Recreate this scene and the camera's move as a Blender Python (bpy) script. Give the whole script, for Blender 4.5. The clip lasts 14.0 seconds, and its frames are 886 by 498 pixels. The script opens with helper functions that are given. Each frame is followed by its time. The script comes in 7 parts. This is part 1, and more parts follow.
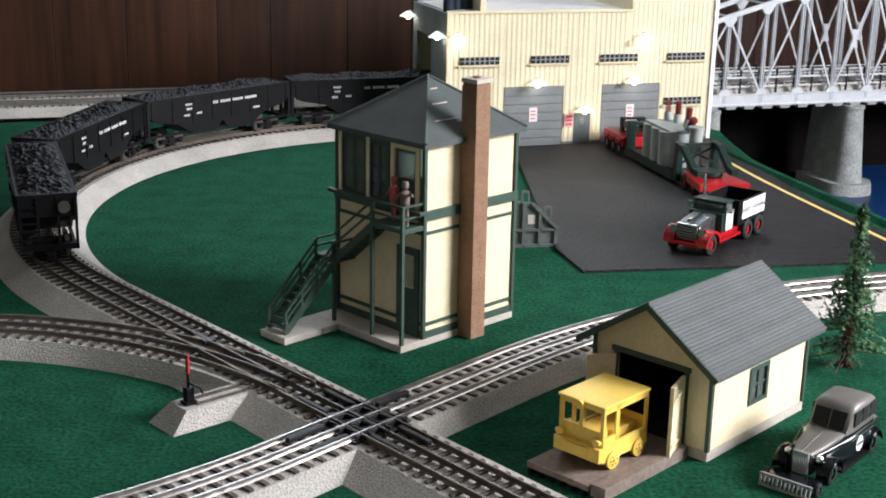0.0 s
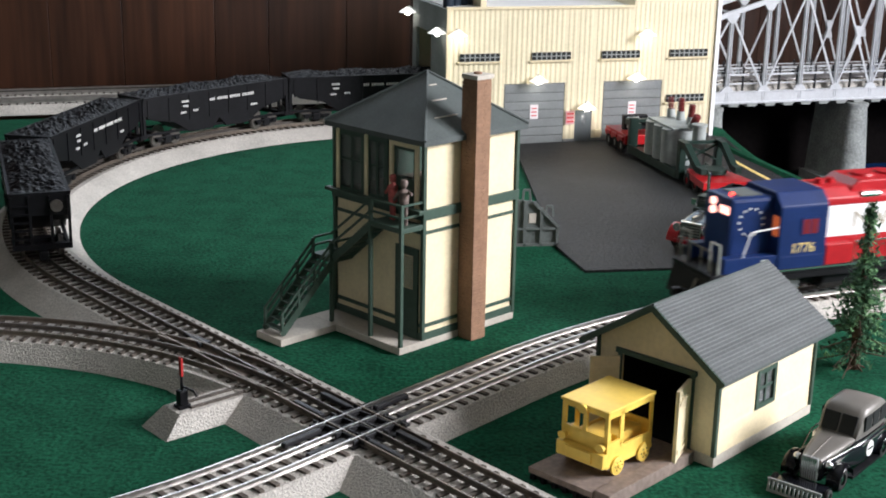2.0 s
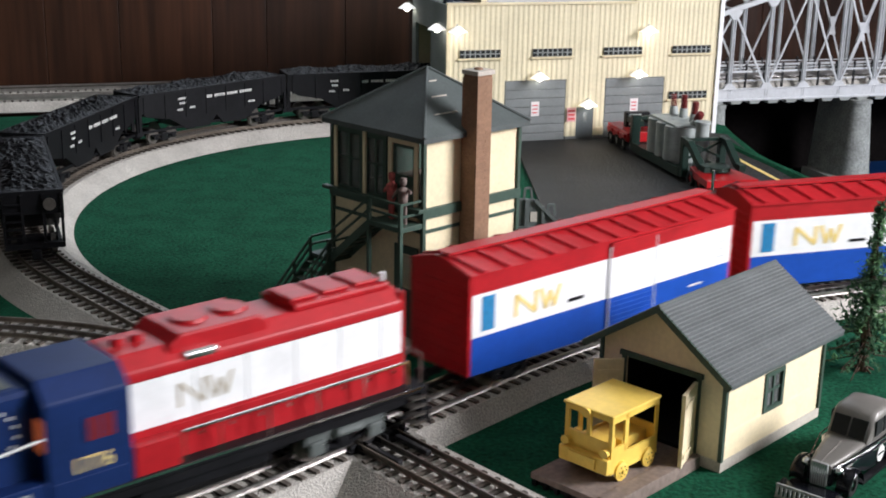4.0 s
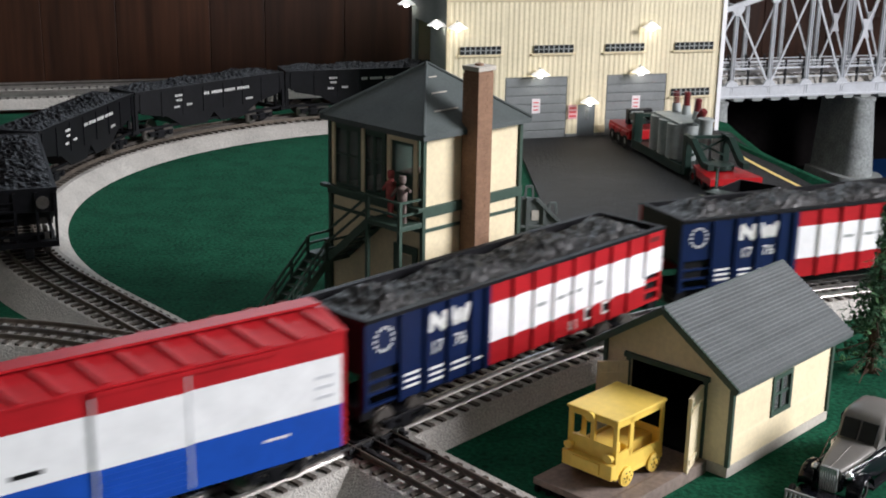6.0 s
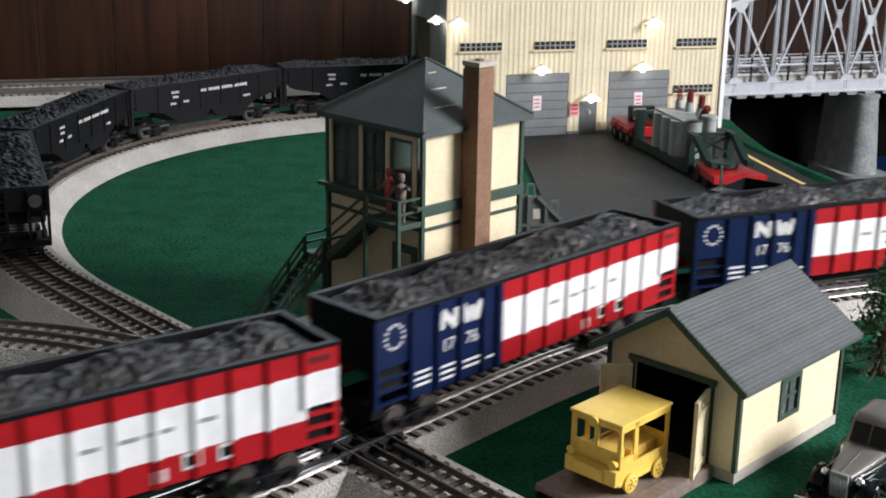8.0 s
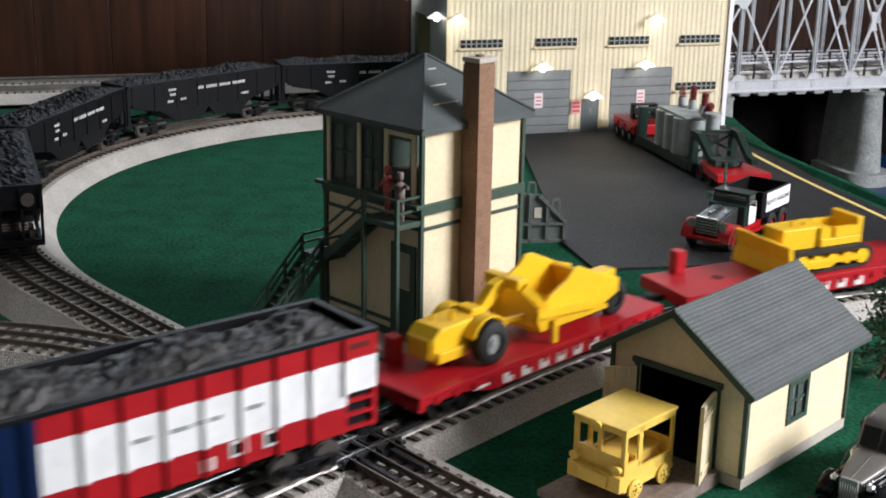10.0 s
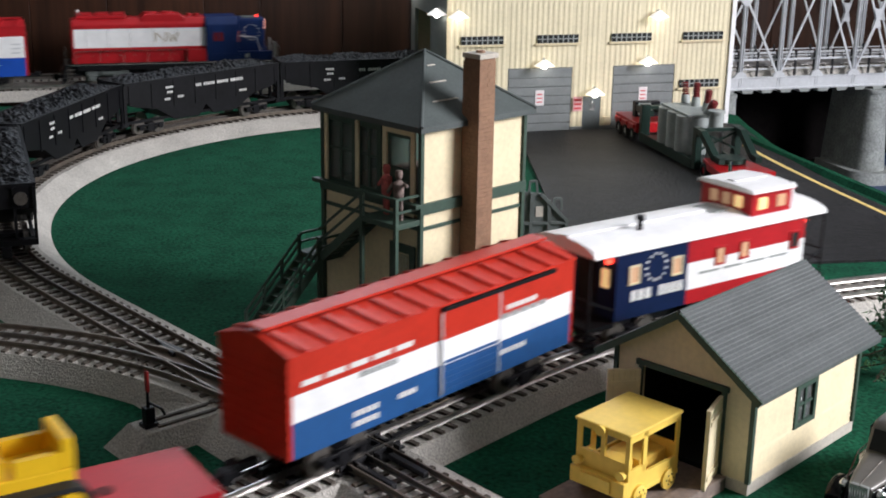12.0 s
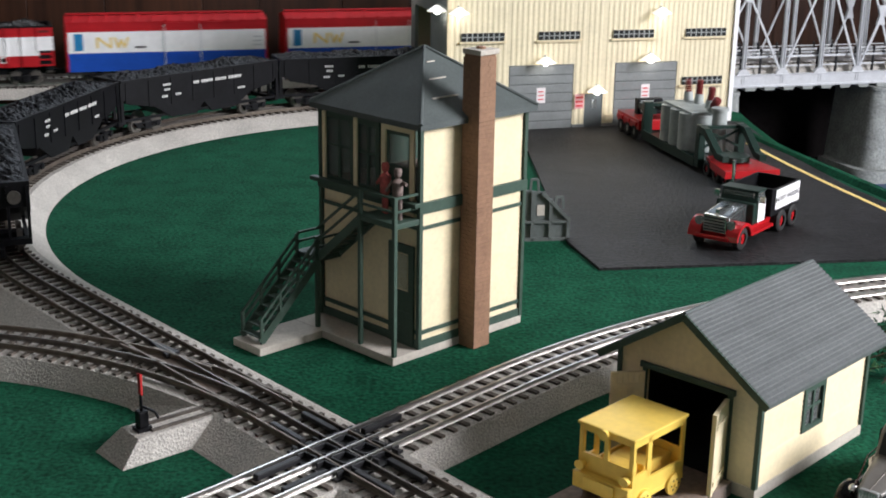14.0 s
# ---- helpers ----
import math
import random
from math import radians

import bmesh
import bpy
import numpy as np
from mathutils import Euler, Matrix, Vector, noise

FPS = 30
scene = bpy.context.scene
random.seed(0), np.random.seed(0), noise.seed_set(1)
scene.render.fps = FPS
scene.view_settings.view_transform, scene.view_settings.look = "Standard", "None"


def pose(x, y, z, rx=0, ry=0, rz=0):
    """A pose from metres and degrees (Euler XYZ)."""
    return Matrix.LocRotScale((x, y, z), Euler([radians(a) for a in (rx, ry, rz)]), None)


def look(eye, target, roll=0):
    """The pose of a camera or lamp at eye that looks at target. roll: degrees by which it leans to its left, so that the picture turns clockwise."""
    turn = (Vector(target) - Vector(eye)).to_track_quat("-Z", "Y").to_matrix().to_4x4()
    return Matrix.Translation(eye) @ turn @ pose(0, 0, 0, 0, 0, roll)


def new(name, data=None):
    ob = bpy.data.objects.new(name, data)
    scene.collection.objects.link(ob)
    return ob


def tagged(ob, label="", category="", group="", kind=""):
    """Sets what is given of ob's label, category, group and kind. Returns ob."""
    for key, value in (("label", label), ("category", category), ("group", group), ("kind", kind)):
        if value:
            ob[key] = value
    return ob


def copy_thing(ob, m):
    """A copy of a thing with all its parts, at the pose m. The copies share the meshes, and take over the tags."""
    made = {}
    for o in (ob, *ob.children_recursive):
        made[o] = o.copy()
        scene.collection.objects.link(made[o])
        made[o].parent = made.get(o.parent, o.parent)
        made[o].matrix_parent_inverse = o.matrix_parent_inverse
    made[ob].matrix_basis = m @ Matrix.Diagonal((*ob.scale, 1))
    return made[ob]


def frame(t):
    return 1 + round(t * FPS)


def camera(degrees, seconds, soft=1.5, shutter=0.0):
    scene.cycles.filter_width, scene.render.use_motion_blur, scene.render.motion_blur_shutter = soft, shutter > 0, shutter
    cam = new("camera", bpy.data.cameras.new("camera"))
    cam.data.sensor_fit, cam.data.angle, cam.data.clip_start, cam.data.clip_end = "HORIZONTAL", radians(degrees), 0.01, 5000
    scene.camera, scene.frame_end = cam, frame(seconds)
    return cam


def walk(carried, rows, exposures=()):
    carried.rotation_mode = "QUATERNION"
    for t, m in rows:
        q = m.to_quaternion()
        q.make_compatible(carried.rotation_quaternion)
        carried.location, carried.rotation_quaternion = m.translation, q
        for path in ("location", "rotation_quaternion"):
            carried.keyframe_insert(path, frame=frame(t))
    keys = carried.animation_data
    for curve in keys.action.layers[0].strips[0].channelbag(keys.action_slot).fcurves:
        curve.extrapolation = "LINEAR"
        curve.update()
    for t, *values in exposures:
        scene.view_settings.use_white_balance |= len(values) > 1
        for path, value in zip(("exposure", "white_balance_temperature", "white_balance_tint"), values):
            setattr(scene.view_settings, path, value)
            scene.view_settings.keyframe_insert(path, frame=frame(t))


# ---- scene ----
# All lengths below are in centimetres and are scaled by CM when meshes and poses are made.
CM = 0.01

# ---- camera ----
cam = camera(38.01, 14.0, soft=1.9, shutter=0.5)
walk(cam, [
    (0, pose(0.0000, -0.0695, 0.3676, 73.727, -1.042, 0.327)),
    (2, pose(0.0001, -0.0488, 0.3630, 73.631, -1.038, 0.323)),
    (4, pose(0.0001, -0.0288, 0.3584, 73.536, -1.036, 0.318)),
    (6, pose(-0.0002, -0.0101, 0.3540, 73.446, -1.041, 0.306)),
    (8, pose(0.0004, 0.0099, 0.3494, 73.348, -1.019, 0.323)),
    (10, pose(0.0012, 0.0279, 0.3450, 73.278, -0.992, 0.356)),
    (12, pose(0.0020, 0.0451, 0.3410, 73.195, -0.965, 0.391)),
    (14, pose(0.0027, 0.0612, 0.3373, 73.109, -0.937, 0.427)),
], exposures=[(0, 0.6), (2.2, 0.56), (3.2, 0.48), (5.4, 0.13), (7.5, 0.28), (11.5, 0.25), (13, 0.14), (13.5, 0.2), (14, 0.38)])

# ---- light: daylight through the room's two windows ----
world = bpy.data.worlds.new("sky")
scene.world = world
world.use_nodes = True
_sky = world.node_tree.nodes.new("ShaderNodeTexSky")
_sky.sky_type, _sky.sun_disc = "NISHITA", False
_sky.sun_elevation, _sky.sun_rotation = radians(40), radians(100)
_bg = world.node_tree.nodes["Background"]
_bg.inputs["Strength"].default_value = 0.1
world.node_tree.links.new(_sky.outputs["Color"], _bg.inputs["Color"])


def window_light(name, eye, target, w, h, watts, color):
    lamp = bpy.data.lights.new(name, "AREA")
    lamp.shape, lamp.size, lamp.size_y, lamp.energy, lamp.color = "RECTANGLE", w, h, watts, color
    ob = new(name, lamp)
    ob.matrix_world = look(eye, target)
    return ob


window_light("window_light_side", (1.98, 0.55, 0.95), (-0.2, 0.95, 0.05), 0.85, 0.75, 66, (0.965, 0.95, 1.0))
window_light("window_light_back", (-0.13, 2.22, 0.91), (0.0, 0.9, 0.0), 1.0, 0.5, 5.5, (0.84, 0.92, 1.0))


# ---- materials ----
def node_mat(name, color, rough=0.6, metal=0.0, grain=0.0, scale=400.0, bump=0.0, stain=0.0, stain_scale=30.0,
             coat=0.0, emit=0.0, vary=0.0, stretch=None, spec=0.3):
    m = bpy.data.materials.new(name)
    m.use_nodes = True
    nt = m.node_tree
    b = nt.nodes["Principled BSDF"]
    b.inputs["Roughness"].default_value = rough
    b.inputs["Metallic"].default_value = metal
    b.inputs["Specular IOR Level"].default_value = spec
    b.inputs["Coat Weight"].default_value = coat
    rgb = nt.nodes.new("ShaderNodeRGB")
    rgb.outputs[0].default_value = (*color, 1)
    out = rgb.outputs[0]
    co = nt.nodes.new("ShaderNodeTexCoord")
    vec = co.outputs["Object"]
    if stretch:
        mp = nt.nodes.new("ShaderNodeMapping")
        mp.inputs["Scale"].default_value = stretch
        nt.links.new(vec, mp.inputs["Vector"])
        vec = mp.outputs[0]

    def layer(out, scl, amount, detail):
        n = nt.nodes.new("ShaderNodeTexNoise")
        n.inputs["Scale"].default_value, n.inputs["Detail"].default_value = scl, detail
        nt.links.new(vec, n.inputs["Vector"])
        r = nt.nodes.new("ShaderNodeMapRange")
        r.inputs["From Min"].default_value, r.inputs["From Max"].default_value = 0.3, 0.7
        r.inputs["To Min"].default_value, r.inputs["To Max"].default_value = 1 - amount, 1 + amount
        nt.links.new(n.outputs["Fac"], r.inputs["Value"])
        mul = nt.nodes.new("ShaderNodeVectorMath")
        mul.operation = "SCALE"
        nt.links.new(out, mul.inputs[0])
        nt.links.new(r.outputs[0], mul.inputs["Scale"])
        return mul.outputs[0], n.outputs["Fac"]

    height = None
    if grain or bump:
        out, height = layer(out, scale, grain, 5)
    if stain:
        out, _ = layer(out, stain_scale, stain, 3)
    if vary:
        info = nt.nodes.new("ShaderNodeObjectInfo")
        r = nt.nodes.new("ShaderNodeMapRange")
        r.inputs["To Min"].default_value, r.inputs["To Max"].default_value = 1 - vary, 1 + vary
        nt.links.new(info.outputs["Random"], r.inputs["Value"])
        mul = nt.nodes.new("ShaderNodeVectorMath")
        mul.operation = "SCALE"
        nt.links.new(out, mul.inputs[0])
        nt.links.new(r.outputs[0], mul.inputs["Scale"])
        out = mul.outputs[0]
    nt.links.new(out, b.inputs["Base Color"])
    if bump:
        bn = nt.nodes.new("ShaderNodeBump")
        bn.inputs["Strength"].default_value, bn.inputs["Distance"].default_value = bump, 0.002
        nt.links.new(height, bn.inputs["Height"])
        nt.links.new(bn.outputs[0], b.inputs["Normal"])
    if emit:
        b.inputs["Emission Color"].default_value = (*color, 1)
        b.inputs["Emission Strength"].default_value = emit
    return m


def glass_mat(name, tint):
    m = bpy.data.materials.new(name)
    m.use_nodes = True
    b = m.node_tree.nodes["Principled BSDF"]
    b.inputs["Base Color"].default_value = (*tint, 1)
    b.inputs["Transmission Weight"].default_value = 0.9
    b.inputs["Roughness"].default_value = 0.06
    b.inputs["IOR"].default_value = 1.25
    return m


FELT = node_mat("green_felt", (0.0078, 0.067, 0.035), 0.95, grain=0.5, scale=300, bump=0.5, stain=0.22, stain_scale=34, spec=0.08)
BALLAST = node_mat("grey_roadbed", (0.5, 0.475, 0.435), 0.95, grain=0.28, scale=700, bump=0.9, stain=0.12, stain_scale=25, spec=0.2)
TIE = node_mat("dark_tie", (0.085, 0.072, 0.06), 0.75, grain=0.35, scale=500, stain=0.3, stain_scale=60, vary=0.25)
RAIL = node_mat("steel_rail", (0.62, 0.6, 0.58), 0.34, 1.0, grain=0.15, scale=120, stain=0.25, stain_scale=18)
RAIL_DULL = node_mat("dull_rail", (0.2, 0.17, 0.14), 0.45, 0.6, grain=0.2, scale=200, stain=0.3, stain_scale=20)
RAIL_MID = node_mat("dark_centre_rail", (0.17, 0.155, 0.14), 0.4, 0.7, grain=0.2, scale=200)
FROG = node_mat("black_frog_plastic", (0.018, 0.018, 0.02), 0.45, grain=0.2, scale=300)
CREAM = node_mat("cream_siding", (0.77, 0.665, 0.445), 0.6, grain=0.06, scale=300, stain=0.06, stain_scale=40)
GREEN_TRIM = node_mat("dark_green_trim", (0.05, 0.085, 0.065), 0.5, grain=0.1, scale=300)
ROOF_GREY = node_mat("grey_green_roof", (0.085, 0.1, 0.098), 0.6, grain=0.1, scale=500, stain=0.12, stain_scale=40)
BRICK = node_mat("brown_brick", (0.275, 0.16, 0.1), 0.75, grain=0.12, scale=400, stain=0.1, stain_scale=60, vary=0.04)
MORTAR = node_mat("brown_mortar", (0.26, 0.15, 0.095), 0.85, grain=0.15, scale=400)
CONCRETE = node_mat("pale_concrete", (0.5, 0.46, 0.4), 0.8, grain=0.1, scale=400, stain=0.1, stain_scale=30)
# near black: shade inside rooms and holes, also dark panes and vents
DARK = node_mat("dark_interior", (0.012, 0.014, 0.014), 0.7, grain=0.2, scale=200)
GLASS = glass_mat("window_glass", (0.86, 0.9, 0.89))
PAVE = node_mat("black_paving_mat", (0.0115, 0.0115, 0.0125), 0.58, grain=0.95, scale=260, bump=0.9, stain=0.55, stain_scale=11, spec=0.3)
YELLOW_LINE = node_mat("yellow_line", (0.75, 0.55, 0.2), 0.7, grain=0.15, scale=300)
YELLOW = node_mat("yellow_plastic", (0.86, 0.6, 0.12), 0.42, grain=0.05, scale=200, stain=0.05, stain_scale=60)
YELLOW_TOY = node_mat("yellow_toy_plastic", (0.86, 0.52, 0.02), 0.38, grain=0.05, scale=200)
RAMP_GREY = node_mat("dark_grey_steel", (0.11, 0.125, 0.12), 0.55, grain=0.1, scale=250, stain=0.12, stain_scale=60)
BLACK = node_mat("black_plastic", (0.0055, 0.0055, 0.007), 0.5, grain=0.25, scale=250, stain=0.3, stain_scale=40, spec=0.2)
COAL = node_mat("coal_load", (0.0045, 0.005, 0.0065), 0.4, grain=0.8, scale=300, bump=1.0, stain=0.6, stain_scale=90, spec=0.16)
COAL_GREY = node_mat("grey_coal_load", (0.017, 0.0165, 0.016), 0.36, grain=0.9, scale=260, bump=1.0, stain=0.85, stain_scale=70, spec=0.5)
WHITE_MARK = node_mat("white_lettering", (0.72, 0.72, 0.7), 0.6, grain=0.05, scale=300)
RED = node_mat("red_paint", (0.42, 0.012, 0.018), 0.4, grain=0.08, scale=250, stain=0.1, stain_scale=50)
ORANGE_RED = node_mat("orange_red_paint", (0.5, 0.03, 0.016), 0.38, grain=0.08, scale=250, stain=0.08, stain_scale=50)
WHITE = node_mat("white_paint", (0.86, 0.86, 0.865), 0.4, grain=0.03, scale=250, stain=0.05, stain_scale=60)
BLUE = node_mat("bright_blue_paint", (0.012, 0.075, 0.42), 0.38, grain=0.06, scale=250, stain=0.08, stain_scale=50)
MID_BLUE = node_mat("mid_blue_paint", (0.02, 0.09, 0.26), 0.4, grain=0.06, scale=250, stain=0.08, stain_scale=50)
NAVY = node_mat("navy_blue_paint", (0.005, 0.014, 0.058), 0.35, grain=0.08, scale=250, stain=0.1, stain_scale=50)
LOCO_NAVY = node_mat("glossy_navy_paint", (0.007, 0.023, 0.1), 0.46, grain=0.08, scale=250, stain=0.1, stain_scale=50, spec=0.2)
PALE_MARK = node_mat("pale_grey_lettering", (0.6, 0.61, 0.63), 0.5, grain=0.05, scale=300)
GOLD = node_mat("gold_lettering", (0.85, 0.66, 0.25), 0.45, grain=0.1, scale=250)
TRUCK_RED = node_mat("red_truck_paint", (0.4, 0.009, 0.013), 0.3, grain=0.08, scale=250, coat=0.3)
FLAT_RED = node_mat("red_flatcar_plastic", (0.42, 0.01, 0.018), 0.42, grain=0.06, scale=250, stain=0.06, stain_scale=50)
CHROME = node_mat("chrome", (0.8, 0.8, 0.8), 0.15, 1.0, grain=0.05, scale=200)
RUBBER = node_mat("black_rubber", (0.02, 0.02, 0.02), 0.7, grain=0.2, scale=300)
DARK_GREEN = node_mat("dark_green_paint", (0.01, 0.026, 0.02), 0.4, grain=0.1, scale=250)
GREY_MACHINE = node_mat("grey_machine_paint", (0.3, 0.32, 0.31), 0.5, grain=0.08, scale=250, stain=0.1, stain_scale=60)
TANK_GREY = node_mat("pale_grey_tank_paint", (0.33, 0.36, 0.35), 0.45, grain=0.08, scale=250, stain=0.12, stain_scale=50)
MAROON = node_mat("maroon_insulator", (0.14, 0.02, 0.02), 0.35, grain=0.1, scale=250)
CORRUGATED = node_mat("cream_corrugated_wall", (0.74, 0.66, 0.46), 0.6, grain=0.05, scale=250, stain=0.06, stain_scale=25)
GREY_WALL = node_mat("grey_green_wall", (0.2, 0.22, 0.21), 0.7, grain=0.1, scale=250, stain=0.1, stain_scale=25)
DOOR_GREY = node_mat("grey_shutter", (0.2, 0.215, 0.215), 0.55, grain=0.06, scale=250, stain=0.08, stain_scale=40)
LAMP_GLOW = node_mat("lamp_glow", (1.0, 0.95, 0.88), 0.5, emit=9.0)
SHADE_GLOW = node_mat("lit_lamp_shade", (1.0, 0.98, 0.95), 0.5, emit=0.5)
HEADLIGHT = node_mat("headlight_glow", (1.0, 0.45, 0.38), 0.5, emit=1.9)
MARKER_RED = node_mat("red_marker_glow", (1.0, 0.05, 0.03), 0.5, emit=4.0)
WARM_GLOW = node_mat("warm_window_glow", (1.0, 0.66, 0.3), 0.5, emit=0.55)
DIM_GLOW = node_mat("dim_window_glow", (0.55, 0.33, 0.2), 0.3, emit=0.32)
TRUSS = node_mat("silver_truss", (0.6, 0.62, 0.64), 0.35, 0.1, grain=0.06, scale=250, stain=0.08, stain_scale=40)
STONE_PIER = node_mat("grey_stone_pier", (0.3, 0.32, 0.31), 0.85, grain=0.25, scale=250, bump=0.5, stain=0.15, stain_scale=40)
WATER = node_mat("painted_blue_water", (0.004, 0.03, 0.11), 0.35, grain=0.15, scale=60, bump=0.15, stain=0.2, stain_scale=8)
WOOD = node_mat("dark_pine_panel", (0.038, 0.0142, 0.0066), 0.42, grain=0.45, scale=26, bump=0.15, stain=0.35, stain_scale=5,
                stretch=(3.2, 3.2, 0.16), vary=0.22)
KNOT = node_mat("dark_knot", (0.035, 0.015, 0.008), 0.45, grain=0.4, scale=80)
PLASTER = node_mat("plain_plaster", (0.46, 0.445, 0.42), 0.9, grain=0.05, scale=60, stain=0.08, stain_scale=3)
CEILING = node_mat("ceiling_paint", (0.62, 0.61, 0.59), 0.9, grain=0.05, scale=60, stain=0.06, stain_scale=3)
FLOORING = node_mat("brown_floor", (0.1, 0.075, 0.055), 0.6, grain=0.2, scale=20, stain=0.2, stain_scale=3)
FOLIAGE = node_mat("conifer_green", (0.04, 0.105, 0.05), 0.8, grain=0.4, scale=200, stain=0.35, stain_scale=60)
FOLIAGE_TIP = node_mat("conifer_light_green", (0.13, 0.27, 0.12), 0.8, grain=0.4, scale=200)
BARK = node_mat("conifer_bark", (0.07, 0.045, 0.03), 0.9, grain=0.4, scale=300)
# near black: the dark under the bridge is put into this colour
UNDER_BRIDGE_BLACK = node_mat("under_bridge_black", (0.006, 0.005, 0.005), 0.95, grain=0.3, scale=120, stain=0.2, stain_scale=10, spec=0.05)
SKIN = node_mat("figurine_paint", (0.17, 0.13, 0.115), 0.7, grain=0.3, scale=250, stain=0.5, stain_scale=120)
FIG_RED = node_mat("figurine_red_paint", (0.5, 0.12, 0.11), 0.7, grain=0.2, scale=250, stain=0.4, stain_scale=120)
TAUPE = node_mat("taupe_car_paint", (0.17, 0.16, 0.145), 0.42, 0.1, grain=0.05, scale=250, coat=0.15)
CAR_BLACK = node_mat("black_car_paint", (0.008, 0.009, 0.013), 0.15, grain=0.05, scale=250, coat=0.6)
PLANK = node_mat("grey_brown_plank", (0.21, 0.165, 0.14), 0.75, grain=0.2, scale=250, stain=0.15, stain_scale=50)
SKY_WHITE = node_mat("bright_window_sky", (0.95, 0.97, 1.0), 0.6, emit=3.0)
SIGN_RED = node_mat("red_sign", (0.6, 0.06, 0.07), 0.6, grain=0.05, scale=250)


# ---- mesh helpers ----
def M(x=0, y=0, z=0, rx=0, ry=0, rz=0):
    """A pose in centimetres and degrees."""
    return pose(x * CM, y * CM, z * CM, rx, ry, rz)


def box(bm, x0, x1, y0, y1, z0, z1, m=None, bevel=0.0):
    vs = [bm.verts.new(((x1 if i & 1 else x0) * CM, (y1 if i & 2 else y0) * CM, (z1 if i & 4 else z0) * CM)) for i in range(8)]
    fs = [bm.faces.new([vs[i] for i in q]) for q in ((0, 2, 3, 1), (4, 5, 7, 6), (0, 1, 5, 4), (2, 6, 7, 3), (0, 4, 6, 2), (1, 3, 7, 5))]
    if bevel:
        es = list({e for f in fs for e in f.edges})
        r = bmesh.ops.bevel(bm, geom=es, offset=bevel * CM, segments=2, profile=0.6, affect="EDGES")
        vs = list({v for f in r["faces"] for v in f.verts} | {v for v in vs if v.is_valid})
    if m is not None:
        bmesh.ops.transform(bm, matrix=m, verts=vs)
    return vs


def cyl(bm, p, q, r0, r1=None, n=14, caps=True):
    """A round bar from p to q, in centimetres."""
    r1 = r0 if r1 is None else r1
    p, q = Vector(p) * CM, Vector(q) * CM
    turn = (q - p).to_track_quat("Z", "Y").to_matrix()
    a = [bm.verts.new(p + turn @ Vector((math.cos(k * math.tau / n), math.sin(k * math.tau / n), 0)) * r0 * CM) for k in range(n)]
    b = [bm.verts.new(q + turn @ Vector((math.cos(k * math.tau / n), math.sin(k * math.tau / n), 0)) * r1 * CM) for k in range(n)]
    for k in range(n):
        bm.faces.new((a[k], a[(k + 1) % n], b[(k + 1) % n], b[k]))
    if caps:
        bm.faces.new(a[::-1])
        bm.faces.new(b)
    return a + b


def bar(bm, p, q, w, h=None):
    """A square bar from p to q, in centimetres."""
    h = w if h is None else h
    p, q = Vector(p), Vector(q)
    d = q - p
    turn = d.to_track_quat("X", "Z").to_matrix().to_4x4()
    m = Matrix.Translation(p * CM) @ turn
    return box(bm, 0, d.length, -w / 2, w / 2, -h / 2, h / 2, m)


def extrude(bm, outline, axis, a, b):
    """A prism: outline points in the two other axes, from a to b along axis (0, 1 or 2)."""
    def at(p, t):
        c = list(p)
        c.insert(axis, t)
        return Vector(c) * CM
    lo = [bm.verts.new(at(p, a)) for p in outline]
    hi = [bm.verts.new(at(p, b)) for p in outline]
    n = len(outline)
    bm.faces.new(lo)
    bm.faces.new(hi[::-1])
    for k in range(n):
        bm.faces.new((lo[k], hi[k], hi[(k + 1) % n], lo[(k + 1) % n]))
    bmesh.ops.recalc_face_normals(bm, faces=bm.faces[:])
    return lo + hi


def soften(bm, width, segments=2, angle=40):
    es = [e for e in bm.edges if len(e.link_faces) == 2 and e.calc_face_angle() > radians(angle)]
    bmesh.ops.bevel(bm, geom=es, offset=width * CM, segments=segments, profile=0.6, affect="EDGES", clamp_overlap=True)


def part(name, bm, material, parent=None, label="", smooth=False, m=None):
    """Links a bmesh as one mesh object, under a thing or a part."""
    bmesh.ops.recalc_face_normals(bm, faces=bm.faces[:])
    me = bpy.data.meshes.new(name)
    bm.to_mesh(me)
    bm.free()
    me.materials.append(material)
    if smooth:
        for p in me.polygons:
            p.use_smooth = True
        me.set_sharp_from_angle(angle=radians(40))
    ob = new(name, me)
    if parent is not None:
        ob.parent = parent
    if m is not None:
        ob.matrix_basis = m
    if label:
        tagged(ob, label)
    return ob


def box_part(name, dims, material, parent=None, label="", bevel=0.0, m=None):
    bm = bmesh.new()
    box(bm, *dims, bevel=bevel)
    return part(name, bm, material, parent, label, m=m)


def thing(name, m, label, category, group=""):
    ob = new(name)
    ob.empty_display_size = 0.02
    ob.matrix_basis = m
    return tagged(ob, label, category, group)


def text_part(name, words, size, m, material, parent, align="CENTER", depth=0.01, squeeze=1.0):
    cu = bpy.data.curves.new(name, "FONT")
    cu.body, cu.size, cu.align_x, cu.extrude = words, size * CM, align, depth * CM
    tmp = bpy.data.objects.new(name, cu)
    me = bpy.data.meshes.new_from_object(tmp)
    bpy.data.objects.remove(tmp)
    me.name = name
    me.materials.clear()
    me.materials.append(material)
    ob = new(name, me)
    ob.parent = parent
    ob.matrix_basis = m @ Matrix.Diagonal((squeeze, 1, 1, 1))
    return ob


# ---- track lines ----
CROSS = (-5.2, 71.97)
HEAD_A, HEAD_B = 48.5, 132.0


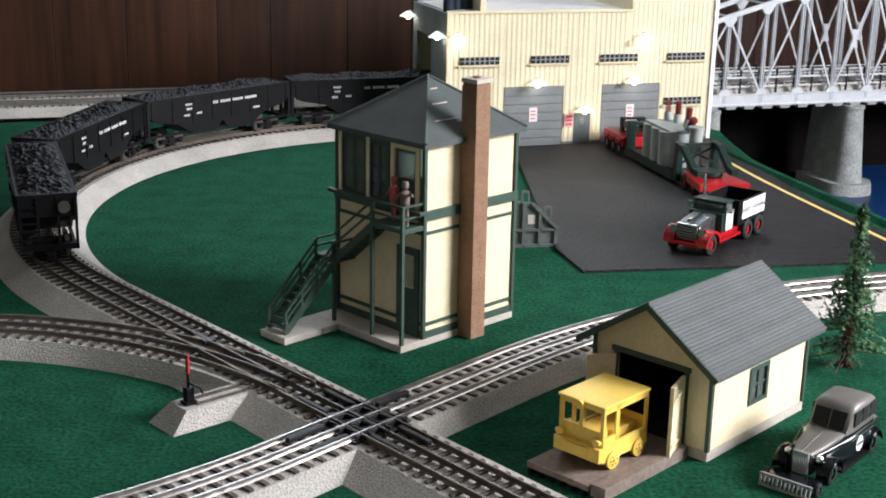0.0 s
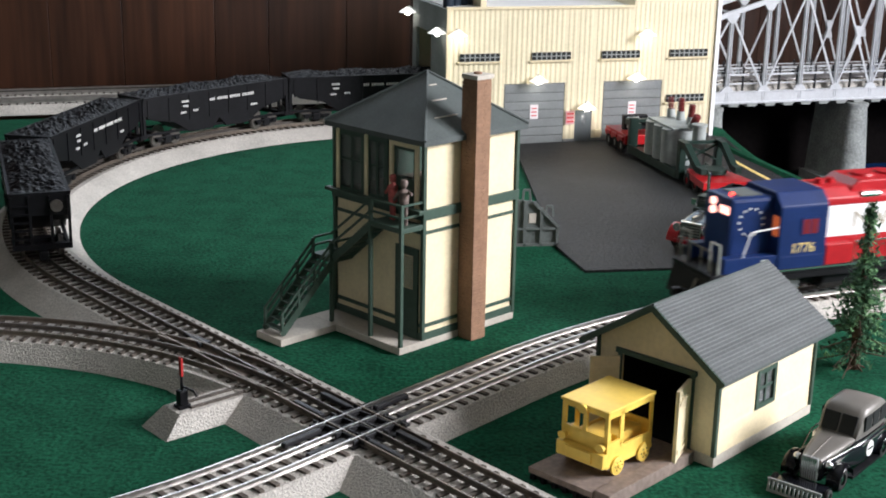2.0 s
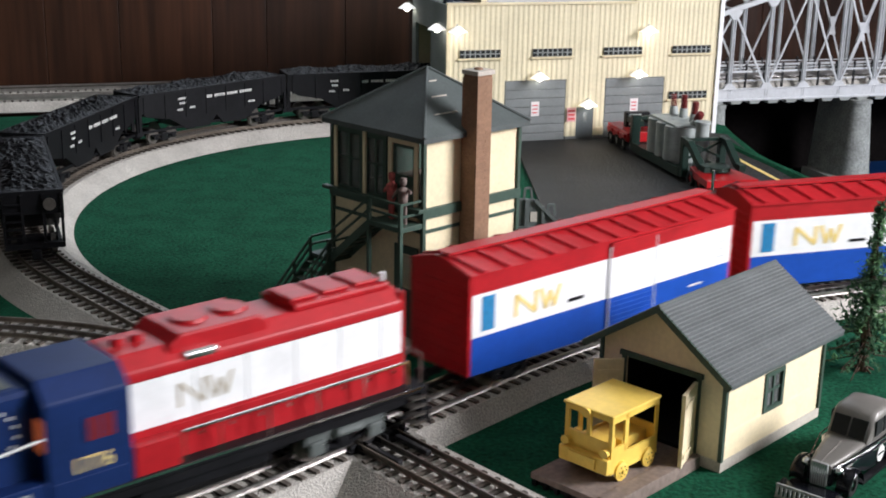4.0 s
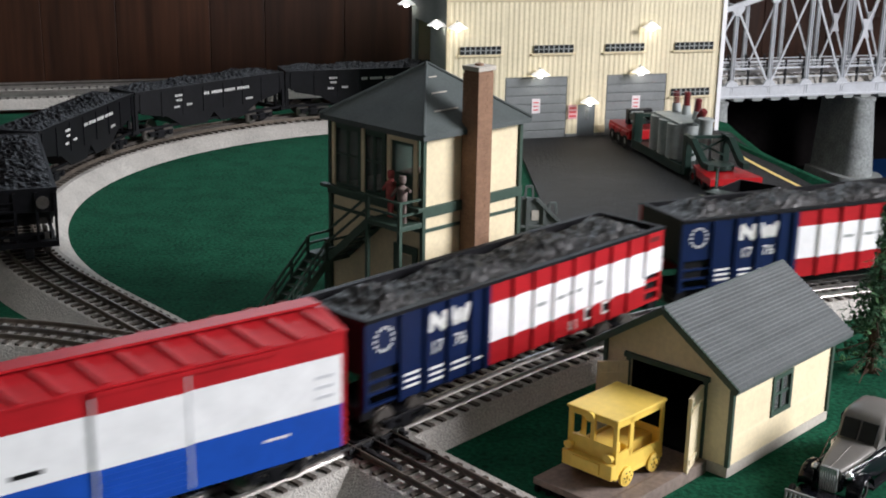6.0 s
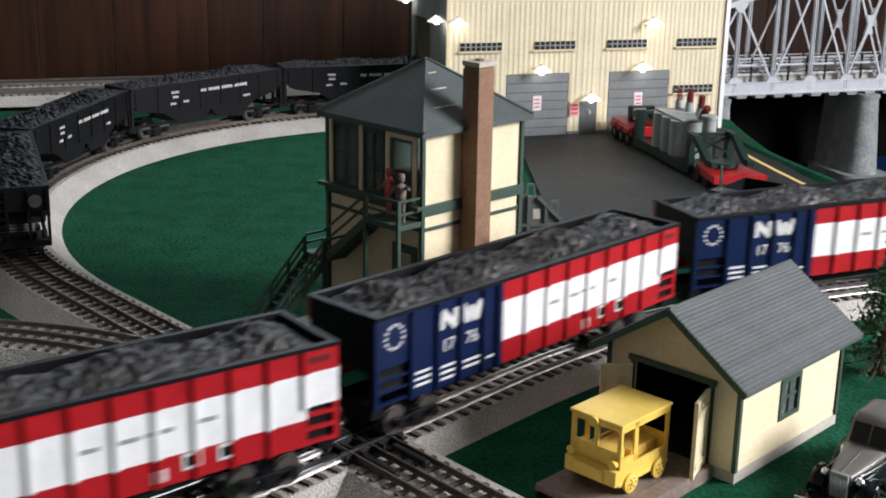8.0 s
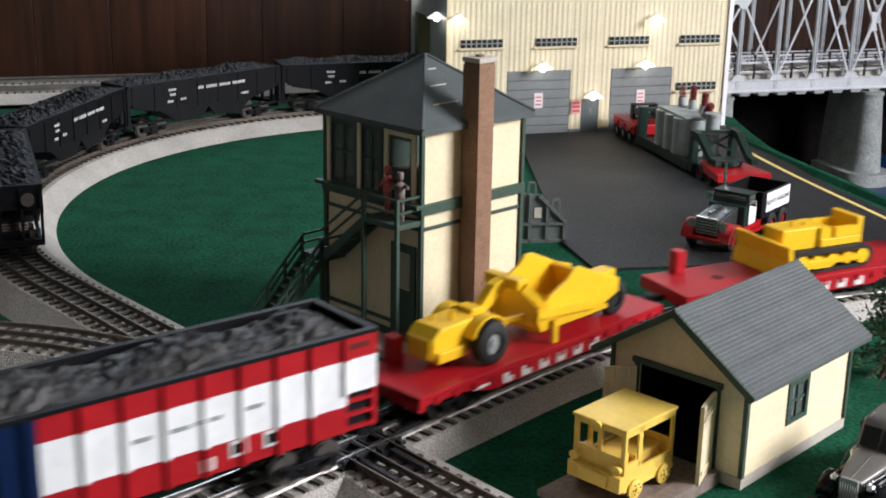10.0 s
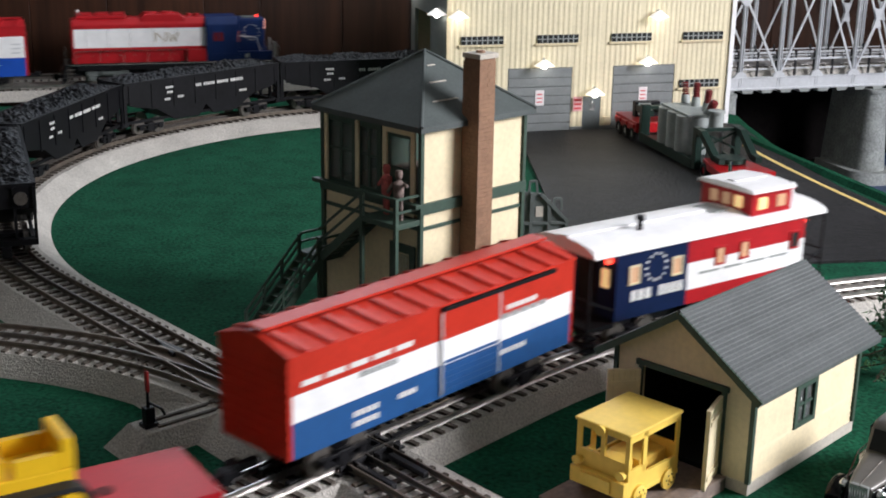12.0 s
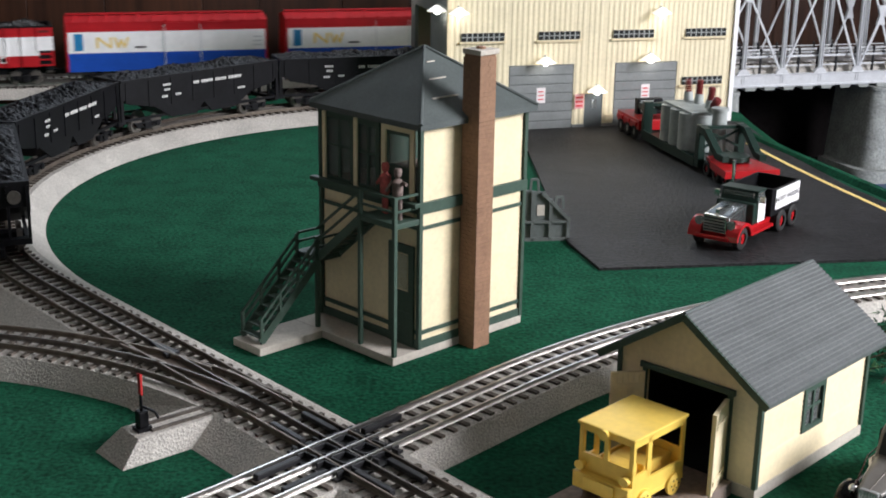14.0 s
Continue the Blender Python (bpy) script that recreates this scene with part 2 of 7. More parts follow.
def line(start, head, pieces, step=1.0):
    """A track line as rows of x, y, heading: pieces of (length, radius), radius 0 straight, positive to the left."""
    x, y, h = start[0], start[1], radians(head)
    out = [(x, y, h)]
    for length, radius in pieces:
        n = max(1, round(length / step))
        d, k = length / n, (1 / radius if radius else 0)
        for _ in range(n):
            hm = h + k * d / 2
            x, y, h = x + d * math.cos(hm), y + d * math.sin(hm), h + k * d
            out.append((x, y, h))
    return out


def arc(degrees_turned, radius):
    return (abs(radius) * radians(degrees_turned), radius)


LINE_A_OUT = line(CROSS, HEAD_A, [(14, 0), arc(138.5, -78), (60, 0), arc(90, -68), (110, 0)])
LINE_A_ON = line(CROSS, HEAD_A + 180, [(7, 0), arc(138.5, -59), (24.4, 0), arc(73, -59), (230, 0)])
LINE_B_ON = line(CROSS, HEAD_B, [(39, 0), arc(150, -49)])
# the whole running line in the direction of travel, with its length at the crossing
LINE_RUN = [(x, y, h + math.pi) for x, y, h in LINE_A_OUT[::-1]] + LINE_A_ON[1:]
RUN_AT = [0.0]
for (xa, ya, _), (xb, yb, _) in zip(LINE_RUN, LINE_RUN[1:]):
    RUN_AT.append(RUN_AT[-1] + math.hypot(xb - xa, yb - ya))
RUN_ZERO = RUN_AT[len(LINE_A_OUT) - 1]
RAIL_TOP = 2.0


def run_point(s):
    """The place on the running line s centimetres past the crossing."""
    s += RUN_ZERO
    s = min(max(s, 0.0), RUN_AT[-1])
    k = min(int(np.searchsorted(RUN_AT, s)), len(RUN_AT) - 1) or 1
    f = (s - RUN_AT[k - 1]) / (RUN_AT[k] - RUN_AT[k - 1])
    a, b = LINE_RUN[k - 1], LINE_RUN[k]
    return a[0] + f * (b[0] - a[0]), a[1] + f * (b[1] - a[1])


def run_pose(s, half):
    """A car's pose with its middle at s and its trucks half apart from it."""
    xa, ya = run_point(s - half)
    xb, yb = run_point(s + half)
    return M((xa + xb) / 2, (ya + yb) / 2, RAIL_TOP, 0, 0, math.degrees(math.atan2(yb - ya, xb - xa)))


def off(row, d, z):
    """The point d to the left of a line's row."""
    x, y, h = row
    return Vector(((x - math.sin(h) * d) * CM, (y + math.cos(h) * d) * CM, z * CM))


def sweep(bm, rows, section):
    """A ribbon of a closed section (offset to the left, height) along a line."""
    rings = [[bm.verts.new(off(r, d, z)) for d, z in section] for r in rows]
    n = len(section)
    for a, b in zip(rings, rings[1:]):
        for k in range(n):
            bm.faces.new((a[k], a[(k + 1) % n], b[(k + 1) % n], b[k]))
    bm.faces.new(rings[0][::-1])
    bm.faces.new(rings[-1])


ROADBED = ((-3.3, 0.0), (-2.5, 1.44), (2.5, 1.44), (3.3, 0.0))


def rail_section(d, top=RAIL_TOP):
    return ((d - 0.13, 1.605), (d - 0.13, 1.63), (d - 0.03, 1.67), (d - 0.058, top - 0.09), (d - 0.058, top), (d + 0.058, top),
            (d + 0.058, top - 0.09), (d + 0.03, 1.67), (d + 0.13, 1.63), (d + 0.13, 1.605))


TIE_MESH = None


def tie_mesh():
    global TIE_MESH
    if TIE_MESH is None:
        bm = bmesh.new()
        box(bm, -0.17, 0.17, -2.4, 2.4, 1.35, 1.6)
        bmesh.ops.recalc_face_normals(bm, faces=bm.faces[:])
        TIE_MESH = bpy.data.meshes.new("tie")
        bm.to_mesh(TIE_MESH)
        bm.free()
        TIE_MESH.materials.append(TIE)
    return TIE_MESH


def lay_ties(rows, owner, near, skip=lambda x, y: False, spacing=1.12):
    """Ties along a line: single ones where near(x, y), the rest joined."""
    far = bmesh.new()
    dist, last, count = 0.0, None, 0
    for r in rows:
        if last is not None:
            dist += math.hypot(r[0] - last[0], r[1] - last[1])
        last = r
        if dist < spacing:
            continue
        dist -= spacing
        if skip(r[0], r[1]):
            continue
        m = M(r[0], r[1], 0, 0, 0, math.degrees(r[2]) + random.uniform(-0.6, 0.6))
        if near(r[0], r[1]):
            ob = new("tie", tie_mesh())
            ob.parent = owner
            ob.matrix_basis = m
            count += 1
        else:
            box(far, -0.17, 0.17, -2.4, 2.4, 1.35, 1.6, m)
    if far.verts:
        tagged(part("far_ties", far, TIE, owner), kind="stuff")
    else:
        far.free()


# ---- room ----
def plank_wall_frame():
    """The panelled back wall runs along the rear track, 14.5 behind its line."""
    return M(-24.5, 200.4, 0, 0, 0, 17.0) @ M(0, 14.5, 0)


WALL_M = plank_wall_frame()


def build_room():
    floor = box_part("floor", (-290, 290, -240, 330, -92, -90), FLOORING)
    tagged(floor, "brown floor of the train room", "floor", kind="structure")
    ceil = box_part("ceiling", (-290, 290, -240, 330, 190, 194), CEILING)
    tagged(ceil, "plain off-white ceiling", "ceiling", kind="structure")
    for name, dims in (("wall_west", (-290, -286, -240, 330, -90, 190)), ("wall_south", (-286, 280, -240, -236, -90, 190))):
        tagged(box_part(name, dims, PLASTER), "plain plastered wall", "wall", kind="structure")
    bm = bmesh.new()
    for d in ((205, 209, -240, -20, -90, 190), (205, 209, 130, 330, -90, 190), (205, 209, -20, 130, -90, 40), (205, 209, -20, 130, 150, 190)):
        box(bm, *d)
    tagged(part("wall_east", bm, PLASTER), "plain plastered wall with a window opening", "wall", kind="structure")
    win = thing("window_1", M(207, 55, 95), "wide white-framed daylight window", "window")
    tagged(win, kind="structure")
    for d in ((-2, 2, -75, -71, -55, 55), (-2, 2, 71, 75, -55, 55), (-2, 2, -71, 71, -55, -51), (-2, 2, -71, 71, 51, 55), (-1.5, 1.5, -1.5, 1.5, -51, 51)):
        box_part("window_frame", d, WHITE, win)
    # panelled back wall: backing with a window opening high up, planks below it
    bm = bmesh.new()
    for d in ((-330, 330, 2.4, 6, -90, 42), (-330, -55, 2.4, 6, 42, 190), (85, 330, 2.4, 6, 42, 190), (-55, 85, 2.4, 6, 140, 190)):
        box(bm, *d)
    back = part("wall_north", bm, WOOD, m=WALL_M)
    tagged(back, "dark brown knotty pine panelled wall", "wall", kind="structure")
    win = thing("window_2", WALL_M @ M(15, 4, 91), "wide white-framed daylight window above the layout", "window")
    tagged(win, kind="structure")
    for d in ((-70, -66, -1, 2, -49, 49), (66, 70, -1, 2, -49, 49), (-66, 66, -1, 2, -49, -45), (-66, 66, -1, 2, 45, 49)):
        box_part("window_frame", d, WHITE, win)
    x = -130.0
    while x < 130:
        w = random.choice((9.0, 11.5, 13.5, 15.0))
        bm = bmesh.new()
        box(bm, x + 0.03, x + w - 0.03, 0.4, 2.4, -20, 41.8, bevel=0.1)
        p = part("plank", bm, WOOD, back)
        for _ in range(random.choice((0, 1, 1, 2))):
            kx, kz = x + random.uniform(2, w - 2), random.uniform(2, 32)
            bm = bmesh.new()
            cyl(bm, (kx, 0.45, kz), (kx, 0.36, kz), random.uniform(0.5, 0.9), 0.3, 10)
            part("knot", bm, KNOT, p)
        x += w


def build_under_bridge_sheet():
    # added black sheet, stands in for the shade under the bridge
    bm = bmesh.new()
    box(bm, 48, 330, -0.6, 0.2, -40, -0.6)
    tagged(part("backdrop", bm, UNDER_BRIDGE_BLACK, m=WALL_M), "black sheet standing in for the shade under the bridge", "backdrop", kind="structure")


def build_ground():
    # felt-covered table top with a cut edge along the river
    outline = [(-150, -120), (175, -120), (175, 104), (66, 104), (57, 110), (51.2, 131), (43.6, 158), (42, 166), (41.5, 178), (41.5, 186),
               (24, 209), (-150, 156)]
    bm = bmesh.new()
    extrude(bm, outline, 2, -4, 0)
    tagged(part("ground", bm, FELT), "green felt ground cover on the layout table", "ground", kind="structure")
    bm = bmesh.new()
    extrude(bm, [(-150, -119), (174, -119), (174, 103), (40, 177), (22, 207), (-150, 155)], 2, -90, -40)
    tagged(part("table_base", bm, PLANK), "plain table base under the layout", "table", kind="structure")
    # raised felt verge beside the paving
    verge = line((55.8, 109.0), 105.7, [(56, 0), (12, -60)], 2.0)
    bm = bmesh.new()
    sweep(bm, verge, ((-1.0, -3), (-0.8, 0.35), (-0.3, 0.62), (0.3, 0.55), (0.9, 0.02), (0.9, -3)))
    tagged(part("verge", bm, FELT), "raised green felt verge along the river bank", "verge", kind="structure")
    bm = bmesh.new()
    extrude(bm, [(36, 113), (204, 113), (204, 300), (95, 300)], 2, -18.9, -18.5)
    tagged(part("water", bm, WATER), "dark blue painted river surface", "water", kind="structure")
    # added black sheet, stands in for the dark beside the bank
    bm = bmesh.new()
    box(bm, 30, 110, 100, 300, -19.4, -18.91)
    tagged(part("river_bed", bm, UNDER_BRIDGE_BLACK), "flat black river bed standing in for the dark beside the bank", "river bed", kind="structure")
    # black paving
    bm = bmesh.new()
    extrude(bm, [(13.5, 111.6), (46.4, 117.0), (50.2, 117.6), (47.2, 131.2), (44.0, 143), (40.9, 161.3), (40.2, 178), (38.2, 179.2), (10.3, 170.4), (9.6, 165), (11.4, 119.6)], 2, 0.004, 0.25)
    tagged(part("paving", bm, PAVE), "black rough paving mat", "paving", kind="structure")
    bm = bmesh.new()
    sweep(bm, line((48.6, 118.6), 104.6, [(23, 0), (24, -280)], 2.0), ((-0.28, 0.254), (-0.28, 0.29), (0.28, 0.29), (0.28, 0.254)))
    tagged(part("yellow_line", bm, YELLOW_LINE), "hand-laid pale yellow edge line on the paving", "road marking", kind="structure")


# ---- tracks ----
def thin(rows, n=4):
    return rows[::n] + ([rows[-1]] if (len(rows) - 1) % n else [])


def at_crossing(x, y):
    return math.hypot(x - CROSS[0], y - CROSS[1]) < 2.6


def build_tracks():
    fine = lambda *a: line(*a, 0.28)
    a = [(x, y, h + math.pi) for x, y, h in fine(CROSS, HEAD_A, [(14, 0), arc(138.5, -78), (60, 0), arc(90, -68), (110, 0)])[::-1]]
    a += fine(CROSS, HEAD_A + 180, [(7, 0), arc(138.5, -59), (24.4, 0), arc(73, -59), (230, 0)])[1:]
    b = [(x, y, h + math.pi) for x, y, h in fine(CROSS, HEAD_B + 180, [(90, 0)])[::-1]] + fine(CROSS, HEAD_B, [(39, 0), arc(118, -49)])[1:]
    near_a = lambda x, y: -22 < x < 46 and 58 < y < 112
    near_b = lambda x, y: -45 < x < 14 and 52 < y < 150
    def lay(name, rows, label, mats, near, skip):
        bm = bmesh.new()
        sweep(bm, thin(rows), ROADBED if name != "track_b" else ((-4.95, 0.0), (-2.9, 1.436), (2.6, 1.436), (4.6, 0.0)))
        owner = tagged(part(name, bm, BALLAST), label, "railway track", kind="structure")
        for d, mat in zip((-1.59, 0.0, 1.59), mats):
            bm = bmesh.new()
            sweep(bm, thin(rows), rail_section(d, RAIL_TOP - (0.012 if name != "track_a" else 0)))
            part("rail", bm, mat, owner, smooth=False)
        lay_ties(rows, owner, near, skip)
        return owner
    lay("track_a", a, "three-rail track with bright worn rails on a grey roadbed", (RAIL, RAIL, RAIL), near_a, at_crossing)
    lay("track_b", b, "three-rail track with dull rusty rails on a grey roadbed", (RAIL_DULL, RAIL_MID, RAIL_DULL), near_b, at_crossing)
    # diverging leg of the turnout
    s = CROSS[0] + 7.5 * math.cos(radians(HEAD_B)), CROSS[1] + 7.5 * math.sin(radians(HEAD_B))
    c = fine(s, HEAD_B, [arc(46, 36), (90, 0)])
    lay("track_c", c, "diverging three-rail track leaving the turnout", (RAIL_DULL, RAIL_MID, RAIL_DULL), lambda x, y: -36 < x and y > 70,
        lambda x, y: math.hypot(x - s[0], y - s[1]) < 11)
    # second rear track
    d = [(x - math.sin(h) * 8.6, y + math.cos(h) * 8.6, h) for x, y, h in fine((-132, 167.5), 17, [(290, 0)])]
    lay("track_d", d, "second rear three-rail track on a pale roadbed", (RAIL, RAIL_MID, RAIL), lambda x, y: False, lambda x, y: False)


def build_crossing():
    """Black plastic frogs and guard rails of the diamond."""
    m = M(CROSS[0], CROSS[1], 0, 0, 0, HEAD_A)
    th = thing("diamond_crossing", m, "black plastic diamond crossing with guard rails between two tracks", "track crossing")
    box_part("plate", (-2.6, 2.6, -2.05, 2.05, 1.46, 1.625), FROG, th)
    for y0, y1 in ((-2.6, -2.06), (2.06, 2.6)):
        box_part("plate", (-2.05, 2.05, y0, y1, 1.46, 1.62), FROG, th)
    for g in (-1.59, 0.0, 1.59):
        for o in (-0.26, 0.26):
            for k, (x0, x1) in enumerate(((-2.4, -1.9), (-1.3, -0.3), (0.3, 1.3), (1.9, 2.4))):
                box_part("guard_rail", (x0, x1, g + o - 0.07, g + o + 0.07, 1.62, 1.96), FROG, th, bevel=0.03)
                box_part("guard_rail", (g + o - 0.07, g + o + 0.07, x0, x1, 1.62, 1.96), FROG, th, bevel=0.03)
    # long check rails along both tracks
    for turn in (0, HEAD_B - HEAD_A):
        for side in (-1, 1):
            for end in (-1, 1):
                mm = M(0, 0, 0, 0, 0, turn)
                y = side * 1.12
                bm = bmesh.new()
                box(bm, *sorted((end * 2.5, end * 5.6)), y - 0.2, y + 0.2, 1.605, 1.95, bevel=0.07)
                part("check_rail", bm, FROG, th, m=mm)


def build_turnout():
    """Switch points, throw bars and the plastic deck of the turnout."""
    s = 9.0
    m = M(CROSS[0] + s * math.cos(radians(HEAD_B)), CROSS[1] + s * math.sin(radians(HEAD_B)), 0, 0, 0, HEAD_B)
    th = thing("turnout", m, "brown three-rail turnout with points and frog", "track switch")
    box_part("deck", (3, 13, -0.8, 1.1, 1.46, 1.625), node_mat("brown_turnout_deck", (0.13, 0.1, 0.08), 0.7, grain=0.3, scale=250, stain=0.2, stain_scale=40), th)
    for p, q in (((-2, 1.25, 1.86), (4.5, 1.75, 1.86)), ((-2, -1.3, 1.86), (5, -1.2, 1.86)), ((6, -0.6, 1.84), (11.5, 0.5, 1.84)), ((8.5, 1.3, 1.84), (13.5, 1.9, 1.84))):
        bm = bmesh.new()
        bar(bm, p, q, 0.12, 0.28)
        part("point_rail", bm, RAIL_DULL, th)
    for p, q in (((0, 2.3, 1.62), (0, -2.2, 1.62)), ((1.5, 2.3, 1.62), (1.5, -2.2, 1.62))):
        bm = bmesh.new()
        bar(bm, p, q, 0.3, 0.12)
        part("throw_bar", bm, TIE, th)
    bm = bmesh.new()
    extrude(bm, [(9.8, -0.5), (13.2, 0.0), (9.8, 0.5)], 2, 1.57, 1.95)
    part("frog", bm, FROG, th)


def build_switch_stand():
    m = M(-17.5, 75.0, 0, 0, 0, HEAD_B - 90)
    th = thing("switch_stand", m, "small black switch stand with a red target on a grey plinth", "switch stand")
    bm = bmesh.new()
    lo = [(-2.0, -1.55), (5.6, -1.55), (5.6, 1.7), (-2.0, 1.7)]
    hi = [(-0.6, -1.0), (5.6, -1.0), (5.6, 1.1), (-0.6, 1.1)]
    a = [bm.verts.new((x * CM, y * CM, 0)) for x, y in lo]
    b = [bm.verts.new((x * CM, y * CM, 1.36 * CM)) for x, y in hi]
    bm.faces.new(a[::-1]), bm.faces.new(b)
    for k in range(4):
        bm.faces.new((a[k], a[(k + 1) % 4], b[(k + 1) % 4], b[k]))
    part("plinth", bm, BALLAST, th, "grey roadbed plinth")
    box_part("base", (-0.25, 0.65, -0.4, 0.4, 1.36, 1.6), BLACK, th)
    box_part("housing", (-0.1, 0.5, -0.3, 0.3, 1.6, 2.6), BLACK, th, bevel=0.06)
    bm = bmesh.new()
    cyl(bm, (0.2, 0, 2.6), (0.2, 0, 4.9), 0.1, 0.08)
    part("mast", bm, BLACK, th)
    box_part("target", (0.12, 0.28, -0.16, 0.16, 3.6, 4.9), node_mat("red_target", (0.45, 0.03, 0.03), 0.5, grain=0.1), th, "red target blade", 0.03)
    bm = bmesh.new()
    bar(bm, (0.2, 0, 2.9), (0.7, -0.7, 2.6), 0.12)
    bar(bm, (0.7, -0.7, 2.6), (0.8, -0.9, 2.25), 0.12)
    part("lever", bm, BLACK, th)
    for y in (-0.55, 0.45):
        box_part("throw_rod", (0.5, 5.2, y - 0.12, y + 0.12, 1.362, 1.5), TIE, th)


# ---- interlocking tower ----
def siding(th, x0, x1, z0, z1, y, pitch=0.42, depth=0.07, m=None):
    """Clapboards on a wall that faces -y: each board leans out at its foot."""
    z = z0
    while z < z1 - 0.01:
        t = min(z + pitch, z1)
        bm = bmesh.new()
        extrude(bm, [(y - depth, z), (y - 0.01, t), (y + 0.1, t), (y + 0.1, z)], 0, x0, x1)
        if m is not None:
            bmesh.ops.transform(bm, matrix=m, verts=bm.verts[:])
        part("clapboard", bm, CREAM, th)
        z = t


LEFT_FACE = M(0, 0, 0, 0, 0, 90) @ Matrix.Diagonal((1, -1, 1, 1))  # maps (along, out, up) on -y to a wall that faces -x


def build_tower():
    W, D, Z0, Z1 = 10.56, 10.47, 0.59, 16.45
    th = thing("signal_tower", M(-1.55, 90.85, 0, 0, 0, 45.24), "two-storey cream clapboard signal tower with green trim and grey hip roof", "signal tower")
    bm = bmesh.new()
    box(bm, -2.55, W + 0.1, -0.12, D + 0.2, 0, Z0, bevel=0.06)
    part("slab", bm, CONCRETE, th, "pale concrete slab")
    bm = bmesh.new()
    box(bm, -8.2, -2.56, 7.5, D + 0.2, 0, Z0 - 0.004, bevel=0.06)
    part("stair_slab", bm, CONCRETE, th, "pale concrete slab")
    # walls: front and side clapboards, plain rear walls
    bm = bmesh.new()
    box(bm, 0.15, W - 0.1, 0.1, 0.3, Z0, Z1)
    box(bm, 0.15, W - 0.1, D - 0.3, D - 0.1, Z0, Z1)
    # unseen opening in the rear wall, added to let some light in
    for d in ((0.3, D - 0.3, Z0, 11.6), (0.3, D - 0.3, 16.0, Z1), (0.3, 5.5, 11.6, 16.0), (D - 1.2, D - 0.3, 11.6, 16.0)):
        box(bm, W - 0.3, W - 0.1, *d)
    siding(part("wall", bm, CREAM, th), 0.25, W - 0.2, Z0 + 0.6, Z1, 0.1)
    bm = bmesh.new()
    box(bm, 0.1, 0.3, 0.3, D - 0.3, Z0, 11.2)
    siding(part("wall", bm, CREAM, th), 0.2, D - 0.2, Z0 + 0.6, 9.6, 0.1, m=LEFT_FACE)
    # green trim on both faces
    for z0, z1, o in ((Z0, Z0 + 0.62, 0.1), (1.62, 1.95, 0.06), (9.25, 9.55, 0.06), (10.45, 11.25, 0.22)):
        box_part("trim", (-o, W + o, -o, 0.0, z0, z1), GREEN_TRIM, th, bevel=0.03)
        box_part("trim", (-o, 0.0, 0.004, D + o, z0, z1), GREEN_TRIM, th, bevel=0.03)
    for x, y in ((0, 0), (W, 0), (0, D)):
        box_part("corner_board", (x - 0.16, x + 0.16, y - 0.16, y + 0.16, Z0, Z1 + 0.05), GREEN_TRIM, th, bevel=0.03)
    # room behind the glass: its shade is put into a dark green lining
    for d in ((0.32, W - 0.32, 0.301, 0.34), (0.32, W - 0.32, D - 0.34, D - 0.301), (W - 0.34, W - 0.301, 0.35, 5.5)):
        box_part("inner_lining", (*d, 11.21, Z1 - 0.1), GREEN_TRIM, th)
    box_part("room_floor", (0.31, W - 0.31, 0.31, D - 0.31, 10.9, 11.2), PLANK, th)
    for name, y0, y1, z0, z1, n in (("window", 6.75, 10.1, 11.25, 16.2, 1), ("window", 4.05, 6.65, 11.25, 16.2, 1)):
        w = part(name, _frame_x(-0.1, y0, y1, z0, z1, 0.4), GREEN_TRIM, th, "dark green sash window")
        box_part("window_post", (-0.24, -0.1, y1 - 0.36, y1 - 0.02, z0, z1), CREAM, w, "cream window post")
        box_part("pane", (0.12, 0.16, y0 + 0.28, y1 - 0.28, z0 + 0.2, z1 - 0.2), GLASS, w)
        for k in range(1, n + 1):
            y = y0 + (y1 - y0) * k / (n + 1)
            box_part("glazing_bar", (-0.02, 0.11, y - 0.11, y + 0.11, z0 + 0.2, z1 - 0.2), GREEN_TRIM, w)
        box_part("glazing_bar", (-0.01, 0.105, y0 + 0.4, y1 - 0.4, 13.74, 13.88), GREEN_TRIM, w)
    for name, y0, y1, z0, z1, fm in (("door", 0.5, 3.8, 10.2, 16.3, CREAM), ("door", 0.45, 3.0, Z0, 8.0, GREEN_TRIM)):
        d = part(name, _frame_x(-0.16, y0, y1, z0, z1, 0.42), fm, th, "dark green panel door")
        zp = z0 + (z1 - z0) * 0.5
        box_part("panel", (0.0, 0.1, y0 + 0.34, y1 - 0.34, z0, zp), GREEN_TRIM, d)
        part("panel", _frame_x(0.0, y0 + 0.34, y1 - 0.34, zp, z1 - 0.34, 0.36), GREEN_TRIM, d)
        box_part("pane", (-0.04, -0.004, y0 + 0.75, y1 - 0.75, z0 + (z1 - z0) * 0.55, z1 - 0.8), GLASS, d)
        box_part("rail", (-0.05, -0.004, y0 + 0.34, y1 - 0.34, z0 + 2.1, z0 + 2.4), GREEN_TRIM, d)
    box_part("sill", (-0.75, -0.23, -0.3, D + 0.5, 11.0, 11.3), GREEN_TRIM, th, bevel=0.05)
    # hip roof with seams
    bm = bmesh.new()
    e = 0.6
    base = [(-e, -e), (W + e, -e), (W + e, D + e), (-e, D + e)]
    lo = [bm.verts.new((x * CM, y * CM, 16.35 * CM)) for x, y in base]
    hi = [bm.verts.new((x * CM, y * CM, 16.75 * CM)) for x, y in base]
    top = bm.verts.new((W / 2 * CM, D / 2 * CM, 20.85 * CM))
    bm.faces.new(lo[::-1])
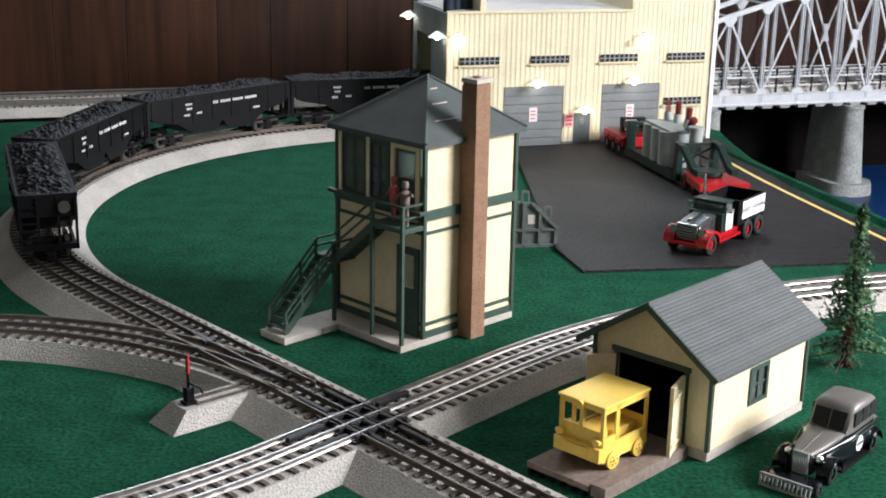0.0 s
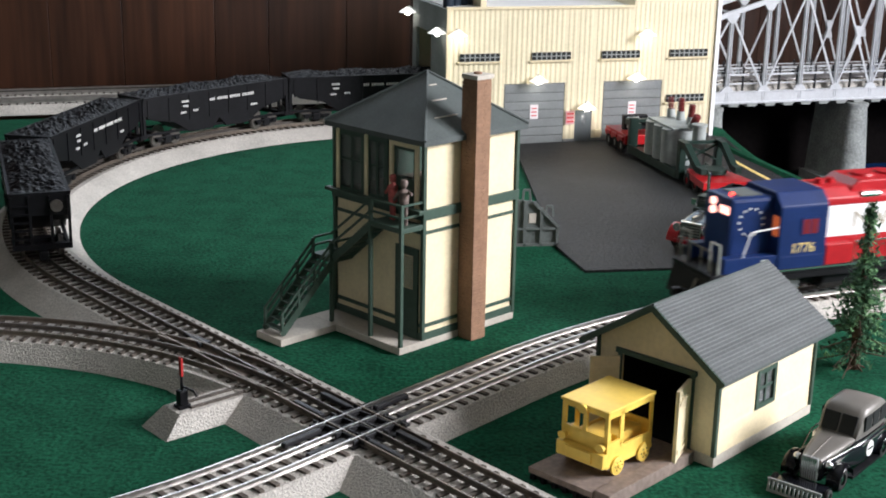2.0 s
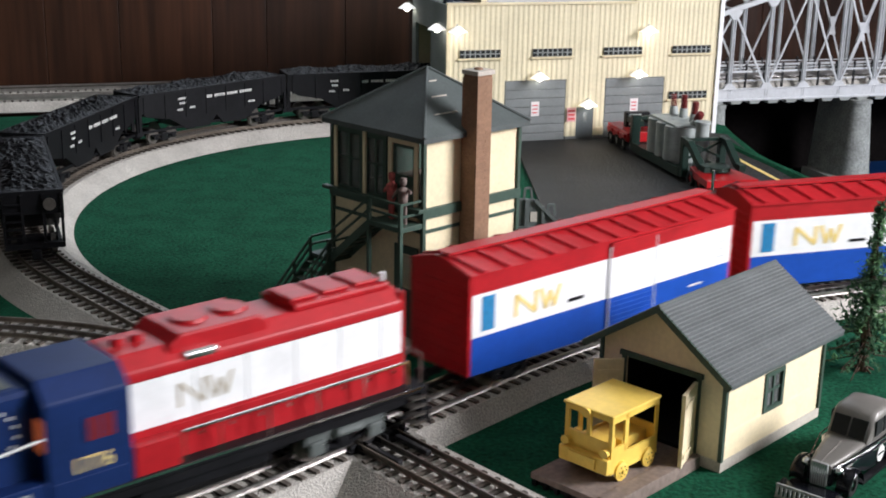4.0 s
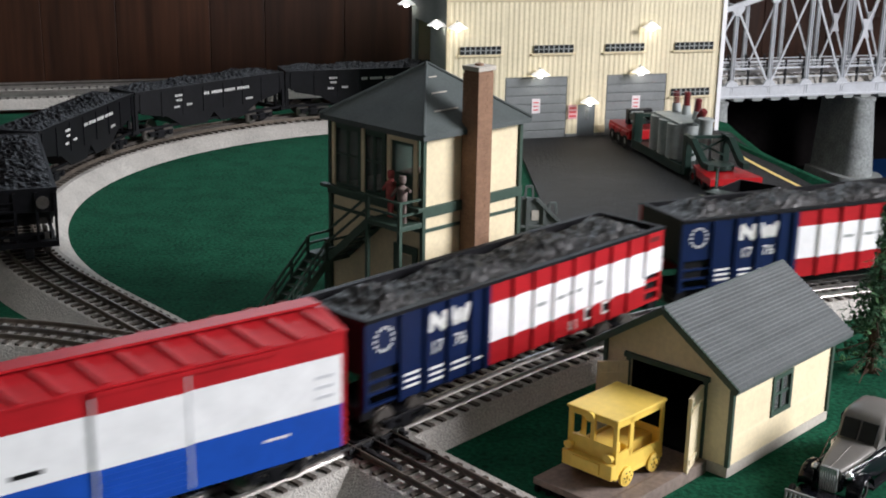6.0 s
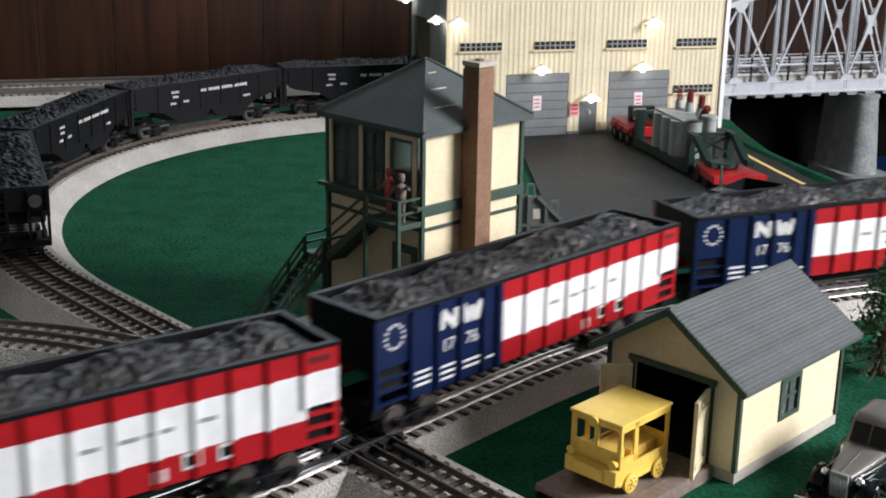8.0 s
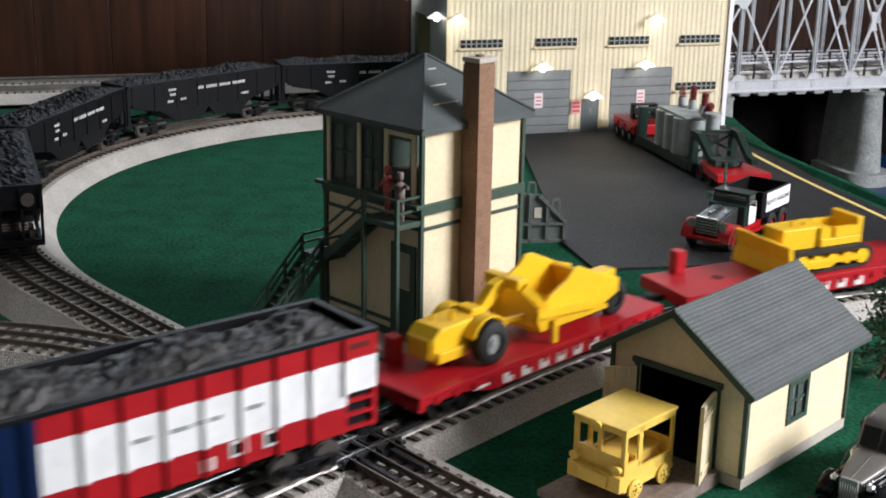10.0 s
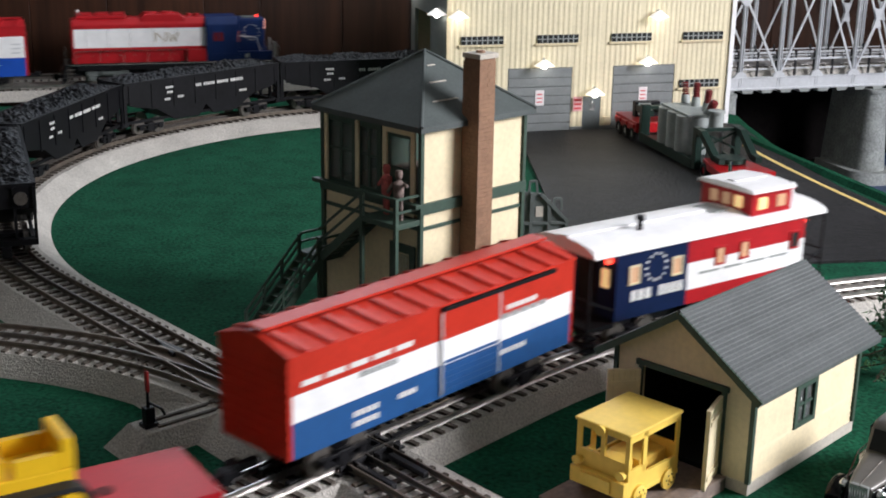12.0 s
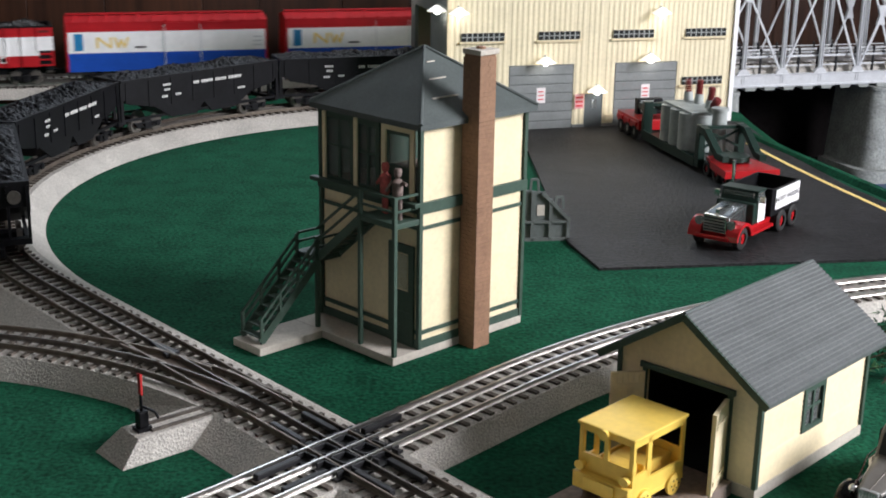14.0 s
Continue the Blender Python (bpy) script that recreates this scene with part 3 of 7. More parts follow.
    for k in range(4):
        bm.faces.new((lo[k], lo[(k + 1) % 4], hi[(k + 1) % 4], hi[k]))
        bm.faces.new((hi[k], hi[(k + 1) % 4], top))
    roof = part("roof", bm, ROOF_GREY, th, "grey hip roof")
    apex = Vector((W / 2, D / 2, 20.91))
    for x, y in base:
        bm = bmesh.new()
        cyl(bm, (x, y, 16.78), apex, 0.14, 0.1, 8)
        part("ridge_cap", bm, ROOF_GREY, roof)
    for f in (0.3, 0.55, 0.78):
        for a, b in ((base[0], base[1]),):
            p = Vector((*a, 16.77)).lerp(apex, f)
            q = Vector((*b, 16.77)).lerp(apex, f)
            bm = bmesh.new()
            bar(bm, p.lerp(q, 0.12), p.lerp(q, 0.42), 0.09, 0.09)
            part("seam", bm, CONCRETE if a == base[0] and b == base[1] else ROOF_GREY, roof)
    build_chimney(th)
    build_tower_stairs(th)


def _frame_x(x, y0, y1, z0, z1, w):
    """A frame on a wall that faces -x."""
    bm = bmesh.new()
    for d in ((y0, y0 + w, z0, z1), (y1 - w, y1, z0, z1), (y0 + w, y1 - w, z1 - w, z1), (y0 + w, y1 - w, z0, z0 + w * 0.6)):
        box(bm, x, x + 0.16, *d)
    return bm


def build_chimney(th):
    x0, x1, y0, y1, z1 = 3.92, 5.55, -1.62, -0.12, 21.1
    bm = bmesh.new()
    box(bm, x0 + 0.04, x1 - 0.04, y0 + 0.04, y1, 0, z1)
    ch = part("chimney", bm, MORTAR, th, "tall brown brick chimney with a pale cap")
    rows = int(z1 / 0.29)
    for r in range(rows):
        z = 0.02 + r * 0.29
        for k in range(2):
            w = (x1 - x0) / 2
            for face in (0, 1):
                sx = 0.2 * (r % 2)
                a, b = (k * w + sx * (1 if k else 0), k * w + w - 0.025 + sx * (0 if k else 1))
                b = min(b, x1 - x0)
                if face == 0:
                    box_part("brick", (x0 + a, x0 + b, y0, y0 + 0.05, z, z + 0.262), BRICK, ch)
                else:
                    box_part("brick", (x0, x0 + 0.05, y0 + a, y0 + b, z, z + 0.262), BRICK, ch)
    bm = bmesh.new()
    box(bm, x0 - 0.12, x1 + 0.12, y0 - 0.12, y1 + 0.1, z1, z1 + 0.35, bevel=0.05)
    part("cap", bm, CONCRETE, ch, "pale concrete chimney cap")
    bm = bmesh.new()
    cyl(bm, ((x0 + x1) / 2, (y0 + y1) / 2, z1 + 0.35), ((x0 + x1) / 2, (y0 + y1) / 2, z1 + 0.5), 0.35, 0.3)
    part("flue", bm, BRICK, ch)


def build_tower_stairs(th):
    deck = box_part("balcony", (-2.4, -0.12, -0.1, 3.7, 9.75, 10.15), GREEN_TRIM, th, "green balcony deck", 0.04)
    for x, y in ((-2.3, 0.05), (-2.3, 3.55), (-2.3, 8.3)):
        top = 12.0 if y < 5 else 7.5
        box_part("post", (x - 0.14, x + 0.14, y - 0.14, y + 0.14, 0.59, top), GREEN_TRIM, th)
    def rail(p, q, w=0.16):
        bm = bmesh.new()
        bar(bm, p, q, w, w)
        part("handrail", bm, GREEN_TRIM, th)
    for z in (11.9, 10.95):
        rail((-2.3, 0.05, z), (-2.3, 3.55, z))
        rail((-2.3, 0.05, z), (-0.2, 0.05, z))
    # upper flight along the wall, landing, lower flight away from it
    for x in (-2.3, -0.35):
        bm = bmesh.new()
        bar(bm, (x, 3.6, 9.8), (x, 8.1, 6.0), 0.14, 0.6)
        part("stringer", bm, GREEN_TRIM, th)
    for k in range(7):
        f = (k + 0.5) / 7
        y, z = 3.7 + 4.4 * f, 9.8 - 3.6 * f
        box_part("tread", (-2.25, -0.3, y - 0.36, y + 0.36, z - 0.1, z), GREEN_TRIM, th)
    for dz in (1.9, 1.0):
        rail((-2.3, 3.6, 9.9 + dz), (-2.3, 8.3, 6.2 + dz))
    box_part("landing", (-2.4, -0.12, 8.1, 10.6, 5.6, 6.0), GREEN_TRIM, th)
    for y in (8.2, 10.4):
        bm = bmesh.new()
        bar(bm, (-2.3, y, 5.7), (-7.6, y, 0.7), 0.16, 0.6)
        part("stringer", bm, GREEN_TRIM, th)
        for dz in (1.35, 0.7):
            rail((-2.3, y, 6.0 + dz), (-7.6, y, 1.0 + dz))
            rail((-2.3, y, 6.0 + dz), (-0.2, y, 6.0 + dz))
        for k in range(4):
            f = k / 3
            x, z = -2.5 - 5.0 * f, 5.8 - 4.9 * f
            box_part("baluster", (x - 0.1, x + 0.1, y - 0.1, y + 0.1, max(0.6, z - 0.6), z + 1.5), GREEN_TRIM, th)
    for k in range(9):
        f = (k + 0.5) / 9
        x, z = -2.4 - 5.2 * f, 5.7 - 4.9 * f
        box_part("tread", (x - 0.34, x + 0.34, 8.25, 10.35, z - 0.1, z), GREEN_TRIM, th)
    box_part("post", (-0.3, -0.16, 10.3, 10.5, 0.59, 5.6), GREEN_TRIM, th)


def build_figurine(name, m, coat, label, arm):
    bm = bmesh.new()
    for sx in (-0.22, 0.22):
        cyl(bm, (sx, 0, 0), (sx * 0.8, 0, 1.55), 0.2, 0.24, 8)
    cyl(bm, (0, 0, 1.5), (0, 0, 2.75), 0.42, 0.5, 10)
    cyl(bm, (0, 0, 2.75), (0, 0, 3.0), 0.5, 0.16, 10)
    bmesh.ops.create_icosphere(bm, subdivisions=2, radius=0.33 * CM, matrix=M(0, 0, 3.3))
    cyl(bm, (0, 0, 3.42), (0, 0, 3.7), 0.37, 0.28, 10)
    for sx in (-1, 1):
        cyl(bm, (sx * 0.5, 0, 2.7), (sx * (0.75 + 0.4 * arm), -0.3, 2.0 + 1.3 * arm * (sx > 0)), 0.17, 0.13, 8)
    bmesh.ops.scale(bm, vec=(0.82, 0.82, 0.96), verts=bm.verts[:])
    ob = part(name, bm, coat, None, smooth=True, m=m)
    tagged(ob, label, "figurine")


def build_figurines():
    T = M(-1.55, 90.85, 0, 0, 0, 45.24)
    build_figurine("figurine", T @ M(-1.3, 0.85, 10.15, 0, 0, -70), SKIN, "small painted figurine standing on the balcony", 0.5)
    build_figurine("figurine", T @ M(-0.75, 2.7, 10.15, 0, 0, -110), FIG_RED, "small red painted figurine standing on the balcony", 0.9)


# ---- section shed, ramp and rail speeder ----
SHED_M = M(17.5, 70.32, 0, 0, 0, 46.5)


def build_shed():
    L, W, ZA, ZE, o, s = 12.36, 9.41, 9.87, 6.12, 0.94, 0.9
    th = thing("section_shed", SHED_M, "small cream clapboard shed with grey shingle roof and open double doors", "shed")
    slope = (ZA - ZE) / (W / 2 + s)
    zw = ZE + s * slope
    bm = bmesh.new()
    for d in ((-0.1, 0.3, 0, 1.5), (-0.1, 0.3, 7.6, W)):
        box(bm, d[0], d[1], d[2] - 0.08, d[3] + 0.08, 0, 0.7)
    box(bm, 0.3, L + 0.1, -0.08, 0.3, 0, 0.7)
    box(bm, 0.3, L + 0.1, W - 0.3, W + 0.08, 0, 0.7)
    box(bm, L - 0.3, L + 0.1, 0.3, W - 0.3, 0, 0.7)
    part("foundation", bm, CONCRETE, th, "pale concrete foundation")
    # side wall with its window opening
    bm = bmesh.new()
    wx0, wx1, wz0, wz1 = 4.85, 7.1, 2.6, 5.15
    for d in ((0.15, wx0, 0.7, zw), (wx1, L - 0.15, 0.7, zw), (wx0, wx1, 0.7, wz0), (wx0, wx1, wz1, zw)):
        box(bm, d[0], d[1], 0.17, 0.3, d[2], d[3])
    wall = part("wall", bm, CREAM, th)
    siding(wall, 0.15, L - 0.15, 0.7, wz0, 0.06, 0.34)
    siding(wall, 0.15, wx0, wz0, wz1, 0.06, 0.34)
    siding(wall, wx1, L - 0.15, wz0, wz1, 0.06, 0.34)
    siding(wall, 0.15, L - 0.15, wz1, zw, 0.06, 0.34)
    bm = bmesh.new()
    box(bm, 0.15, L, W - 0.3, W - 0.05, 0.7, zw)
    part("wall", bm, CREAM, th)
    def gable(x0, x1, door):
        bm = bmesh.new()
        if door:
            pts = [(0.05, 0.7), (2.0, 0.7), (2.0, 5.75), (7.5, 5.75), (7.5, 0.7), (W - 0.05, 0.7), (W - 0.05, zw), (W / 2, ZA - 0.3), (0.05, zw)]
        else:
            pts = [(0.05, 0.7), (W - 0.05, 0.7), (W - 0.05, zw), (W / 2, ZA - 0.3), (0.05, zw)]
        extrude(bm, pts, 0, x0, x1)
        part("gable_wall", bm, CREAM, th)
    gable(0.0, 0.25, True)
    gable(L - 0.25, L, False)
    # shade inside the shed is put into the colour of floor and lining
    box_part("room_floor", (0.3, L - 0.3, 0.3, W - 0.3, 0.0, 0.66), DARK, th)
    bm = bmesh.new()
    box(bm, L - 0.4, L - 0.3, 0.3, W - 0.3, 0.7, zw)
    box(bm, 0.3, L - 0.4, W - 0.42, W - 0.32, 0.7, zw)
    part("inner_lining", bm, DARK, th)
    w = part("window", _frame_y(-0.08, wx0 - 0.1, wx1 + 0.1, wz0 - 0.1, wz1 + 0.1, 0.3), GREEN_TRIM, th, "dark green sash window")
    box_part("pane", (wx0 + 0.2, wx1 - 0.2, 0.1, 0.14, wz0 + 0.2, wz1 - 0.2), GLASS, w)
    # near-black plate stands in for the shaded room behind the pane
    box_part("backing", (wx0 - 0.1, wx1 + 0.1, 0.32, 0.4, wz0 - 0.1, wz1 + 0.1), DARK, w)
    box_part("glazing_bar", ((wx0 + wx1) / 2 - 0.09, (wx0 + wx1) / 2 + 0.09, 0.0, 0.09, wz0 + 0.2, wz1 - 0.2), GREEN_TRIM, w)
    box_part("glazing_bar", (wx0 + 0.2, wx1 - 0.2, 0.01, 0.095, 3.8, 3.98), GREEN_TRIM, w)
    for x, y in ((0, 0), (L, 0), (0, W)):
        box_part("corner_board", (x - 0.14, x + 0.14, y - 0.14, y + 0.14, 0.7, zw + 0.05), GREEN_TRIM, th)
    box_part("lintel", (-0.22, 0.0, 1.6, 7.9, 5.75, 6.1), GREEN_TRIM, th, bevel=0.04)
    box_part("door_post", (-0.12, 0.0, 1.75, 2.05, 0.66, 5.75), GREEN_TRIM, th)
    box_part("door_post", (-0.12, 0.0, 7.45, 7.75, 0.66, 5.75), GREEN_TRIM, th)
    # open door leaves
    for y in (7.75, 1.95):
        leaf = part("door_leaf", _leaf(2.0 if y > 5 else 2.55), CREAM, th, "cream boarded door leaf standing open", m=M(-0.3, y if y < 5 else 7.45, 0, 0, 0, 140 if y > 5 else 197))
        for z in (1.3, 4.6):
            box_part("brace", (0.2, 1.8 if y > 5 else 2.35, 0.13, 0.19, z, z + 0.3), CREAM, leaf)
        box_part("hinge", (0.0, 0.5, -0.18, -0.125, 4.5, 4.7), GREEN_TRIM, leaf)
    # roof: two slopes of shingle courses
    for side in (0, 1):
        bm = bmesh.new()
        ye, yr = (-s, W / 2) if side == 0 else (W + s, W / 2)
        v = [(ye, ZE - 0.12), (ye, ZE + 0.1), (yr, ZA + 0.1), (yr, ZA - 0.12)]
        extrude(bm, v, 0, -o, L + o)
        roof = part("roof", bm, ROOF_GREY, th, "grey shingle roof slope")
        n = 24
        for k in range(n):
            f0, f1 = k / n, (k + 1.35) / n
            y0, y1 = ye + (yr - ye) * f0, ye + (yr - ye) * min(f1, 1)
            z0, z1 = ZE + 0.1 + (ZA - ZE) * f0, ZE + 0.1 + (ZA - ZE) * min(f1, 1)
            bm = bmesh.new()
            extrude(bm, [(y0, z0 - 0.02), (y0, z0 + 0.17), (y1, z1 + 0.02), (y1, z1 - 0.04)], 0, -o - 0.02, L + o + 0.02)
            part("shingle_course", bm, SHINGLE, roof)
    for side, ye in ((0, -s), (1, W + s)):
        bm = bmesh.new()
        bar(bm, (-o - 0.05, ye, ZE - 0.05), (-o - 0.05, W / 2, ZA - 0.05), 0.14, 0.42)
        part("barge_board", bm, GREEN_TRIM, th)
    bm = bmesh.new()
    cyl(bm, (-o, W / 2, ZA + 0.12), (L + o, W / 2, ZA + 0.12), 0.12, 0.12, 8)
    part("ridge_cap", bm, ROOF_GREY, th)


SHINGLE = node_mat("grey_shingle", (0.135, 0.145, 0.147), 0.65, grain=0.12, scale=420, stain=0.08, stain_scale=40, vary=0.09)


def _frame_y(y, x0, x1, z0, z1, w):
    bm = bmesh.new()
    for d in ((x0, x0 + w, z0, z1), (x1 - w, x1, z0, z1), (x0 + w, x1 - w, z1 - w, z1), (x0 + w, x1 - w, z0, z0 + w)):
        box(bm, d[0], d[1], y, y + 0.2, d[2], d[3])
    return bm


def _leaf(w):
    bm = bmesh.new()
    n = 6
    for k in range(n):
        box(bm, w * k / n + 0.01, w * (k + 1) / n - 0.01, -0.12, 0.12, 0.75, 5.6)
    return bm


def build_ramp():
    th = thing("loading_ramp", SHED_M, "grey-brown planked ramp in front of the shed", "ramp")
    box_part("deck", (-9.6, -0.35, 2.35, 7.3, 0.35, 0.75), PLANK, th, bevel=0.04)
    box_part("side_beam", (-9.4, -0.35, 1.2, 2.33, 0.0, 0.85), PLANK, th, "", 0.05)
    for k in range(6):
        y = 2.7 + k * 0.85
        box_part("bearer", (-9.7, -9.45, y - 0.14, y + 0.14, 0.0, 0.35), BLACK, th)
    # added near-black block, stands in for the shade under the deck
    box_part("skirt", (-9.4, -0.4, 2.4, 7.2, 0.0, 0.35), DARK, th)


def build_speeder():
    """A yellow rail motor car: open cab with a flat roof on four spoked wheels."""
    m = SHED_M @ M(-5.2, 4.65, 0.75, 0, 0, 180)
    th = thing("rail_speeder", m, "bright yellow plastic rail motor car with open sides", "rail motor car")
    X0, X1, Y = -2.4, 2.4, 1.95  # +x is its front
    box_part("chassis", (X0 - 0.1, X1, -Y, Y, 0.75, 1.15), YELLOW, th, bevel=0.08)
    bm = bmesh.new()
    box(bm, X0 - 0.1, X1 + 0.15, -Y - 0.12, Y + 0.12, 5.6, 5.85, bevel=0.12)
    part("roof", bm, YELLOW, th)
    # front wall with two windows
    bm = bmesh.new()
    box(bm, X1 - 0.2, X1, -Y, Y, 1.15, 3.5)
    for y in (-Y, -0.15, Y - 0.3):
        box(bm, X1 - 0.2, X1, y, y + 0.3, 3.5, 5.6)
    box(bm, X1 - 0.2, X1, -Y + 0.3, Y - 0.3, 5.2, 5.6)
    part("front_wall", bm, YELLOW, th)
    bm = bmesh.new()
    box(bm, X1, X1 + 0.45, -Y - 0.05, Y + 0.05, 0.95, 2.2, bevel=0.08)
    box(bm, X1 + 0.45, X1 + 0.62, -1.1, 1.1, 1.2, 2.1, bevel=0.05)
    part("nose_box", bm, YELLOW, th)
    for y in (-Y + 0.35, Y - 0.35):
        bm = bmesh.new()
        cyl(bm, (X1, y, 2.65), (X1 + 0.4, y, 2.65), 0.26, 0.34)
        part("headlight", bm, YELLOW, th, smooth=True)
    bm = bmesh.new()
    cyl(bm, (X1 - 0.1, 0, 5.55), (X1 + 0.4, 0, 5.55), 0.26, 0.38)
    part("roof_lamp", bm, YELLOW, th, smooth=True)
    for y0, y1 in ((-Y, -Y + 0.15), (Y - 0.15, Y)):
        bm = bmesh.new()
        box(bm, X0, X1 - 0.2, y0, y1, 1.15, 2.35)
        box(bm, X0, X0 + 0.3, y0, y1, 2.35, 5.6)
        box(bm, 0.9, X1 - 0.2, y0, y1, 2.35, 3.0)
        box(bm, 0.75, 1.1, y0, y1, 2.35, 5.6)
        box(bm, X0 + 0.3, X1 - 0.2, y0, y1, 5.1, 5.6)
        part("side_wall", bm, YELLOW, th)
    box_part("rear_rail", (X0, X0 + 0.15, -Y, Y, 1.15, 3.2), YELLOW, th)
    box_part("seat", (X0 + 0.2, 0.4, -1.2, 1.2, 1.2, 2.7), YELLOW, th, bevel=0.1)
    box_part("engine_cover", (0.6, 1.9, -0.9, 0.9, 1.2, 2.9), YELLOW, th, bevel=0.12)
    for ob in th.children:
        ob.data.transform(Matrix.Diagonal((0.99, 0.91, 0.76, 1)))
    for x in (-1.4, 1.35):
        for sy in (-1, 1):
            bm = bmesh.new()
            cyl(bm, (x, sy * 1.74, 0.62), (x, sy * 1.92, 0.62), 0.62, 0.62, 20)
            cyl(bm, (x, sy * 1.92, 0.62), (x, sy * 1.98, 0.62), 0.52, 0.42, 20)
            w = part("wheel", bm, YELLOW, th, smooth=True)
            for k in range(6):
                a = k * math.tau / 6
                # flat near-black disc stands in for a shaded hole
                bm = bmesh.new()
                cyl(bm, (x + 0.34 * math.cos(a), sy * 1.97, 0.62 + 0.3 * math.sin(a)), (x + 0.34 * math.cos(a), sy * 1.99, 0.62 + 0.3 * math.sin(a)), 0.06, 0.06, 8)
                part("wheel_hole", bm, DARK, w)
            bm = bmesh.new()
            cyl(bm, (x, sy * 1.97, 0.62), (x, sy * 2.07, 0.62), 0.16, 0.12, 10)
            part("hub", bm, YELLOW, w)


# ---- power house with garage doors ----
HOUSE_M = M(10.79, 170.76, 0, 0, 0, 16.9)


def ribbed(th, x0, x1, z0, z1, y=0.0, pitch=0.72):
    """A wall panel that faces -y, with shallow trapezoid corrugations."""
    panel = box_part("wall_panel", (x0, x1, y + 0.1, y + 0.5, z0, z1), CORRUGATED, th)
    x = x0 + pitch * 0.2
    while x < x1 - pitch * 0.6:
        bm = bmesh.new()
        extrude(bm, [(x, y + 0.1), (x + 0.12, y + 0.045), (x + pitch * 0.5, y + 0.045), (x + pitch * 0.5 + 0.12, y + 0.1)], 2, z0, z1)
        part("rib", bm, CORRUGATED, panel)
        x += pitch


def build_house():
    th = thing("power_house", HOUSE_M, "cream corrugated industrial building with two grey roller doors and lit lamps", "industrial building")
    X0, X1 = -11.25, 28.84
    for x0, x1, z0, z1 in ((X0, -3.0, 0.6, 18.7), (-3.0, 5.95, 8.55, 18.7), (5.95, 7.6, 0.6, 18.7), (7.6, 10.2, 4.6, 18.7), (10.2, 11.7, 0.6, 18.7), (11.7, 15.8, 8.55, 18.7),
                           (15.8, 20.7, 8.55, 26), (20.7, X1, 0.6, 26)):
        ribbed(th, x0, x1, z0, z1)
    for x0, x1 in ((X0, -3.0), (5.95, 7.6), (10.2, 11.7), (20.7, X1)):
        box_part("plinth", (x0, x1, -0.1, 0.5, 0, 0.6), DOOR_GREY, th)
    # grey side wall with a track doorway, and right, rear and roof
    bm = bmesh.new()
    for y0, y1, z0, z1 in ((0.5, 7.9, 0, 18.7), (15.6, 17.5, 0, 18.7), (7.9, 15.6, 14.8, 18.7)):
        box(bm, X0, X0 + 0.5, y0, y1, z0, z1)
    part("side_wall", bm, GREY_WALL, th, "grey-green side wall with a tall track doorway")
    box_part("side_wall", (X1 - 0.5, X1, 0.5, 17.5, 0, 26), CORRUGATED, th)
    box_part("rear_wall", (X0 + 0.5, X1 - 0.5, 17.0, 17.5, 0, 18.7), CORRUGATED, th)
    box_part("corner_trim", (X1 - 0.35, X1 + 0.25, -0.25, 0.45, 0, 26), WHITE, th)
    box_part("corner_trim", (X0 - 0.15, X0 + 0.2, -0.25, 0.1, 0, 18.7), CREAM, th)
    box_part("roof", (X0 + 0.5, 15.8, 0.5, 17.0, 18.2, 18.9), node_mat("white_flat_roof", (0.85, 0.85, 0.84), 0.2, grain=0.05, scale=80, stain=0.08), th, "white flat roof")
    box_part("upper_wall", (15.8, 16.3, 0.5, 17.0, 18.1, 26), CORRUGATED, th)
    box_part("upper_roof", (15.8, X1, -0.1, 17.5, 26, 26.5), ROOF_GREY, th)
    box_part("parapet_cap", (X0 - 0.1, 15.8, -0.2, 0.6, 18.7, 19.0), CREAM, th)
    box_part("roof_bulkhead", (-6.4, -5.6, 0.9, 9.5, 18.1, 23), CORRUGATED, th)
    for k in range(4):
        bm = bmesh.new()
        x = -10.3 + k * 1.25
        cyl(bm, (x, 3.0 + k * 0.7, 18.1), (x, 3.0 + k * 0.7, 25), 0.75, 0.75, 16)
        part("tank", bm, node_mat("dark_blue_tank", (0.02, 0.03, 0.045), 0.3, grain=0.1), th, "dark vertical tank", smooth=True)
    for x0, x1 in ((-3.0, 5.95), (11.7, 20.7)):
        door = box_part("roller_door", (x0, x1, 0.25, 0.5, 0.0, 8.55), DOOR_GREY, th, "grey roller door")
        for k in range(7):
            z = 0.08 + k * 1.2
            box_part("slat", (x0 + 0.1, x1 - 0.1, 0.08, 0.25, z, z + 1.1), DOOR_GREY, door, bevel=0.06)
        box_part("notice", ((x0 + x1) / 2 - 0.6, (x0 + x1) / 2 + 0.6, 0.02, 0.078, 3.6, 5.6), node_mat("white_notice", (0.75, 0.7, 0.7), 0.6, grain=0.05), door, "white paper notice")
        for k in range(3):
            z = 4.0 + k * 0.5
            box_part("notice_bar", ((x0 + x1) / 2 - 0.4, (x0 + x1) / 2 + 0.35, 0.0, 0.018, z, z + 0.16), SIGN_RED, door)
    d = box_part("door", (7.6, 10.2, 0.2, 0.5, 0.0, 4.6), node_mat("dark_grey_door", (0.1, 0.115, 0.12), 0.5, grain=0.1), th, "dark grey personnel door")
    box_part("pane", (8.6, 9.3, 0.14, 0.198, 2.6, 3.9), GLASS, d)
    box_part("notice", (6.15, 7.45, -0.12, -0.07, 2.7, 4.6), node_mat("pink_notice", (0.72, 0.4, 0.4), 0.6, grain=0.05), th, "white notice with red lettering")
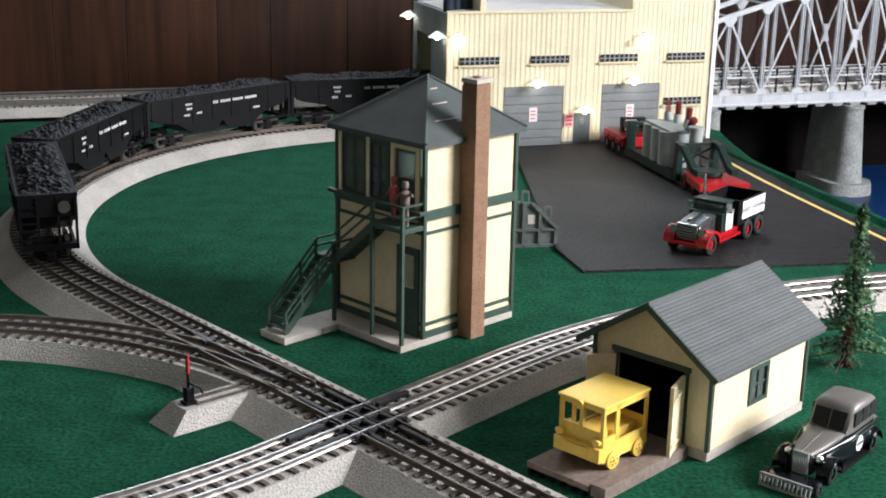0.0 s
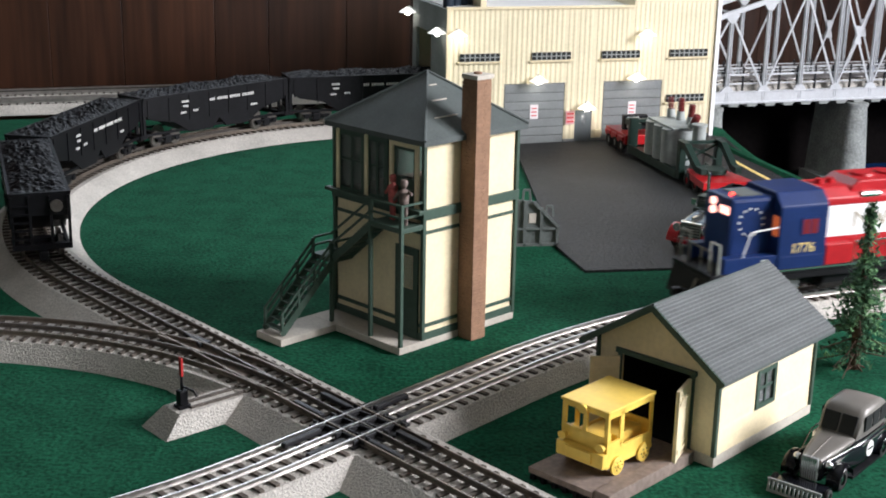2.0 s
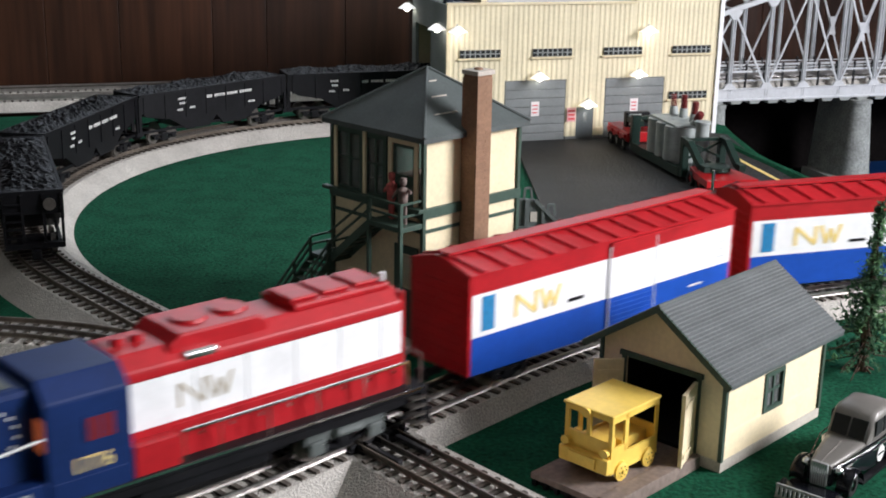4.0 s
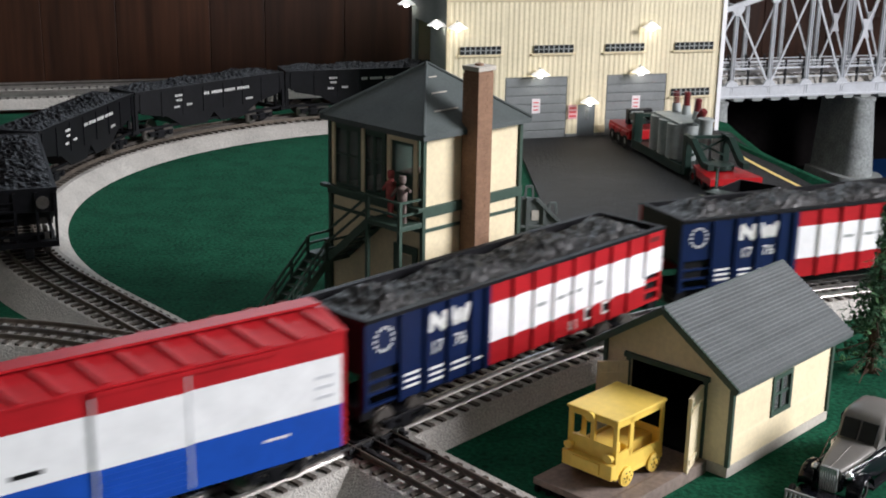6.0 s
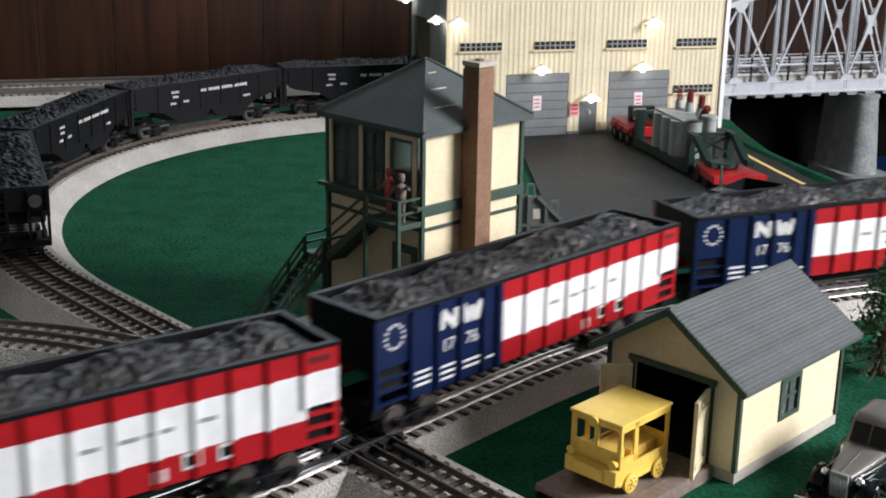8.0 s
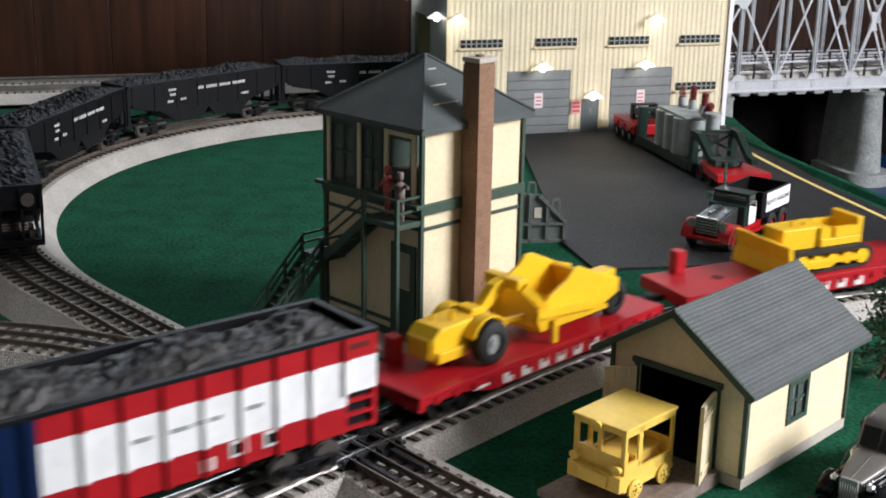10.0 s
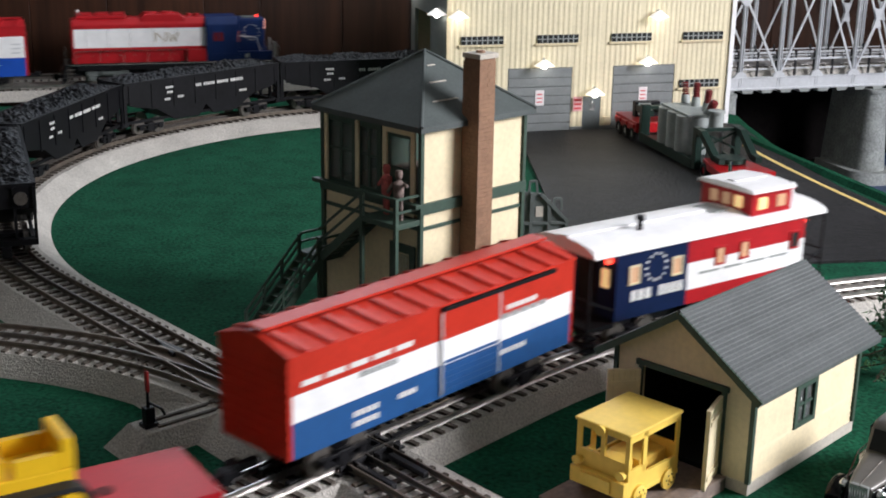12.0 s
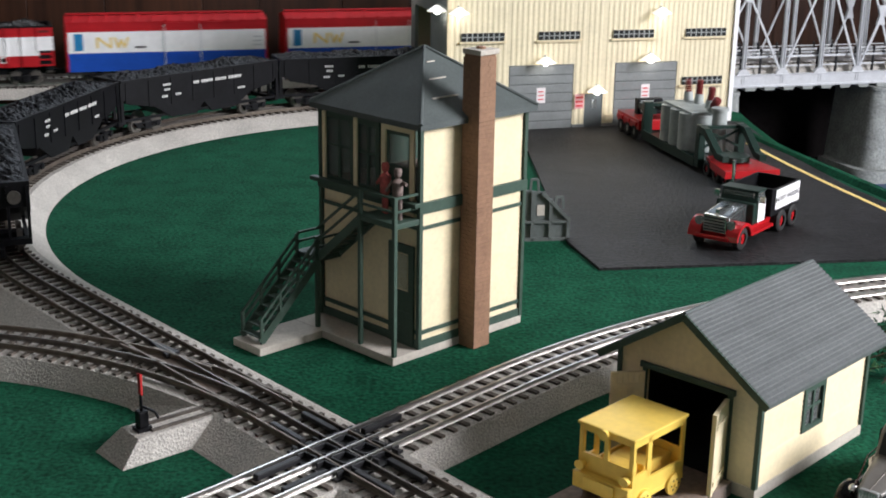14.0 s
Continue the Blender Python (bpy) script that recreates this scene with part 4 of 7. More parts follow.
    for k in range(3):
        box_part("notice_bar", (6.3, 7.3, -0.15, -0.122, 2.95 + k * 0.55, 3.2 + k * 0.55), SIGN_RED, th)
    box_part("vent_box", (10.6, 11.6, -0.3, -0.06, 0.9, 1.8), CREAM, th)
    for x0, x1, z1 in ((-9.5, -3.8, 12.8), (0.8, 6.5, 12.8), (11.15, 16.9, 12.8), (21.5, 27.4, 12.8), (21.4, 27.3, 6.4)):
        v = box_part("vent", (x0, x1, -0.1, -0.062, z1 - 1.05, z1), DARK, th, "dark louvred vent strip")
        box_part("sill", (x0 - 0.3, x1 + 0.3, -0.35, -0.065, z1 - 1.3, z1 - 1.06), CREAM, v)
        for k in range(1, 8):
            x = x0 + (x1 - x0) * k / 8
            box_part("mullion", (x - 0.07, x + 0.07, -0.2, -0.102, z1 - 1.05, z1), GREY_MACHINE, v)
        box_part("mullion", (x0, x1, -0.19, -0.104, z1 - 0.58, z1 - 0.46), GREY_MACHINE, v)
    for x, z in ((-10.2, 15.3), (17.3, 14.9), (1.5, 8.9), (16.1, 8.9), (8.8, 4.95)):
        lamp_parts(th, x, -0.06, z)
    lamp_parts(th, X0 + 1.0, -0.06, 15.4, M(X0, 1.2, 15.4, 0, 0, -90) @ M(0, 0, -15.4))
    lamp_parts(th, X0 + 1.0, -0.06, 15.4, M(X0, 16.4, 16.6, 0, 0, -90) @ M(0, 0, -15.4))


def lamp_parts(th, x, y, z, m=None):
    """A goose-neck lamp with a bright shade."""
    base = M(x, y, z) if m is None else m @ M(0, 0, z)
    bm = bmesh.new()
    cyl(bm, (0, 0, 0.5), (0, -0.9, 1.0), 0.1)
    cyl(bm, (0, -0.9, 1.0), (0, -1.1, 0.6), 0.1)
    lamp = part("lamp", bm, GREY_MACHINE, th, "lit gooseneck lamp", m=base)
    bm = bmesh.new()
    cyl(bm, (0, -1.1, 0.85), (0, -1.1, 0.1), 0.25, 1.3, 16, caps=False)
    part("shade", bm, SHADE_GLOW, lamp, smooth=True)
    bm = bmesh.new()
    bmesh.ops.create_icosphere(bm, subdivisions=2, radius=0.45 * CM, matrix=M(0, -1.1, 0.12))
    part("bulb", bm, LAMP_GLOW, lamp, smooth=True)


# ---- bridge ----
def build_bridge():
    m = M(-24.5, 200.4, 0, 0, 0, 17.0) @ M(60.8, 0, 0)
    th = thing("truss_bridge", m, "silver through-truss railway bridge with curved top chord", "bridge")
    L, P, HW, n = 93.6, 7.2, 4.6, 13
    def top(x):
        u = min(1.0, x / 45.0) if x < L / 2 else min(1.0, (L - x) / 45.0)
        return 8.9 + 10.4 * math.sin(u * math.pi / 2)
    for side in (-1, 1):
        y = side * HW
        t = part("truss", _chords(y, L, n, P, top), TRUSS, th, "silver truss side")
        for k in range(1, n):
            x = k * P
            bm = bmesh.new()
            box(bm, x - 0.14, x + 0.14, y - 0.06, y + 0.06, -1.2, top(x))
            for o in (-0.22, 0.22):
                box(bm, x + o - 0.07, x + o + 0.07, y - 0.3, y + 0.3, -1.2, top(x))
            part("upright", bm, TRUSS, t)
            bm = bmesh.new()
            extrude(bm, [(x - 1.3, 0.2), (x + 1.3, 0.2), (x + 0.9, 0.9), (x + 0.4, 1.25), (x - 0.4, 1.25), (x - 0.9, 0.9)], 1, y - 0.28, y + 0.28)
            part("gusset", bm, TRUSS, t)
            bm = bmesh.new()
            h = top(x)
            extrude(bm, [(x - 1.5, h - 0.2), (x + 1.5, h - 0.2), (x + 0.5, h - 1.7), (x - 0.5, h - 1.7)], 1, y - 0.27, y + 0.27)
            part("gusset", bm, TRUSS, t)
        for k in range(n):
            x0, x1 = k * P, (k + 1) * P
            lo0, lo1 = (x0, y, 0.2), (x1, y, 0.2)
            hi0, hi1 = (x0, y, top(x0) - 0.4 if k else 0.2), (x1, y, top(x1) - 0.4 if k < n - 1 else 0.2)
            crossed = 5 <= k <= n - 6
            if k == 0 or (k % 2 and k < n - 1) or crossed:
                bm = bmesh.new()
                bar(bm, lo0, hi1, 0.24, 0.3)
                part("diagonal", bm, TRUSS, t)
            if k == n - 1 or (k % 2 == 0 and k) or crossed:
                bm = bmesh.new()
                bar(bm, hi0, lo1, 0.2, 0.36)
                part("diagonal", bm, TRUSS, t)
            if crossed:
                c, h = (x0 + x1) / 2, (0.4 + (top(x0) + top(x1)) / 2) / 2
                bm = bmesh.new()
                extrude(bm, [(c - 0.8, h - 1.6), (c + 0.8, h - 1.6), (c + 0.35, h), (c + 0.8, h + 1.6), (c - 0.8, h + 1.6), (c - 0.35, h)], 1, y - 0.25, y + 0.25)
                part("gusset", bm, TRUSS, t)
    box_part("deck", (0, L, -HW + 0.4, HW - 0.4, -0.6, -0.1), FROG, th, "dark bridge deck")
    for k in range(0, 2 * n):
        x = k * P / 2 + 0.4
        bm = bmesh.new()
        extrude(bm, [(x, -1.76), (x + 2.4, -1.76), (x + 1.9, -2.35), (x + 0.3, -2.35)], 1, -HW - 0.2, HW + 0.2)
        part("floor_beam", bm, GREY_MACHINE, th)
    for k in range(n + 1):
        bm = bmesh.new()
        bar(bm, (k * P, -HW, top(k * P) if 0 < k < n else 0.6), (k * P, HW, top(k * P) if 0 < k < n else 0.6), 0.3)
        part("cross_strut", bm, TRUSS, th)
    for y in (-HW + 1.0, HW - 1.0):
        for z, w in ((1.5, 0.2), (3.1, 0.34), (3.7, 0.16)):
            bm = bmesh.new()
            bar(bm, (0, y, z), (L, y, z), w)
            part("handrail", bm, TRUSS, th, "pale bridge handrail")
        for k in range(2 * n + 1):
            box_part("rail_post", (k * P / 2 - 0.16, k * P / 2 + 0.16, y - 0.16, y + 0.16, -0.1, 4.4), FROG, th)
    for x, r in ((12.4, 1.7), (41.0, 2.3)):
        bm = bmesh.new()
        for y in (-4.6, 5.0):
            cyl(bm, (x, y, -16.8), (x, y, -2.9), r * 1.25, r * 0.8, 28)
            cyl(bm, (x, y, -2.9), (x, y, -2.36), r * 0.9, r * 0.9, 28)
        extrude(bm, [(x - r * 1.23, -16.8), (x + r * 1.23, -16.8), (x + r * 0.78, -2.4), (x - r * 0.78, -2.4)], 1, -4.6, 5)
        pier = part("bridge_pier", bm, STONE_PIER, None, smooth=True, m=m)
        tagged(pier, "grey stone bridge pier standing in the river", "bridge pier")
        bm = bmesh.new()
        cyl(bm, (x, -4.6, -18.5), (x, -4.6, -16.4), r * 2.05, r * 1.98, 28)
        extrude(bm, [(x - r * 2.0, -18.49), (x + r * 2.0, -18.49), (x + r * 1.95, -16.42), (x - r * 1.95, -16.42)], 1, -4.6, 5)
        part("footing", bm, STONE_PIER, pier, smooth=True)


def _chords(y, L, n, P, top):
    bm = bmesh.new()
    box(bm, 0, L, y - 0.2, y + 0.2, -1.75, 0.35)
    box(bm, 0, L, y - 0.42, y + 0.42, 0.2, 0.36)
    box(bm, 0, L, y - 0.42, y + 0.42, -1.76, -1.45)
    for k in range(1, n - 1):
        bar(bm, (k * P, y, top(k * P)), ((k + 1) * P, y, top((k + 1) * P)), 0.6, 0.8)
    return bm


# ---- rolling stock ----
def truck(th, x, wheel_r=0.86, wheelbase=2.8, mat=None):
    """A four-wheel truck under a car, with its wheelsets."""
    mat = mat or BLACK
    bm = bmesh.new()
    for y in (-2.25, 2.25):
        box(bm, -wheelbase / 2 - 0.5, wheelbase / 2 + 0.5, y - 0.14, y + 0.14, wheel_r + 0.1, wheel_r + 0.34, bevel=0.06)
        bar(bm, (-wheelbase / 2, y, wheel_r + 0.1), (-0.4, y, wheel_r - 0.4), 0.24, 0.2)
        bar(bm, (wheelbase / 2, y, wheel_r + 0.1), (0.4, y, wheel_r - 0.4), 0.24, 0.2)
        box(bm, -0.5, 0.5, y - 0.2, y + 0.2, wheel_r - 0.55, wheel_r + 0.45, bevel=0.1)
        for wx in (-wheelbase / 2, wheelbase / 2):
            cyl(bm, (wx, y - 0.26, wheel_r), (wx, y + 0.26, wheel_r), 0.34, 0.34, 10)
    box(bm, -0.5, 0.5, -2.2, 2.2, wheel_r - 0.1, wheel_r + 0.5)
    tr = part("truck", bm, mat, th, "black four-wheel truck", m=M(x, 0, 0))
    for wx in (-wheelbase / 2, wheelbase / 2):
        bm = bmesh.new()
        for y in (-1.75, 1.75):
            cyl(bm, (0, y - 0.18, 0), (0, y + 0.18, 0), wheel_r, wheel_r, 20)
            cyl(bm, (0, y - (0.26 if y > 0 else -0.26), 0), (0, y, 0), wheel_r + 0.12, wheel_r + 0.12, 20)
        cyl(bm, (0, -1.9, 0), (0, 1.9, 0), 0.18, 0.18, 8)
        part("wheelset", bm, RAIL_MID, tr, smooth=True, m=M(wx, 0, wheel_r + 0.004))
    return tr


def coupler(th, x0, x1):
    bm = bmesh.new()
    bar(bm, (x0, 0, 0.95), (x1, 0, 0.95), 0.4)
    box(bm, x1 - 0.4, x1 + 0.4, -0.4, 0.4, 0.6, 1.4, bevel=0.1)
    part("coupler", bm, BLACK, th)


def coal_load(th, x0, x1, y, z, height, mat, seed):
    """A heaped, lumpy coal load."""
    rnd = random.Random(seed)
    bm = bmesh.new()
    nx, ny = int((x1 - x0) / 0.32), int(2 * y / 0.32)
    grid = []
    for i in range(nx + 1):
        row = []
        for j in range(ny + 1):
            px, py = x0 + (x1 - x0) * i / nx, -y + 2 * y * j / ny
            edge = min(1, 0.12 + 9 * min(i, nx - i) / nx, 0.12 + 3.6 * min(j, ny - j) / ny)
            h = height * edge * (0.75 + 0.25 * math.sin(px * 0.75 + seed)) + rnd.uniform(-0.16, 0.16) * (0.3 + edge)
            row.append(bm.verts.new((px * CM, py * CM, (z + h) * CM)))
        grid.append(row)
    for i in range(nx):
        for j in range(ny):
            bm.faces.new((grid[i][j], grid[i + 1][j], grid[i + 1][j + 1], grid[i][j + 1]))
    low = [bm.verts.new((px * CM, py * CM, (z - 0.6) * CM)) for px, py in ((x0, -y), (x1, -y), (x1, y), (x0, y))]
    bm.faces.new(low[::-1])
    return tagged(part("coal", bm, mat, th, "heaped coal load"), kind="stuff")


def build_black_hopper(m, seed):
    L, W = 24.2, 5.1
    th = thing("coal_hopper", m, "black coal hopper car with white lettering and a heaped load", "hopper car", "parked coal hoppers")
    bm = bmesh.new()
    h = L / 2
    extrude(bm, [(-h, 6.3), (-h, 4.3), (-h + 1.2, 3.5), (-h + 4.6, 2.9), (-h + 7.2, 1.3), (-1.2, 1.3), (0, 2.6), (1.2, 1.3), (h - 7.2, 1.3), (h - 4.6, 2.9), (h - 1.2, 3.5), (h, 4.3), (h, 6.3)],
            1, -W / 2, W / 2)
    part("body", bm, BLACK, th)
    for y in (-W / 2, W / 2):
        box_part("top_rim", (-L / 2 - 0.1, L / 2 + 0.1, y - 0.12, y + 0.14, 6.1, 6.45), BLACK, th)
    for x in (-L / 2, L / 2):
        e = math.copysign(1, x)
        box_part("top_rim", (x - 0.12, x + 0.12, -W / 2 + 0.13, W / 2 - 0.13, 6.1, 6.43), BLACK, th)
        for y in (-W / 2 + 0.1, -0.9, 0.9, W / 2 - 0.1):
            box_part("end_post", (x - 0.2, x + 0.2, y - 0.12, y + 0.12, 1.5, 6.1), BLACK, th)
        box_part("end_sill", (x - 0.4, x + 0.4, -W / 2, W / 2, 1.25, 1.75), BLACK, th)
        for k in range(5):
            box_part("ladder_rung", (x - 0.24 + e * 0.1, x + 0.24 + e * 0.1, 1.0, W / 2 - 0.2, 2.2 + k * 0.75, 2.32 + k * 0.75), BLACK, th)
        bm = bmesh.new()
        cyl(bm, (x + e * 0.2, -1.4, 5.2), (x + e * 0.42, -1.4, 5.2), 0.55, 0.55, 16)
        part("brake_wheel", bm, RAIL_MID, th)
        coupler(th, x, x + e * 1.3)
    for sy in (-1, 1):
        y = sy * W / 2
        for k in range(8):
            x = -L / 2 + 0.6 + k * (L - 1.2) / 7
            z0 = 3.7 if k in (0, 7) else 2.9
            box_part("rib", (x - 0.1, x + 0.1, *sorted((y - sy * 0.04, y + sy * 0.1)), z0, 6.1), BLACK, th)
        box_part("sill", (-L / 2 + 0.3, L / 2 - 0.3, *sorted((y - sy * 0.5, y - sy * 0.2)), 1.5, 1.8), BLACK, th)
        y0, y1 = sorted((y + sy * 0.101, y + sy * 0.115))
        # lettering as plain bars
        x = -1.6
        for word in (3, 6, 6, 7):
            for k in range(word):
                box_part("lettering_bar", (*sorted((-x * sy, -(x + 0.2) * sy)), y0, y1, 4.95, 5.3), WHITE_MARK, th)
                x += 0.3
            x += 0.35
        for x, n, z in ((-6.4, 3, 3.8), (-4.4, 3, 3.9), (5.4, 4, 3.5), (-6.2, 4, 5.2), (-6.0, 3, 4.6)):
            for k in range(n):
                box_part("lettering_bar", (*sorted((-(x + k * 0.3) * sy, -(x + k * 0.3 + 0.2) * sy)), y0, y1, z, z + 0.26), WHITE_MARK, th)
        bm = bmesh.new()
        rings = [[bm.verts.new((sy * -7.9 + r * math.cos(k * math.tau / 18), y + sy * d, 5.15 + r * math.sin(k * math.tau / 18))) for k in range(18)]
                 for r, d in ((0.34, 0.06), (0.34, 0.13), (0.46, 0.13), (0.46, 0.06))]
        for k in range(18):
            for p, q in zip(rings, rings[1:] + rings[:1]):
                bm.faces.new((p[k], p[(k + 1) % 18], q[(k + 1) % 18], q[k]))
        bmesh.ops.recalc_face_normals(bm, faces=bm.faces)
        part("emblem", bm, WHITE_MARK, th)
    coal_load(th, -L / 2 + 0.13, L / 2 - 0.13, W / 2 - 0.13, 6.32, 0.6, COAL, seed)
    for x in (-8.4, 8.4):
        truck(th, x)
    return th


def star_ring(th, x, z, r, y, mat, n=13):
    for k in range(n):
        a = k * math.tau / n
        bm = bmesh.new()
        box(bm, x + r * math.cos(a) - 0.09, x + r * math.cos(a) + 0.09, y - 0.02, y + 0.02, z + r * math.sin(a) - 0.09, z + r * math.sin(a) + 0.09)
        part("star", bm, mat, th)


def build_boxcar(colors, L=28.4, label="", wide_door=True, mark=True, bands=(3.85, 6.85), W=5.8, base=1.2, eave=8.15):
    """Runs with +x forward; the side seen by the camera is +y."""
    roofc, midc, lowc = colors
    th = thing("boxcar", M(), label, "boxcar", "train")
    h = L / 2
    za, zb, zc, zd = base, bands[0], bands[1], eave
    for nm, z0, z1, c in (("lower_side", za, zb, lowc), ("middle_side", zb, zc, midc), ("upper_side", zc, zd, roofc)):
        for sy in (-1, 1):
            box_part(nm, (-h + 0.15, h - 0.15, *sorted((sy * (W / 2 - 0.2), sy * W / 2)), z0, z1), c, th)
    for x in (-h, h):
        e = box_part("end_wall", (x - 0.15, x + 0.15, -W / 2 + 0.02, W / 2 - 0.02, za, zd), roofc, th, bevel=0.04)
        for k in range(9):
            z = za + 0.5 + k * (zd - za - 0.9) / 9
            box_part("end_rib", (*sorted((x, x + math.copysign(0.24, x))), -W / 2 + 0.3, W / 2 - 0.3, z, z + 0.26), roofc, e, bevel=0.05)
        coupler(th, x, x + math.copysign(1.6, x))
    bm = bmesh.new()
    extrude(bm, [(-W / 2 - 0.12, zd - 0.05), (W / 2 + 0.12, zd - 0.05), (W / 2 + 0.12, zd + 0.08), (0.6, zd + 0.75), (-0.6, zd + 0.75), (-W / 2 - 0.12, zd + 0.08)], 0, -h - 0.15, h + 0.15)
    roof = part("roof", bm, roofc, th)
    n = 13
    for k in range(n):
        x = -h + 0.9 + k * (L - 1.8) / (n - 1)
        for sy in (-1, 1):
            bm = bmesh.new()
            bar(bm, (x - 0.35, sy * (W / 2), zd + 0.1), (x + 0.35, sy * 0.7, zd + 0.76), 0.5, 0.26)
            part("roof_rib", bm, roofc, roof)
    box_part("running_board", (-h + 0.1, h - 0.1, -0.62, 0.62, zd + 0.9, zd + 1.05), roofc, roof)
    box_part("underframe", (-h + 0.3, h - 0.3, -1.2, 1.2, za - 0.2, za + 0.15), BLACK, th)
    box_part("floor_plate", (-h + 0.2, h - 0.2, -W / 2 + 0.25, W / 2 - 0.25, za + 0.01, za + 0.2), BLACK, th)
    for sy in (-1, 1):
        y = sy * W / 2
        ys = sorted((y, y + sy * 0.12))
        x0, x1 = sorted((sy * -4.6, sy * 0.6))
        for nm, z0, z1, c in (("door_lower", za + 0.2, zb, lowc), ("door_middle", zb, zc, midc), ("door_upper", zc, zd - 0.35, roofc)):
            d = box_part(nm, (x0, x1, *ys, z0, z1), c, th)
        for k in range(6):
            z = za + 0.35 + k * 0.36
            box_part("door_corrugation", (x0 + 0.2, x1 - 0.2, *sorted((y + sy * 0.12, y + sy * 0.2)), z, z + 0.16), lowc, d)
        box_part("door_track", (x0 - (5.4 if sy > 0 else 0), x1 + (0 if sy > 0 else 5.4), *sorted((y, y + sy * 0.25)), zd - 0.33, zd - 0.1), roofc if mark else BLACK, th)
        for x in (x0, x1):
            box_part("door_edge", (x - 0.05, x + 0.05, *sorted((y + sy * 0.121, y + sy * 0.17)), za + 0.2, zd - 0.4), PALE_MARK, th)
        ym = y + sy * 0.012
        if mark:
            box_part("emblem", (*sorted((sy * (h - 1.0), sy * (h - 2.2))), *sorted((y + sy * 0.004, y + sy * 0.03)), zb + 0.35, zc - 0.25), node_mat("blue_emblem", (0.02, 0.2, 0.42), 0.5, grain=0.2), th, "blue panel emblem")
            for k, shape in enumerate("nw"):
                bm = bmesh.new()
                pts = {"n": ((0, 0), (0, 1), (1, 0), (1, 1)), "w": ((0, 1), (0.28, 0), (0.5, 0.8), (0.72, 0), (1, 1))}[shape]
                for (a, b), (c, d2) in zip(pts, pts[1:]):
                    bar(bm, (sy * (h - 4.2 - k * 2.4 - a * 1.9), ym, zb + 0.7 + b * 1.5), (sy * (h - 4.2 - k * 2.4 - c * 1.9), ym, zb + 0.7 + d2 * 1.5), 0.05, 0.34)
                part("monogram", bm, GOLD, th, "gold zigzag monogram")
            box_part("lettering_bar", (*sorted((sy * (h - 9.4), sy * (h - 11.0))), *sorted((y + sy * 0.004, y + sy * 0.03)), zb + 0.6, zb + 0.85), BLACK, th)
            box_part("lettering_bar", (*sorted((sy * -(h - 3.6), sy * -(h - 5.2))), *sorted((y + sy * 0.004, y + sy * 0.03)), zb - 1.1, zb - 0.95), WHITE_MARK, th)
            for k in range(3):
                box_part("lettering_bar", (*sorted((sy * -(h - 0.7), sy * -(h - 1.9))), *sorted((y + sy * 0.004, y + sy * 0.03)), zb + 0.6 + k * 0.6, zb + 0.8 + k * 0.6), PALE_MARK, th)
        else:
            for x0b, x1b, z, c in ((h - 0.8, h - 9.5, zc + 0.35, WHITE_MARK), (h - 17.5, h - 20.5, zc + 0.35, WHITE_MARK), (h - 5, h - 8, zb + 1.2, GREY_MACHINE), (h - 4.5, h - 6.5, zb - 1.0, WHITE_MARK), (h - 8, h - 9.5, zb - 1.0, WHITE_MARK), (h - 4.5, h - 6.5, zb - 1.6, WHITE_MARK), (h - 17, h - 19.5, zb - 0.9, WHITE_MARK), (h - 17, h - 21.5, zb + 1.4, GREY_MACHINE)):
                for k in range(5):
                    w = (x1b - x0b) / 5
                    box_part("lettering_bar", (*sorted((sy * (x0b + k * w), sy * (x0b + (k + 0.8) * w))), *sorted((y + sy * 0.004, y + sy * 0.03)), z, z + 0.32), c, th)
    # the body rides high on its trucks
    for ob in th.children:
        ob.data.transform(M(0, 0, 0.4))
        for piece in ob.children:
            piece.data.transform(M(0, 0, 0.4))
    for x in (-h + 4.2, h - 4.2):
        truck(th, x)
    return th


